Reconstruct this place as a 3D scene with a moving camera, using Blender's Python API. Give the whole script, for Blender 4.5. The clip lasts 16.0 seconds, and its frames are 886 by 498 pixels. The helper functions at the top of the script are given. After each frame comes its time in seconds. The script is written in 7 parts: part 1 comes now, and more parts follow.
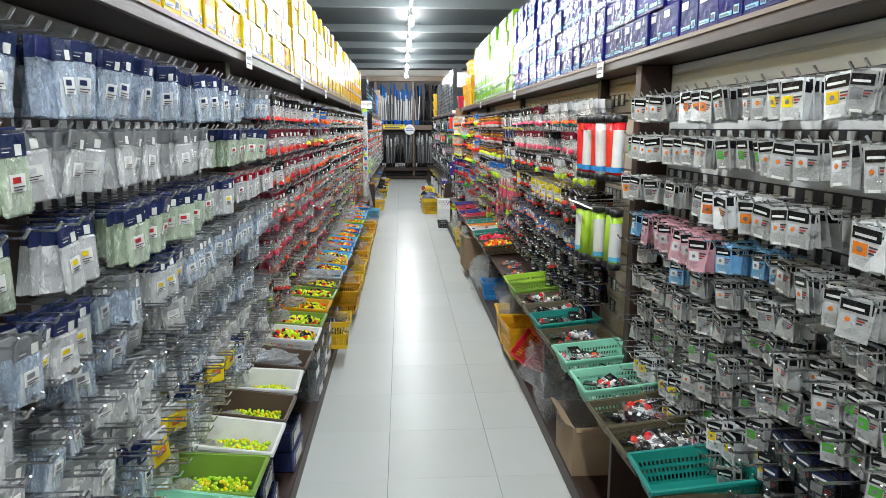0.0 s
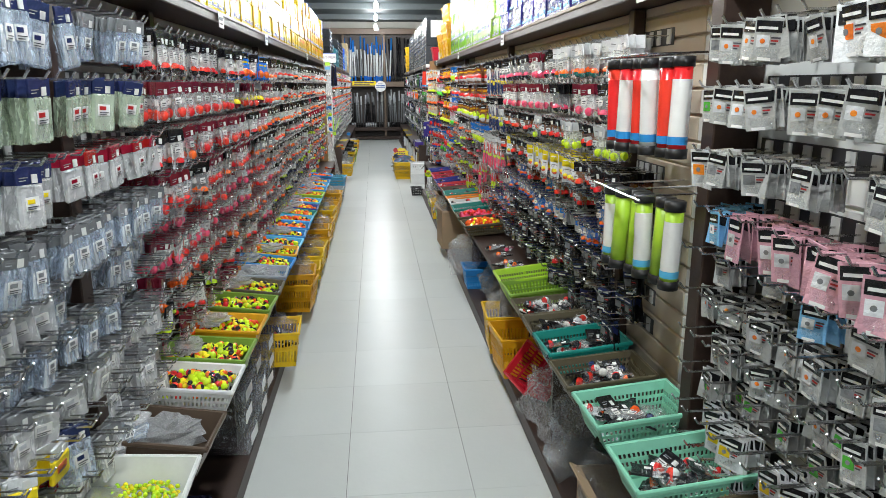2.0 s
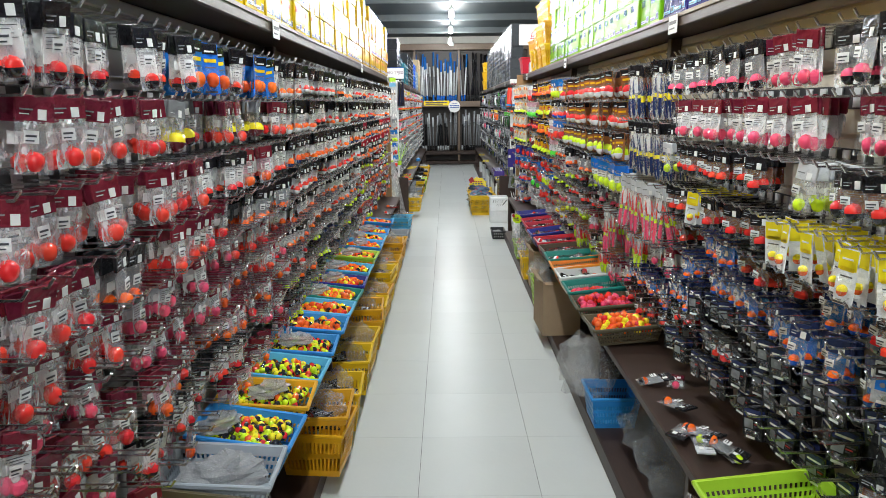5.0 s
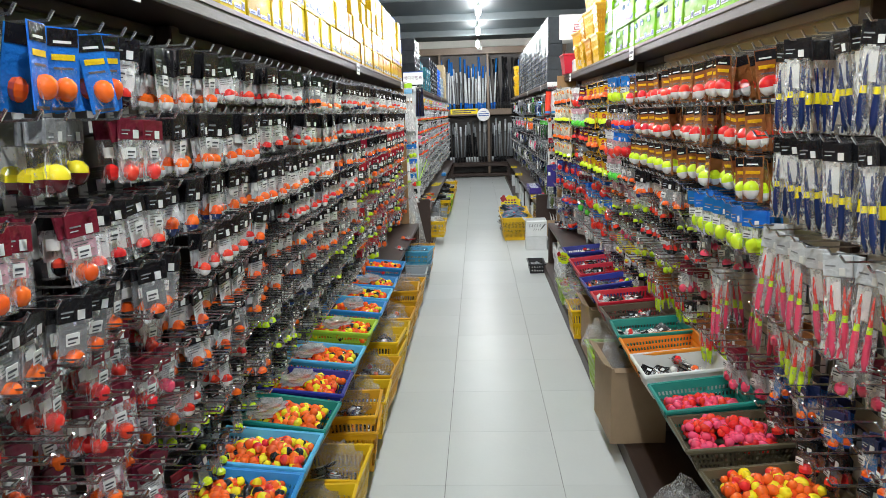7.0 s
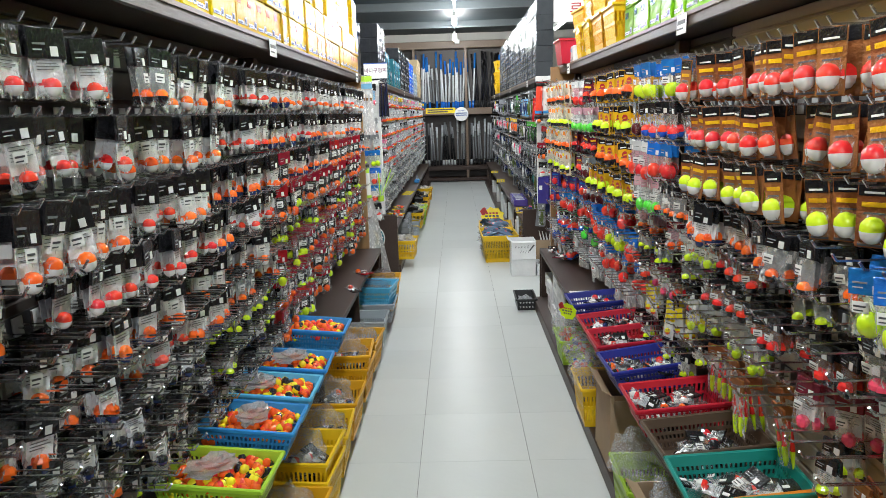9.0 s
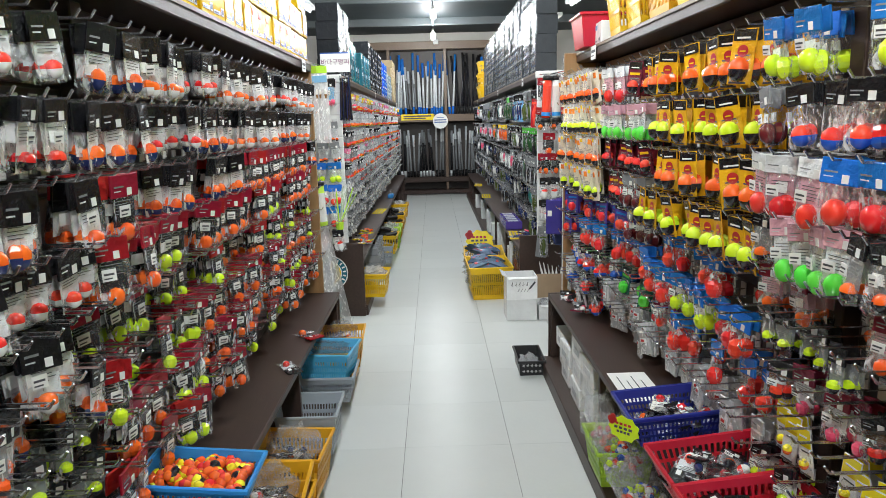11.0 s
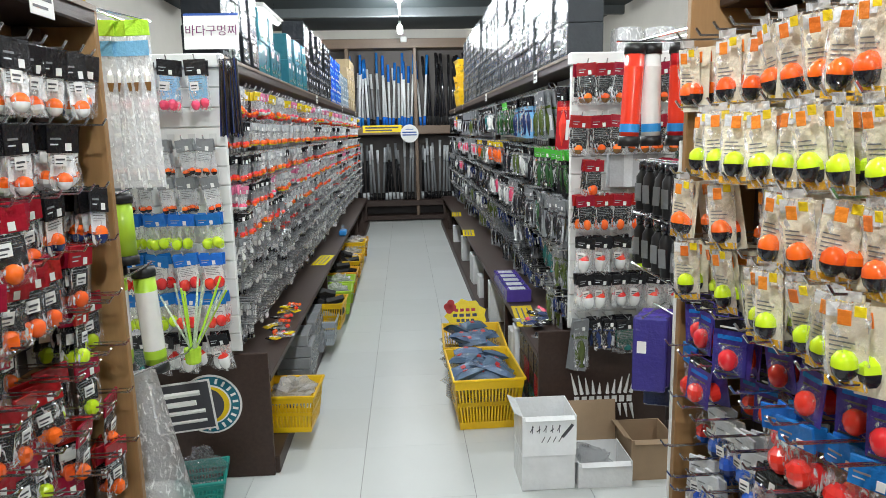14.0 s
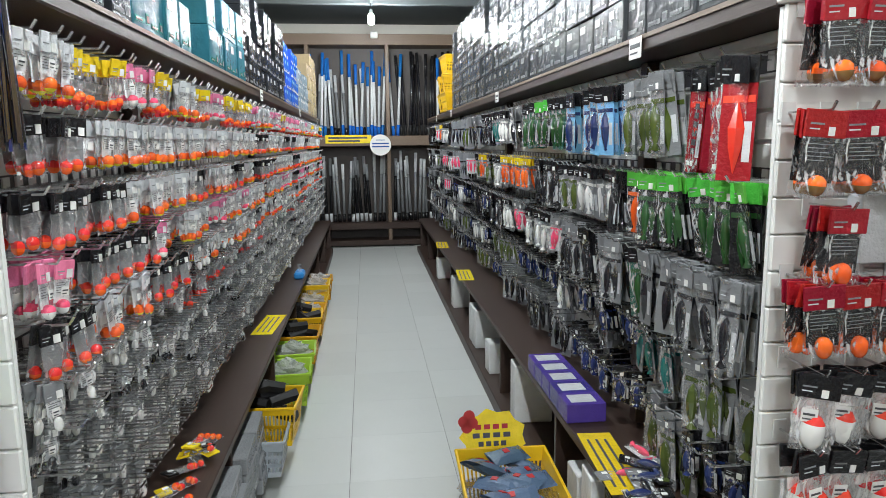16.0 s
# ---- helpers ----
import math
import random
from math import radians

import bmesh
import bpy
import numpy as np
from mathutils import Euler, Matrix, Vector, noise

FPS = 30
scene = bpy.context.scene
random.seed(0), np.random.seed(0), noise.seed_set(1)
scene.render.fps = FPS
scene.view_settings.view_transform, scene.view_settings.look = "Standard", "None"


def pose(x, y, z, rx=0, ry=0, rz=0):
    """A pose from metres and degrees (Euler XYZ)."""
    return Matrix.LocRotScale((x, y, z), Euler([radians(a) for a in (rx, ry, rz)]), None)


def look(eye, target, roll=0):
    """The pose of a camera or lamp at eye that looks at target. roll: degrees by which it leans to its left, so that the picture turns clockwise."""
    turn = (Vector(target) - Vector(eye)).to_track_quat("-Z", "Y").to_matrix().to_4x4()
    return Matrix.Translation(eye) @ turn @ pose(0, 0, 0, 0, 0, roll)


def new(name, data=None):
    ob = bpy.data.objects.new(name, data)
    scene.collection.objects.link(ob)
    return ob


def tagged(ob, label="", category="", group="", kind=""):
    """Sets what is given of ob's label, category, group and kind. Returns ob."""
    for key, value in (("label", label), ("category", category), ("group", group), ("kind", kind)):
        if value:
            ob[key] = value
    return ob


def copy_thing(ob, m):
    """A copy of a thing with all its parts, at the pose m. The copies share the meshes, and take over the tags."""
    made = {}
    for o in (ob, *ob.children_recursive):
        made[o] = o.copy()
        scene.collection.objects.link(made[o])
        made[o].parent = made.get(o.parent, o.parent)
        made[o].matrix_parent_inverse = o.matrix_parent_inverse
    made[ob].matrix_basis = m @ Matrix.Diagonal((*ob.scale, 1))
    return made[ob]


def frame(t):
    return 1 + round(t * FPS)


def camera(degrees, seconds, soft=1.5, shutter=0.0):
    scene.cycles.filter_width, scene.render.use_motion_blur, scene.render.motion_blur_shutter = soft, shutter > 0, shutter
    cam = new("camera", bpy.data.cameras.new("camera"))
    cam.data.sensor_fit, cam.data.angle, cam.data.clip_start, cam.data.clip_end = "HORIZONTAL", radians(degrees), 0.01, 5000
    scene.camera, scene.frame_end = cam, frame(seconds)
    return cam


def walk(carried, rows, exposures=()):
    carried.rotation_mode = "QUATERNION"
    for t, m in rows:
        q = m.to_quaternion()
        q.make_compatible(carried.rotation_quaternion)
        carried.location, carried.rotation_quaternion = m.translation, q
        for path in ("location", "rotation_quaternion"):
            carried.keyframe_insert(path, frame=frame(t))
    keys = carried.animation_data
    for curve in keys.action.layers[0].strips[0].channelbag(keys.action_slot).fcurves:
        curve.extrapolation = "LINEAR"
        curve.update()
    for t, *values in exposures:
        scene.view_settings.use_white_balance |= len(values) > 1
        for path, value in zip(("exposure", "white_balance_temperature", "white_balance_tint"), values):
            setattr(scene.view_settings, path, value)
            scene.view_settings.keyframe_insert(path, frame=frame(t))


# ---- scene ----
cam = camera(66.2, 16.0, 0.8)
PATH = [
    (0, (0.066, -0.767, 1.418), (0.186, 1.198, 1.067), 0.1),
    (0.5, (0.11, -0.619, 1.409), (0.268, 1.334, 1.008), -0.4),
    (1, (0.158, -0.433, 1.425), (0.338, 1.508, 0.977), -0.7),
    (1.5, (0.144, -0.174, 1.393), (0.333, 1.762, 0.928), -0.4),
    (2, (0.135, 0.139, 1.398), (0.324, 2.074, 0.929), -0.2),
    (2.5, (0.164, 0.458, 1.389), (0.357, 2.393, 0.922), -0.3),
    (3, (0.178, 0.724, 1.394), (0.333, 2.664, 0.934), -0.4),
    (3.5, (0.137, 1.043, 1.384), (0.236, 2.991, 0.941), -0.4),
    (4, (0.115, 1.287, 1.358), (0.185, 3.239, 0.929), -0.3),
    (4.2, (0.111, 1.395, 1.366), (0.172, 3.348, 0.939), -0.2),
    (6.3, (0.158, 2.592, 1.4), (0.038, 4.551, 1.013), -1.8),
    (6.5, (0.165, 2.721, 1.398), (0.048, 4.679, 1.012), -1.8),
    (7, (0.152, 3.032, 1.401), (0.044, 4.991, 1.013), -1.9),
    (7.5, (0.195, 3.376, 1.393), (0.113, 5.335, 1.002), -2.0),
    (8, (0.226, 3.627, 1.408), (0.169, 5.587, 1.015), -1.9),
    (8.5, (0.199, 3.917, 1.399), (0.152, 5.877, 1.005), -1.8),
    (8.7, (0.191, 4.03, 1.41), (0.143, 5.99, 1.016), -1.8),
    (10.8, (0.154, 5.287, 1.36), (0.158, 7.253, 0.989), -1.4),
    (11, (0.156, 5.415, 1.368), (0.176, 7.38, 0.998), -1.5),
    (11.5, (0.149, 5.749, 1.366), (0.195, 7.714, 0.997), -1.5),
    (12, (0.134, 6.093, 1.381), (0.199, 8.059, 1.015), -1.3),
    (12.5, (0.189, 6.477, 1.369), (0.269, 8.443, 1.01), -1.5),
    (13, (0.209, 6.773, 1.374), (0.304, 8.739, 1.02), -1.4),
    (13.5, (0.191, 7.119, 1.396), (0.292, 9.086, 1.046), -1.4),
    (14, (0.211, 7.496, 1.392), (0.316, 9.464, 1.051), -1.2),
    (14.5, (0.218, 7.849, 1.41), (0.319, 9.819, 1.079), -1.5),
    (15, (0.174, 8.257, 1.411), (0.274, 10.229, 1.093), -1.2),
    (15.5, (0.167, 8.642, 1.408), (0.336, 10.611, 1.098), -0.9),
    (16, (0.103, 9.048, 1.392), (0.321, 11.011, 1.083), -0.6),
]
walk(cam, [(t, look(eye, target, roll)) for t, eye, target, roll in PATH])

# ---------------------------------------------------------------- plan (metres)
L_PANEL, L_TIP, L_SHELF, L_BENCH, L_PLINTH = -0.64, -0.46, -0.48, -0.40, -0.355
R_PANEL, R_TIP, R_SHELF, R_BENCH, R_PLINTH = 1.04, 0.865, 0.90, 0.76, 0.715
SHELF_Z, BENCH_Z = 1.69, 0.43
Y_SOUTH, Y_END_L, Y_END_R, Y2_L, Y2_R, Y2_END, Y_RACK = -3.0, 9.17, 9.02, 10.17, 10.32, 17.75, 18.25
CEIL = 3.0

# ---------------------------------------------------------------- light
world = bpy.data.worlds.new("world")
scene.world = world
world.use_nodes = True
world.node_tree.nodes["Background"].inputs[0].default_value = (0.75, 0.85, 1.0, 1)
world.node_tree.nodes["Background"].inputs[1].default_value = 0.05


def lamp(kind, at, power, color, size=0.1, turn=(0, 0, 0), size_y=0.0):
    data = bpy.data.lights.new("lamp", kind)
    data.energy, data.color = power, color
    if kind == "AREA":
        data.shape, data.size, data.size_y = "RECTANGLE", size, size_y
    else:
        data.shadow_soft_size = size
    ob = new("lamp", data)
    ob.location, ob.rotation_euler = at, turn
    return ob


BULBS = [(0.2, 16.66 - 2.18 * k, 2.74) for k in range(10)]
for bx, by, bz in BULBS:
    lamp("POINT", (bx, by, bz - 0.13), 62, (0.93, 0.98, 1.0), 0.05)
TUBES = [(sx, sy) for sx in (-1.35, 1.95) for sy in (-1.6, 0.6, 2.8, 5.0, 7.2, 9.4, 11.6, 13.8, 16.0)]
for sx, sy in TUBES:
    lamp("AREA", (sx, sy, 2.735), 9, (0.95, 0.98, 1.0), 0.1, (0, 0, 0), 1.15)
scene.view_settings.exposure = 0.46


# ---------------------------------------------------------------- materials
MATS = {}


def mat(name, color, rough=0.5, metal=0.0, alpha=1.0, noise_scale=0.0, noise_amt=0.0, bump=0.0, bump_scale=200.0, bump_depth=0.004, vary=0.0, spec=0.5, emit=0.0, stretch=None, coat=0.0, glints=None, ior=1.45):
    m = bpy.data.materials.new(name)
    m.use_nodes = True
    nt = m.node_tree
    b = nt.nodes["Principled BSDF"]
    b.inputs["Base Color"].default_value = (*color, 1)
    b.inputs["Roughness"].default_value = rough
    b.inputs["Metallic"].default_value = metal
    b.inputs["Alpha"].default_value = alpha
    b.inputs["IOR"].default_value = ior
    b.inputs["Specular IOR Level"].default_value = spec
    b.inputs["Coat Weight"].default_value = coat
    b.inputs["Coat Roughness"].default_value = 0.06
    if emit:
        b.inputs["Emission Color"].default_value = (*color, 1)
        b.inputs["Emission Strength"].default_value = emit
    tex = nt.nodes.new("ShaderNodeTexCoord")
    mp = nt.nodes.new("ShaderNodeMapping")
    nt.links.new(tex.outputs["Object"], mp.inputs["Vector"])
    if stretch:
        mp.inputs["Scale"].default_value = stretch
    last = None
    if noise_amt:
        n = nt.nodes.new("ShaderNodeTexNoise")
        n.inputs["Scale"].default_value, n.inputs["Detail"].default_value, n.inputs["Roughness"].default_value = noise_scale, 6, 0.65
        nt.links.new(mp.outputs["Vector"], n.inputs["Vector"])
        mx = nt.nodes.new("ShaderNodeMix")
        mx.data_type = "RGBA"
        mx.inputs["A"].default_value = (*[c * (1 - noise_amt) for c in color], 1)
        mx.inputs["B"].default_value = (*[min(1, c * (1 + noise_amt)) for c in color], 1)
        nt.links.new(n.outputs["Fac"], mx.inputs["Factor"])
        last = mx.outputs["Result"]
        rr = nt.nodes.new("ShaderNodeMapRange")
        rr.inputs["To Min"].default_value, rr.inputs["To Max"].default_value = max(0.02, rough * 0.93), min(1, rough * 1.08)
        nt.links.new(n.outputs["Fac"], rr.inputs["Value"])
        nt.links.new(rr.outputs["Result"], b.inputs["Roughness"])
    # glints painted into the wrinkled film: noise streaks of raised alpha
    if glints:
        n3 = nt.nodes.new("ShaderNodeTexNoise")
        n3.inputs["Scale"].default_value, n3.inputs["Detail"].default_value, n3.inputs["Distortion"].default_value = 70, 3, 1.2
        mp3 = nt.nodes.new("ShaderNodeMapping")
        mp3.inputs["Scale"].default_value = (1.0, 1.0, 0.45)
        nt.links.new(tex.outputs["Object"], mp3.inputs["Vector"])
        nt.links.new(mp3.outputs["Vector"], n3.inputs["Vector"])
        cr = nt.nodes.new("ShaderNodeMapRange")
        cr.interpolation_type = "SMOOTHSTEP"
        for key, value in (("From Min", 0.53), ("From Max", 0.67), ("To Min", glints[0]), ("To Max", glints[1])):
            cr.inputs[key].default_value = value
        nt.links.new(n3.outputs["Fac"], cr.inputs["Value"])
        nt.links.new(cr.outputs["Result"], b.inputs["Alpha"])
    if vary:
        info = nt.nodes.new("ShaderNodeObjectInfo")
        geo = nt.nodes.new("ShaderNodeNewGeometry")
        ad = nt.nodes.new("ShaderNodeMath")
        ad.operation = "ADD"
        nt.links.new(info.outputs["Random"], ad.inputs[0])
        nt.links.new(geo.outputs["Random Per Island"], ad.inputs[1])
        fr = nt.nodes.new("ShaderNodeMath")
        fr.operation = "FRACT"
        nt.links.new(ad.outputs[0], fr.inputs[0])
        hs = nt.nodes.new("ShaderNodeHueSaturation")
        mr = nt.nodes.new("ShaderNodeMapRange")
        mr.inputs["To Min"].default_value, mr.inputs["To Max"].default_value = 1 - vary, 1 + vary
        nt.links.new(fr.outputs[0], mr.inputs["Value"])
        nt.links.new(mr.outputs["Result"], hs.inputs["Value"])
        hu = nt.nodes.new("ShaderNodeMapRange")
        hu.inputs["To Min"].default_value, hu.inputs["To Max"].default_value = 0.5 - vary * 0.06, 0.5 + vary * 0.06
        nt.links.new(fr.outputs[0], hu.inputs["Value"])
        nt.links.new(hu.outputs["Result"], hs.inputs["Hue"])
        if last:
            nt.links.new(last, hs.inputs["Color"])
        else:
            hs.inputs["Color"].default_value = (*color, 1)
        last = hs.outputs["Color"]
    if last:
        nt.links.new(last, b.inputs["Base Color"])
    if bump:
        n2 = nt.nodes.new("ShaderNodeTexNoise")
        n2.inputs["Scale"].default_value, n2.inputs["Detail"].default_value = bump_scale, 3
        nt.links.new(mp.outputs["Vector"], n2.inputs["Vector"])
        bp = nt.nodes.new("ShaderNodeBump")
        bp.inputs["Strength"].default_value, bp.inputs["Distance"].default_value = bump, bump_depth
        nt.links.new(n2.outputs["Fac"], bp.inputs["Height"])
        nt.links.new(bp.outputs["Normal"], b.inputs["Normal"])
    MATS[name] = m
    return m


mat("tile", (0.55, 0.57, 0.555), 0.31, noise_scale=5, noise_amt=0.035, bump=0.10, bump_scale=45, vary=0.03, spec=0.5, ior=1.13)
mat("grout", (0.10, 0.10, 0.10), 0.8, noise_scale=30, noise_amt=0.3)
mat("wood", (0.045, 0.027, 0.021), 0.42, noise_scale=9, noise_amt=0.45, bump=0.12, bump_scale=40, stretch=(6, 0.5, 6), spec=0.4)
mat("wood_edge", (0.16, 0.11, 0.075), 0.45, noise_scale=12, noise_amt=0.4, stretch=(6, 0.5, 6))
mat("side_wood", (0.30, 0.17, 0.07), 0.5, noise_scale=10, noise_amt=0.3, bump=0.1, stretch=(6, 6, 0.6))
mat("panel_grey", (0.42, 0.42, 0.40), 0.5, noise_scale=5, noise_amt=0.12)
mat("panel_white", (0.75, 0.76, 0.74), 0.45, noise_scale=5, noise_amt=0.06)
mat("panel_beige", (0.55, 0.48, 0.38), 0.5, noise_scale=5, noise_amt=0.12)
mat("panel_dark", (0.05, 0.04, 0.035), 0.5, noise_scale=8, noise_amt=0.3)
mat("ceiling", (0.020, 0.029, 0.032), 0.6, noise_scale=3, noise_amt=0.15)
mat("beam", (0.11, 0.125, 0.13), 0.5, noise_scale=8, noise_amt=0.15)
mat("wall", (0.55, 0.53, 0.48), 0.7, noise_scale=3, noise_amt=0.1)
mat("chrome", (0.62, 0.62, 0.63), 0.25, 1.0, noise_scale=40, noise_amt=0.2)
mat("groove_shade", (0.06, 0.06, 0.065), 0.4, 0.6, noise_scale=30, noise_amt=0.3)
mat("plate", (0.62, 0.63, 0.62), 0.4, noise_scale=20, noise_amt=0.15)
mat("glow", (0.95, 0.98, 1.0), 0.4, emit=14)
mat("paper", (0.78, 0.78, 0.76), 0.6, noise_scale=30, noise_amt=0.06, vary=0.06)
mat("ink", (0.06, 0.06, 0.07), 0.5)
mat("ink_red", (0.45, 0.02, 0.02), 0.5)
mat("ink_purple", (0.16, 0.03, 0.12), 0.5)
mat("ink_blue", (0.02, 0.08, 0.35), 0.5)
mat("cardboard", (0.34, 0.24, 0.15), 0.75, noise_scale=14, noise_amt=0.18, bump=0.1)
mat("rubber", (0.012, 0.012, 0.013), 0.45, noise_scale=20, noise_amt=0.3)


def plastic(name, color, rough=0.3, vary=0.1, bump=0.0):
    return mat(name, color, rough, noise_scale=25, noise_amt=0.12, vary=vary, bump=bump, bump_scale=60)


def foil(name, color, rough=0.22, vary=0.14):
    return mat(name, color, rough, noise_scale=18, noise_amt=0.22, vary=vary, bump=0.8, bump_scale=110, spec=0.5)


# printed foils and papers of the packs
for nm, col in dict(h_black=(0.012, 0.012, 0.014), h_navy=(0.02, 0.03, 0.10), h_red=(0.32, 0.010, 0.022), h_maroon=(0.16, 0.014, 0.03),
                    h_blue=(0.015, 0.16, 0.55), h_yellow=(0.85, 0.62, 0.02), h_green=(0.08, 0.42, 0.05), h_lime=(0.45, 0.75, 0.05),
                    h_pink=(0.75, 0.20, 0.36), h_purple=(0.06, 0.04, 0.26), h_white=(0.72, 0.74, 0.75), h_orange=(0.80, 0.22, 0.03),
                    h_brown=(0.26, 0.09, 0.03), h_grey=(0.22, 0.23, 0.24), h_sky=(0.20, 0.48, 0.75), h_teal=(0.02, 0.25, 0.22), h_gold=(0.78, 0.43, 0.015),
                    h_silver=(0.58, 0.60, 0.62), h_cream=(0.80, 0.73, 0.58), h_rose=(0.66, 0.36, 0.43), h_card=(0.44, 0.45, 0.44), h_dgreen=(0.015, 0.10, 0.07)).items():
    foil(nm, col)
for nm, col in dict(f_red=(0.80, 0.035, 0.025), f_orange=(0.90, 0.13, 0.015), f_lime=(0.62, 0.85, 0.02), f_yellow=(0.90, 0.75, 0.02), f_black=(0.015, 0.015, 0.02),
                    f_green=(0.10, 0.70, 0.06), f_pink=(0.85, 0.08, 0.17), f_blue=(0.02, 0.10, 0.50), f_navy=(0.015, 0.03, 0.12), f_white=(0.78, 0.78, 0.76),
                    f_wine=(0.10, 0.01, 0.015), f_brown=(0.20, 0.10, 0.03), f_teal=(0.02, 0.16, 0.15), f_olive=(0.07, 0.10, 0.02), f_dgreen=(0.02, 0.075, 0.02)).items():
    mat(nm, col, 0.2, noise_scale=20, noise_amt=0.1, vary=0.08, coat=0.7)
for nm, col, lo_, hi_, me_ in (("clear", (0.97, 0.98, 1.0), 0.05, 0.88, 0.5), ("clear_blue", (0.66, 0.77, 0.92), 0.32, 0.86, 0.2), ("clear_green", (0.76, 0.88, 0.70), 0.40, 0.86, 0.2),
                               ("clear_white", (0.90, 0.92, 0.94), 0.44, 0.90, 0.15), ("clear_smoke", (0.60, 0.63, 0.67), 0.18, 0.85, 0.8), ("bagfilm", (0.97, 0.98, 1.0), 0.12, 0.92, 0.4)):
    mat(nm, col, 0.16, me_, bump=1.0, bump_scale=85, bump_depth=0.008, spec=0.6, noise_scale=60, noise_amt=0.1, glints=(lo_, hi_))
for nm, col in dict(p_yellow=(0.80, 0.50, 0.01), p_gold=(0.72, 0.36, 0.01), p_blue=(0.03, 0.25, 0.60), p_navy=(0.02, 0.03, 0.25), p_red=(0.50, 0.012, 0.03), p_mint=(0.25, 0.62, 0.45),
                    p_teal=(0.01, 0.24, 0.20), p_olive=(0.10, 0.085, 0.05), p_white=(0.75, 0.76, 0.74), p_lime=(0.38, 0.60, 0.04), p_moss=(0.18, 0.32, 0.04),
                    p_grey=(0.36, 0.40, 0.44), p_brown=(0.09, 0.06, 0.04), p_black=(0.02, 0.02, 0.022), p_sky=(0.10, 0.45, 0.70), p_orange=(0.75, 0.25, 0.02)).items():
    plastic(nm, col, 0.35, 0.05)
for nm, col in dict(b_yellow=(0.52, 0.36, 0.004), b_gold=(0.52, 0.31, 0.004), b_blue=(0.008, 0.010, 0.11), b_lime=(0.15, 0.36, 0.005), b_grey=(0.05, 0.055, 0.06), b_teal=(0.03, 0.15, 0.20),
                    b_black=(0.02, 0.022, 0.026), b_tan=(0.42, 0.33, 0.20), b_white=(0.75, 0.76, 0.76), b_royal=(0.02, 0.10, 0.50), b_steel=(0.25, 0.32, 0.38)).items():
    mat(nm, col, 0.24, noise_scale=12, noise_amt=0.15, vary=0.14, bump=0.8, bump_scale=24, bump_depth=0.006, spec=0.5, ior=1.16)


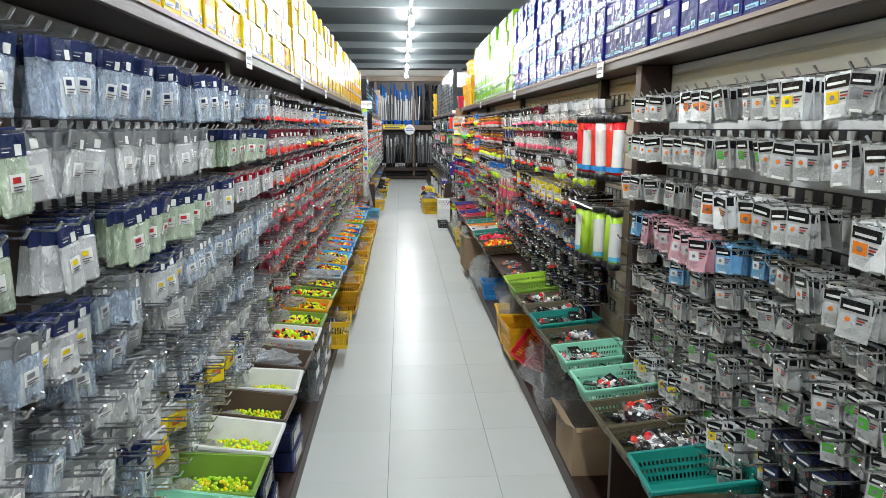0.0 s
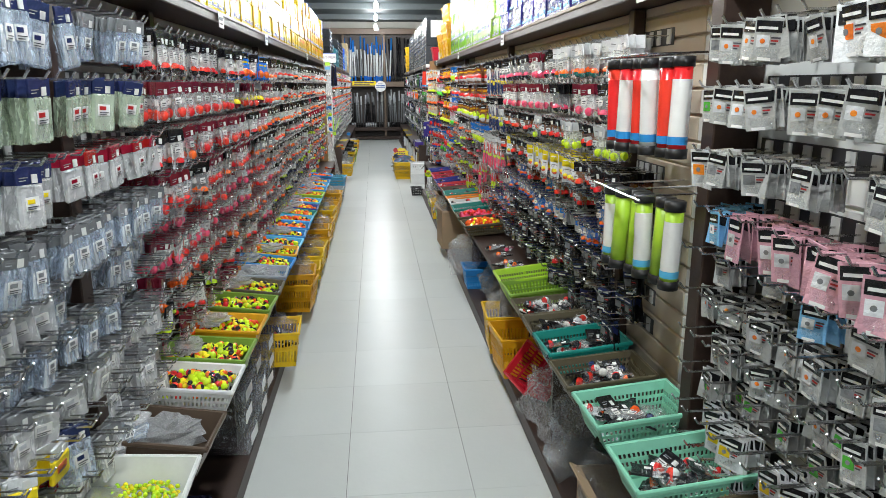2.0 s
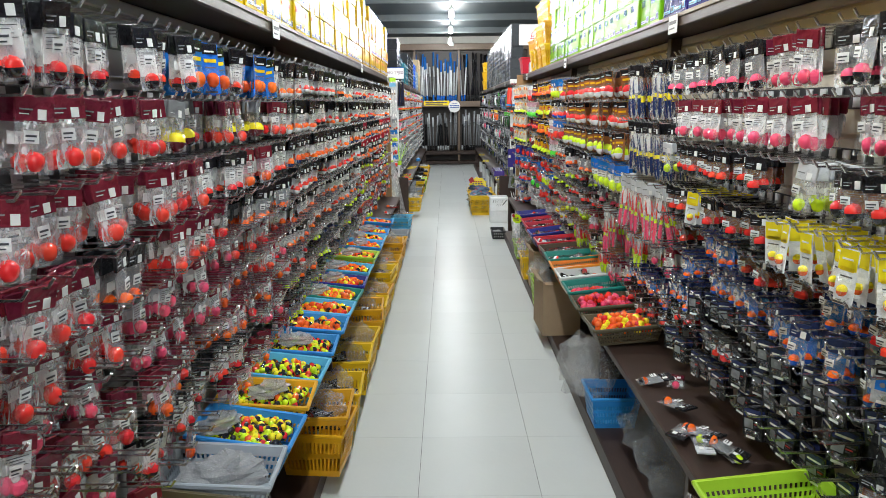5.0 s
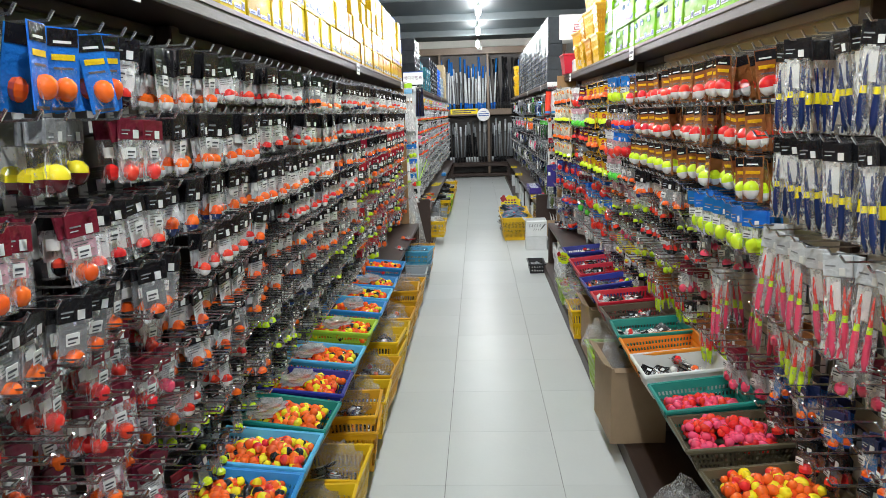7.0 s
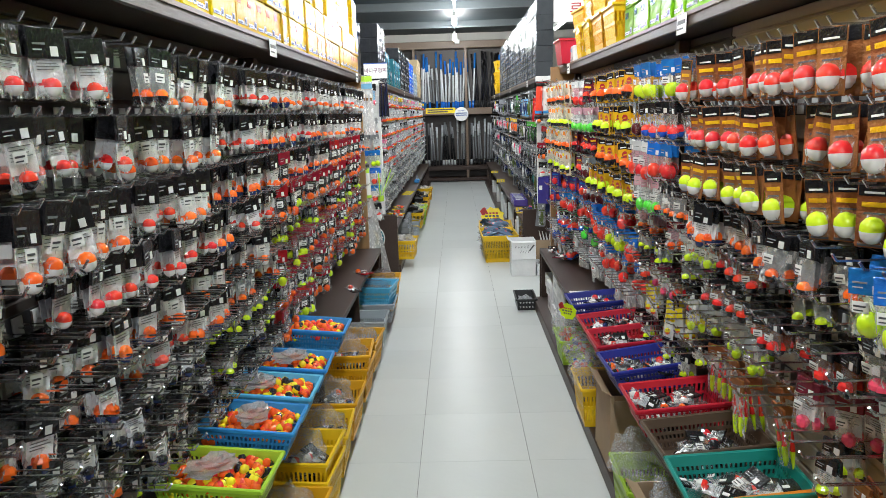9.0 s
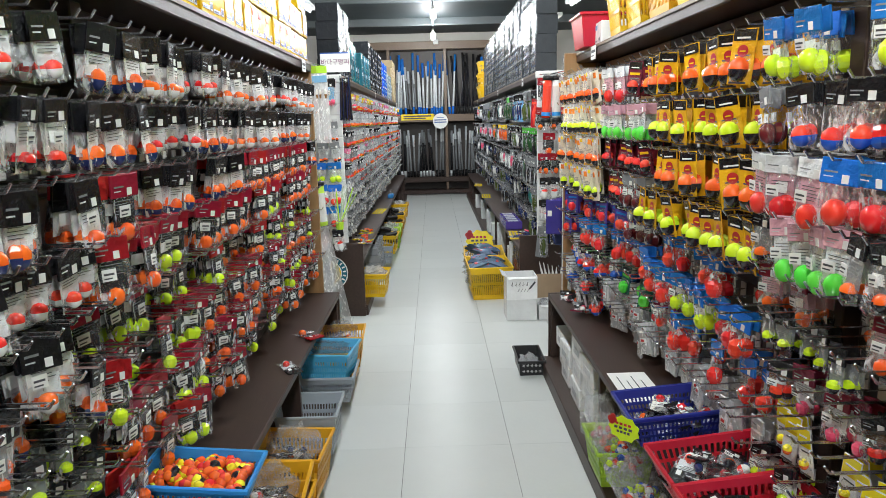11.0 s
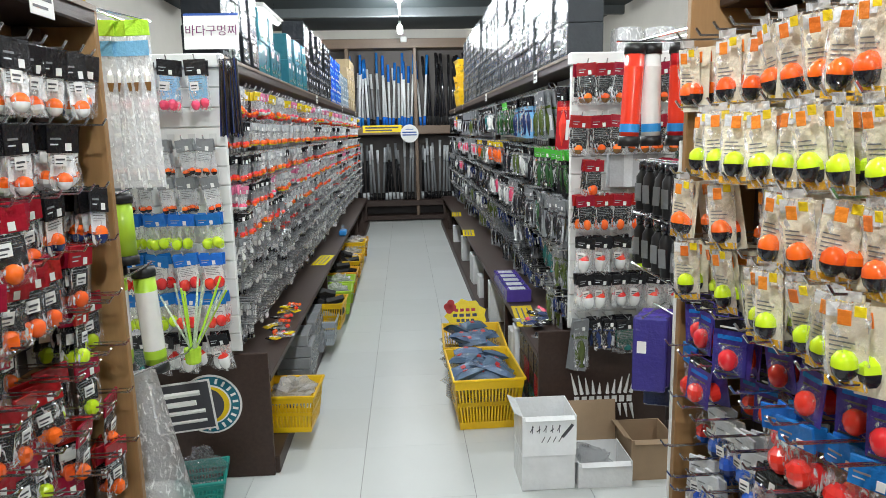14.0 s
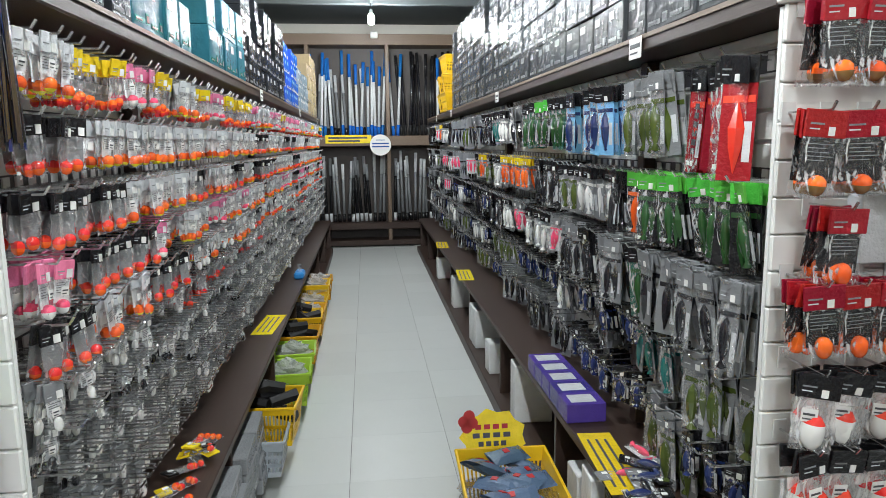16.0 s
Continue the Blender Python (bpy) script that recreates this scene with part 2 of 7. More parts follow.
# ---------------------------------------------------------------- mesh tools
class Mesh:
    """Vertices, faces and material names, joined into one mesh at the end."""

    def __init__(self):
        self.v, self.f, self.m = [], [], []

    def face_set(self, verts, faces, material):
        o = len(self.v)
        self.v += verts
        self.f += [tuple(i + o for i in q) for q in faces]
        self.m += [material] * len(faces)

    def box(self, a, b, material):
        (x0, y0, z0), (x1, y1, z1) = a, b
        self.face_set([(x0, y0, z0), (x1, y0, z0), (x1, y1, z0), (x0, y1, z0), (x0, y0, z1), (x1, y0, z1), (x1, y1, z1), (x0, y1, z1)],
                      [(3, 2, 1, 0), (4, 5, 6, 7), (0, 1, 5, 4), (1, 2, 6, 5), (2, 3, 7, 6), (3, 0, 4, 7)], material)

    def soft_box(self, a, b, material, r=0.004):
        """A box with chamfered edges."""
        lo, hi = a, b
        v, idx = [], {}
        for sx in (0, 1):
            for sy in (0, 1):
                for sz in (0, 1):
                    s = (sx, sy, sz)
                    c = [hi[k] if s[k] else lo[k] for k in range(3)]
                    for ax in range(3):
                        p = list(c)
                        for k in range(3):
                            if k != ax:
                                p[k] += -r if s[k] else r
                        idx[s, ax] = len(v)
                        v.append(tuple(p))
        f = []
        for ax in range(3):
            o1, o2 = [k for k in range(3) if k != ax]
            for side in (0, 1):
                q = []
                for a1, a2 in ((0, 0), (1, 0), (1, 1), (0, 1)):
                    s = [0, 0, 0]
                    s[ax], s[o1], s[o2] = side, a1, a2
                    q.append(idx[tuple(s), ax])
                f.append(tuple(q) if (side == 1) == (ax != 1) else tuple(reversed(q)))
            for a1 in (0, 1):
                for a2 in (0, 1):
                    s0, s1 = [0, 0, 0], [0, 0, 0]
                    s0[o1] = s1[o1] = a1
                    s0[o2] = s1[o2] = a2
                    s1[ax] = 1
                    s0, s1 = tuple(s0), tuple(s1)
                    f.append((idx[s0, o1], idx[s1, o1], idx[s1, o2], idx[s0, o2]))
        for s in [(a1, a2, a3) for a1 in (0, 1) for a2 in (0, 1) for a3 in (0, 1)]:
            f.append((idx[s, 0], idx[s, 1], idx[s, 2]))
        self.face_set(v, f, material)

    def tube(self, p, q, r, material, n=6, r2=None, caps=True):
        p, q = Vector(p), Vector(q)
        r2 = r if r2 is None else r2
        d = (q - p).normalized()
        u = d.orthogonal().normalized()
        w = d.cross(u)
        v = []
        for c, rad in ((p, r), (q, r2)):
            v += [tuple(c + rad * (math.cos(2 * math.pi * k / n) * u + math.sin(2 * math.pi * k / n) * w)) for k in range(n)]
        f = [(k, (k + 1) % n, n + (k + 1) % n, n + k) for k in range(n)]
        if caps:
            f += [tuple(reversed(range(n))), tuple(range(n, 2 * n))]
        self.face_set(v, f, material)

    def lathe(self, c, profile, materials, n=8):
        """A turned body about the upright through c: profile of (radius, z), a material for each ring or one."""
        cx, cy, cz = c
        v = []
        for r, z in profile:
            v += [(cx + r * math.cos(2 * math.pi * k / n), cy + r * math.sin(2 * math.pi * k / n), cz + z) for k in range(n)]
        o = len(self.v)
        self.v += v
        for i in range(len(profile) - 1):
            for k in range(n):
                self.f.append((o + i * n + k, o + i * n + (k + 1) % n, o + (i + 1) * n + (k + 1) % n, o + (i + 1) * n + k))
                self.m.append(materials if isinstance(materials, str) else materials[i])
        self.f += [tuple(o + k for k in reversed(range(n))), tuple(o + (len(profile) - 1) * n + k for k in range(n))]
        self.m += [materials if isinstance(materials, str) else materials[0], materials if isinstance(materials, str) else materials[-1]]

    def egg(self, c, r, h, low, high, n=8, split=0.5):
        """A float: a turned egg, low colour below and high colour above."""
        prof = [(r * math.sin(math.pi * k / 6) * (1.06 if k > 3 else 0.98) + 0.0004, -h / 2 + h * (1 - math.cos(math.pi * k / 6)) / 2) for k in range(7)]
        self.lathe(c, prof, [low if (k + 0.5) / 6 < split else high for k in range(6)], n)

    def pillow(self, w, h, z_top, bulge, material, nx=4, nz=4, y=0.0, both=True):
        """A filled bag that hangs down from z_top, facing -y."""
        for side in ((-1, 1) if both else (-1,)):
            v = []
            for j in range(nz + 1):
                for i in range(nx + 1):
                    a, b = i / nx, j / nz
                    k = (4 * a * (1 - a)) ** 0.6 * (math.sin(math.pi * min(1, b * 0.97 + 0.03)) ** 0.6)
                    v.append(((a - 0.5) * w, y + side * bulge * k, z_top - b * h))
            f = []
            for j in range(nz):
                for i in range(nx):
                    q = (j * (nx + 1) + i, (j + 1) * (nx + 1) + i, (j + 1) * (nx + 1) + i + 1, j * (nx + 1) + i + 1)
                    f.append(q if side < 0 else tuple(reversed(q)))
            self.face_set(v, f, material)

    def add(self, other, m):
        """Another mesh, moved by the pose m."""
        a = np.array(other.v) @ np.array(m.to_3x3()).T + np.array(m.translation)
        self.face_set([tuple(p) for p in a.tolist()], other.f, "")
        self.m[len(self.m) - len(other.f):] = other.m

    def data(self, name):
        me = bpy.data.meshes.new(name)
        me.from_pydata(self.v, [], self.f)
        names = list(dict.fromkeys(self.m))
        for n in names:
            me.materials.append(MATS[n])
        where = {n: i for i, n in enumerate(names)}
        me.polygons.foreach_set("material_index", [where[n] for n in self.m])
        me.update()
        return me

    def smooth(self, name):
        me = self.data(name)
        me.polygons.foreach_set("use_smooth", [True] * len(me.polygons))
        return me


def thing(name, mesh, m=None, label="", category="", group="", kind="", parent=None):
    ob = new(name, mesh.data(name) if isinstance(mesh, Mesh) else mesh)
    if parent:
        ob.parent = parent
    if m is not None:
        ob.matrix_basis = m
    return tagged(ob, label, category, group, kind)


def part(name, mesh, parent, m=None, label=""):
    return thing(name, mesh, m, label, parent=parent)


def base(name, m, label, category, group="", kind=""):
    return thing(name, None, m, label, category, group, kind)


rng = random.Random(7)

# ---------------------------------------------------------------- floor, walls, ceiling
X0, X1, Y1 = -2.6, 3.2, 18.75
slab = Mesh()
slab.box((X0, Y_SOUTH - 0.3, -0.12), (X1, Y1, -0.003), "grout")
floor = thing("floor", slab, label="pale grey vinyl tile floor with a dull shine", category="floor", kind="structure")
ceil = Mesh()
ceil.box((X0, Y_SOUTH - 0.3, CEIL), (X1, Y1, CEIL + 0.1), "ceiling")
for k in range(11):
    by = 16.85 - 2.18 * k
    if by > Y_SOUTH:
        ceil.soft_box((X0, by - 0.04, CEIL - 0.11), (X1, by + 0.04, CEIL + 0.01), "beam", 0.006)
ceil.box((0.185, Y_SOUTH, CEIL - 0.13), (0.215, 16.8, CEIL - 0.112), "beam")
thing("ceiling", ceil, label="dark painted ceiling crossed by pale beams", category="ceiling", kind="structure")
for nm, a, b in (("wall_north", (X0, Y1, -0.12), (X1, Y1 + 0.15, CEIL + 0.1)), ("wall_south", (X0, Y_SOUTH - 0.45, -0.12), (X1, Y_SOUTH - 0.3, CEIL + 0.1)),
                 ("wall_west", (X0 - 0.15, Y_SOUTH - 0.45, -0.12), (X0, Y1 + 0.15, CEIL + 0.1)), ("wall_east", (X1, Y_SOUTH - 0.45, -0.12), (X1 + 0.15, Y1 + 0.15, CEIL + 0.1))):
    w = Mesh()
    w.box(a, b, "wall")
    thing(nm, w, label="plain off-white painted wall", category="wall", kind="structure")

# ---------------------------------------------------------------- lamps
bulb_cap, bulb_glass = Mesh(), Mesh()
bulb_cap.tube((0, 0, 0.06), (0, 0, 0.16), 0.006, "rubber", 6)
bulb_cap.lathe((0, 0, 0.02), [(0.017, 0), (0.019, 0.02), (0.016, 0.045), (0.008, 0.05)], "plate", 10)
bulb_glass.lathe((0, 0, -0.09), [(0.012, 0), (0.030, 0.008), (0.036, 0.03), (0.036, 0.09), (0.026, 0.108), (0.016, 0.113)], "glow", 12)
bulb0 = None
for bx, by, bz in BULBS:
    if bulb0 is None:
        bulb0 = base("pendant_bulb", pose(bx, by, bz), "bare white lamp bulb hanging from a ceiling beam", "lamp", "row of ceiling bulbs")
        part("cord_and_socket", bulb_cap.smooth("cord_and_socket"), bulb0)
        part("bulb", bulb_glass.smooth("bulb"), bulb0)
    else:
        copy_thing(bulb0, pose(bx, by, bz))
tray, tubes_m = Mesh(), Mesh()
tray.soft_box((-0.075, -0.62, 0.0), (0.075, 0.62, 0.05), "panel_white", 0.008)
tubes_m.tube((0, -0.59, -0.014), (0, 0.59, -0.014), 0.0135, "glow", 8)
tl0 = None
for sx, sy in TUBES:
    m = pose(sx, sy, 2.78)
    if tl0 is None:
        tl0 = base("fluorescent_light", m, "white fluorescent batten lamp under the ceiling", "lamp", "side rows of tube lamps")
        part("housing", tray, tl0)
        part("tube", tubes_m, tl0)
        for dy in (-0.4, 0.4):
            a = Mesh()
            a.tube((0, dy, 0.05), (0, dy, 0.22), 0.004, "chrome", 6)
            part("hanger_rod", a, tl0)
    else:
        copy_thing(tl0, m)


# ---------------------------------------------------------------- gondola shelving
def gondola(y0, y1, side, panel_mats, end_panel, label, bench_x, plinth_x, panel, shelf_x, end_x=0.0):
    """One run of shelving: plinth, bench, slatted back panel, posts and top shelf. side: +1 faces +x."""
    g = base("gondola_shelving", pose(panel, (y0 + y1) / 2, 0), label, "shelving", "aisle shelving")
    off = Vector((-panel, -(y0 + y1) / 2, 0))

    def put(name, mesh, text=""):
        mesh.v = [(x + off.x, y + off.y, z) for x, y, z in mesh.v]
        part(name, mesh, g, label=text)

    far = panel - side * 0.10
    lo, hi = (lambda a, b: (min(a, b), max(a, b)))(plinth_x, far)
    a = Mesh()
    a.soft_box((lo, y0, 0.0), (hi, y1, 0.075), "wood", 0.004)
    put("plinth", a)
    a = Mesh()
    lo, hi = sorted((bench_x, far))
    a.soft_box((lo, y0, BENCH_Z - 0.03), (hi, y1, BENCH_Z), "wood", 0.004)
    put("bench_top", a)
    n = max(2, round((y1 - y0) / 1.09))
    for k in range(n + 1):
        y = y0 + 0.012 + (y1 - y0 - 0.024) * k / n
        a = Mesh()
        lo, hi = sorted((bench_x - side * 0.012, far))
        a.soft_box((lo, y - 0.012, 0.0755), (hi, y + 0.012, BENCH_Z - 0.0305), "wood", 0.002)
        put("divider", a)
    # slatted back panel, one mesh for each bay
    edges = [y0] + [p for p, _ in panel_mats[1:]] + [y1]
    for (_, pm), e0, e1 in zip(panel_mats, edges, edges[1:]):
        a = Mesh()
        lo, hi = sorted((panel - side * 0.012, panel - side * 0.03))
        a.box((lo, e0, BENCH_Z), (hi, e1, SHELF_Z - 0.05), pm)
        z = BENCH_Z + 0.004
        lo, hi = sorted((panel, panel - side * 0.0119))
        while z < SHELF_Z - 0.06:
            a.soft_box((lo, e0 + 0.001, z), (hi, e1 - 0.001, min(z + 0.066, SHELF_Z - 0.051)), pm, 0.003)
            z += 0.0735
        put("slat_panel", a)
    n = max(1, round((y1 - y0) / 2.17))
    for k in range(n + 1):
        y = min(max(y0 + 0.025, y1 - 0.04 - 2.17 * (n - k)), y1 - 0.025)
        a = Mesh()
        lo, hi = sorted((panel + side * 0.004, panel + side * 0.045))
        a.soft_box((lo, y - 0.025, BENCH_Z + 0.002), (hi, y + 0.025, SHELF_Z - 0.052), "wood", 0.003)
        put("post", a)
    a = Mesh()
    lo, hi = sorted((shelf_x, far))
    a.soft_box((lo, y0, SHELF_Z - 0.048), (hi, y1, SHELF_Z), "wood", 0.004)
    put("top_shelf", a)
    a = Mesh()
    lo, hi = sorted((shelf_x + side * 0.0005, shelf_x + side * 0.004))
    a.box((lo, y0, SHELF_Z - 0.014), (hi, y1, SHELF_Z - 0.002), "wood_edge")
    put("edge_band", a)
    if end_panel:
        a = Mesh()
        lo, hi = sorted((end_x, far))
        a.soft_box((lo, y1 + 0.0005, BENCH_Z + 0.002), (hi, y1 + 0.022, SHELF_Z + 0.001), "side_wood", 0.002)
        put("side_panel", a, "golden brown wooden end panel")
        a = Mesh()
        lo, hi = sorted((bench_x - side * 0.002, far))
        a.soft_box((lo, y1 + 0.0005, 0.001), (hi, y1 + 0.022, BENCH_Z), "wood", 0.002)
        put("end_board", a)
    return g


gl = gondola(Y_SOUTH, Y_END_L - 0.022, 1, [(Y_SOUTH, "panel_grey"), (2.0, "panel_grey"), (4.2, "panel_dark"), (8.6, "side_wood")], True,
             "dark brown wooden shelving with slatted grey back panel", L_BENCH, L_PLINTH, L_PANEL, L_SHELF, -0.485)
gr = gondola(Y_SOUTH, Y_END_R - 0.022, -1, [(Y_SOUTH, "panel_white"), (2.0, "panel_beige"), (6.4, "panel_dark"), (8.0, "side_wood")], True,
             "dark brown wooden shelving with slatted pale back panel", R_BENCH, R_PLINTH, R_PANEL, R_SHELF, 0.840)
gl2 = gondola(Y2_L, Y2_END, 1, [(Y2_L, "panel_white")], False, "dark brown wooden shelving with slatted white back panel", -0.36, -0.345, -0.62, -0.455)
gr2 = gondola(Y2_R, Y2_END, -1, [(Y2_R, "panel_white")], False, "dark brown wooden shelving with slatted white back panel", 0.765, 0.735, 1.04, 0.89)
# the far sides of both island runs
for nm, a0, a1, y0, y1, sgn in (("west", -0.74, -1.05, Y_SOUTH, Y_END_L, -1), ("west", -0.72, -1.05, Y2_L + 0.03, Y2_END, -1), ("east", 1.14, 1.45, Y_SOUTH, Y_END_R, 1), ("east", 1.14, 1.45, Y2_R + 0.03, Y2_END, 1)):
    g = base("gondola_back_half", pose(a0, (y0 + y1) / 2, 0), "far side of the dark brown island shelving", "shelving", "far halves of the islands")
    for pn, za, zb, xe in (("plinth", 0.0, 0.075, a1 + sgn * 0.1), ("bench_top", BENCH_Z - 0.03, BENCH_Z, a1 + sgn * 0.1), ("top_shelf", SHELF_Z - 0.048, SHELF_Z, a1 - sgn * 0.02)):
        a = Mesh()
        lo, hi = sorted((sgn * 0.001, xe - a0))
        a.soft_box((lo, -(y1 - y0) / 2, za), (hi, (y1 - y0) / 2, zb), "wood", 0.004)
        part(pn, a, g)
    a = Mesh()
    lo, hi = sorted((sgn * 0.001, sgn * 0.03))
    a.soft_box((lo, -(y1 - y0) / 2, BENCH_Z + 0.001), (hi, (y1 - y0) / 2, SHELF_Z - 0.05), "panel_white", 0.003)
    part("back_panel", a, g)

# end faces of the second pair of islands: a slatted white board above a brown base
for x0, x1, y, nm in ((-1.0, -0.462, Y2_L, "w"), (0.896, 1.34, Y2_R, "e")):
    g = base("end_display_board", pose((x0 + x1) / 2, y, 0), "slatted white display board above a brown end base", "display board", "island ends")
    h = (x1 - x0) / 2
    a = Mesh()
    a.box((-h, -0.012, BENCH_Z + 0.11), (h, -0.001, SHELF_Z - 0.05), "panel_white")
    z = BENCH_Z + 0.115
    while z < SHELF_Z - 0.1:
        a.soft_box((-h, -0.024, z), (h, -0.0125, z + 0.0705), "panel_white", 0.003)
        z += 0.0735
    part("slat_board", a, g)
    a = Mesh()
    a.soft_box((-h - 0.01, -0.05, SHELF_Z - 0.045), (h + 0.01, -0.0005, SHELF_Z + 0.003), "panel_white", 0.004)
    part("top_rail", a, g)
    a = Mesh()
    bl, br = (-h, h + 0.10) if nm == "w" else (-h - 0.13, h)
    a.soft_box((bl, -0.022, 0.001), (br, -0.001, BENCH_Z + 0.1), "wood", 0.003)
    part("base_board", a, g)

# paper price tags on the shelf edges
tag_m = Mesh()
tag_m.soft_box((-0.045, -0.002, -0.03), (0.045, 0.0, 0.03), "paper", 0.0008)
tag_m.box((-0.036, -0.0026, 0.0), (0.036, -0.0021, 0.012), "ink")
tag_m.box((-0.036, -0.0026, -0.016), (0.02, -0.0021, -0.011), "ink")
tag_d = tag_m.data("price_tag")
for x, ys, rz in ((L_SHELF + 0.005, (1.78, 3.1, 4.3, 6.75, 8.9), 90), (R_SHELF - 0.005, (2.1, 4.27, 6.43, 8.6), -90), (-0.45, (12.9, 15.1, 17.2), 90), (0.885, (11.0, 13.1, 15.3, 16.6), -90)):
    for y in ys:
        thing("price_tag", tag_d, pose(x, y, SHELF_Z - 0.035, 0, 0, rz), "white paper price tag on the shelf edge", "price tag", "shelf tags")


# ---------------------------------------------------------------- hanging packs
KINDS = {}
COUNT = {}


def kind(key, name, pieces, back, label, category, thick=0.018):
    """A kind of pack: its pieces (the first is the pack itself, the rest its parts) and a simpler body for those behind."""
    full = Mesh()
    for _, me in pieces:
        full.add(me, pose(0, 0, 0))
    KINDS[key] = dict(full=full, name=name, pieces=[(n, me.smooth(n) if n in ("float", "slim_floats", "bait") else me.data(n)) for n, me in pieces], back=back, label=label, category=category, thick=thick,
                      h=-min(p[2] for p in back.v))


def header(w, hh, color, sticker=True):
    me = Mesh()
    me.soft_box((-w / 2, -0.003, -hh), (w / 2, 0.003, 0.012), color, 0.001)
    if sticker:
        s = min(0.012, w * 0.3)
        me.box((w * 0.06, -0.0044, -hh * 0.9), (w * 0.06 + s, -0.0032, -hh * 0.9 + s * 1.3), "paper")
        me.box((-w * 0.4, -0.0040, -hh * 0.40), (-w * 0.06, -0.0032, -hh * 0.31), "h_grey")
        me.box((-w * 0.4, -0.0040, -hh * 0.64), (-w * 0.16, -0.0032, -hh * 0.58), "h_silver")
    return me


def bag(key, w, h, head, high, low, label, film="clear", split=0.5, n=1, size=0.3, insert=None, hh=0.25, tall=1.15, name="float_bag", reach=0.74):
    f, i, b, c = Mesh(), Mesh(), Mesh(), Mesh()
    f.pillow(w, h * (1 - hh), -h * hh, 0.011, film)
    b.add(header(w, h * hh, head, False), pose(0, 0, 0))
    b.pillow(w, h * (1 - hh), -h * hh, 0.008, film, 1, 2, both=False)
    pieces = [(name, f), ("header", header(w, h * hh, head))]
    if insert:
        c.box((-w * 0.40, 0.003, -h * reach), (w * 0.40, 0.0038, -h * hh), insert)
        for k in range(5):
            c.box((-w * 0.32, 0.0012, -h * (0.335 + k * 0.05)), (w * (0.30 - 0.09 * ((k * 2) % 3)), 0.0022, -h * (0.325 + k * 0.05)), "h_grey" if insert in ("h_black", "h_grey", "h_brown", "h_dgreen", "h_blue") else "ink")
        pieces.append(("insert_card", c))
        b.box((-w * 0.4, 0.003, -h * reach), (w * 0.4, 0.0038, -h * hh), insert)
    if len(key) % 2 == 0 or film == "bagfilm":
        f.box((-w * 0.36, -0.0125, -h * 0.56), (w * 0.02, -0.0112, -h * 0.38), "paper")
        f.box((-w * 0.32, -0.0133, -h * 0.47), (-w * 0.04, -0.0127, -h * 0.44), "ink")
        f.box((-w * 0.32, -0.0133, -h * 0.53), (-w * 0.10, -0.0127, -h * 0.51), "ink")
        b.box((-w * 0.36, -0.0095, -h * 0.56), (w * 0.02, -0.0085, -h * 0.38), "paper")
    for k in range(n):
        x = (k - (n - 1) / 2) * w * 0.42
        r = w * size / (1 if n == 1 else 1.35)
        i = Mesh()
        i.egg((x, -0.002, -h * 0.97 + r * tall + 0.006 * (k % 2)), r, 2 * r * tall, low, high, 10, split)
        b.egg((x, 0, -h * 0.97 + r * tall), r, 2 * r * tall, low, high, 5, split)
        pieces.append(("float", i))
    kind(key, name, pieces, b, label, "float pack")


def blister(key, w, h, card, high, low, label, accent="ink_red", split=0.5, size=0.26, tall=1.2, spot=None, name="float_card"):
    f, i, b, c = Mesh(), Mesh(), Mesh(), Mesh()
    f.soft_box((-w / 2, -0.0012, -h), (w / 2, 0.0012, 0.012), card, 0.0005)
    top = "f_yellow" if key == "c_yel" else "h_black"
    f.box((-w * 0.46, -0.0022, -h * (0.30 if key == "c_yel" else 0.14)), (w * 0.46, -0.0014, 0.01), top)
    f.box((-w * 0.3, -0.0030, -h * 0.10), (w * 0.25, -0.0023, -h * 0.065), "paper")
    if spot:
        f.tube((0, -0.0014, -h * 0.34), (0, -0.0024, -h * 0.34), w * 0.22, spot, 12)
        f.box((-w * 0.12, -0.0032, -h * 0.36), (w * 0.12, -0.0026, -h * 0.33), "h_yellow")
    else:
        f.box((-w * 0.36, -0.0022, -h * 0.32), (w * 0.36, -0.0014, -h * 0.24), accent)
    f.box((-w * 0.3, -0.0022, -h * 0.44), (w * 0.3, -0.0014, -h * 0.41), "ink")
    f.box((-w * 0.42, -0.0022, -h * 0.98), (w * 0.3, -0.0014, -h * 0.94), "ink")
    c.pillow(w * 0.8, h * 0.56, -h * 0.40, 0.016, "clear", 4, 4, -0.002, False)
    r = w * size
    i.egg((0, -0.007, -h * 0.70), r, 2 * r * tall, low, high, 10, split)
    b.box((-w / 2, -0.001, -h), (w / 2, 0.001, 0.012), card)
    b.box((-w * 0.46, -0.002, -h * (0.30 if key == "c_yel" else 0.14)), (w * 0.46, -0.0013, 0.012), top)
    b.egg((0, -0.007, -h * 0.70), r, 2 * r * tall, low, high, 5, split)
    kind(key, name, [(name, f), ("blister", c), ("float", i)], b, label, "float pack", 0.022)


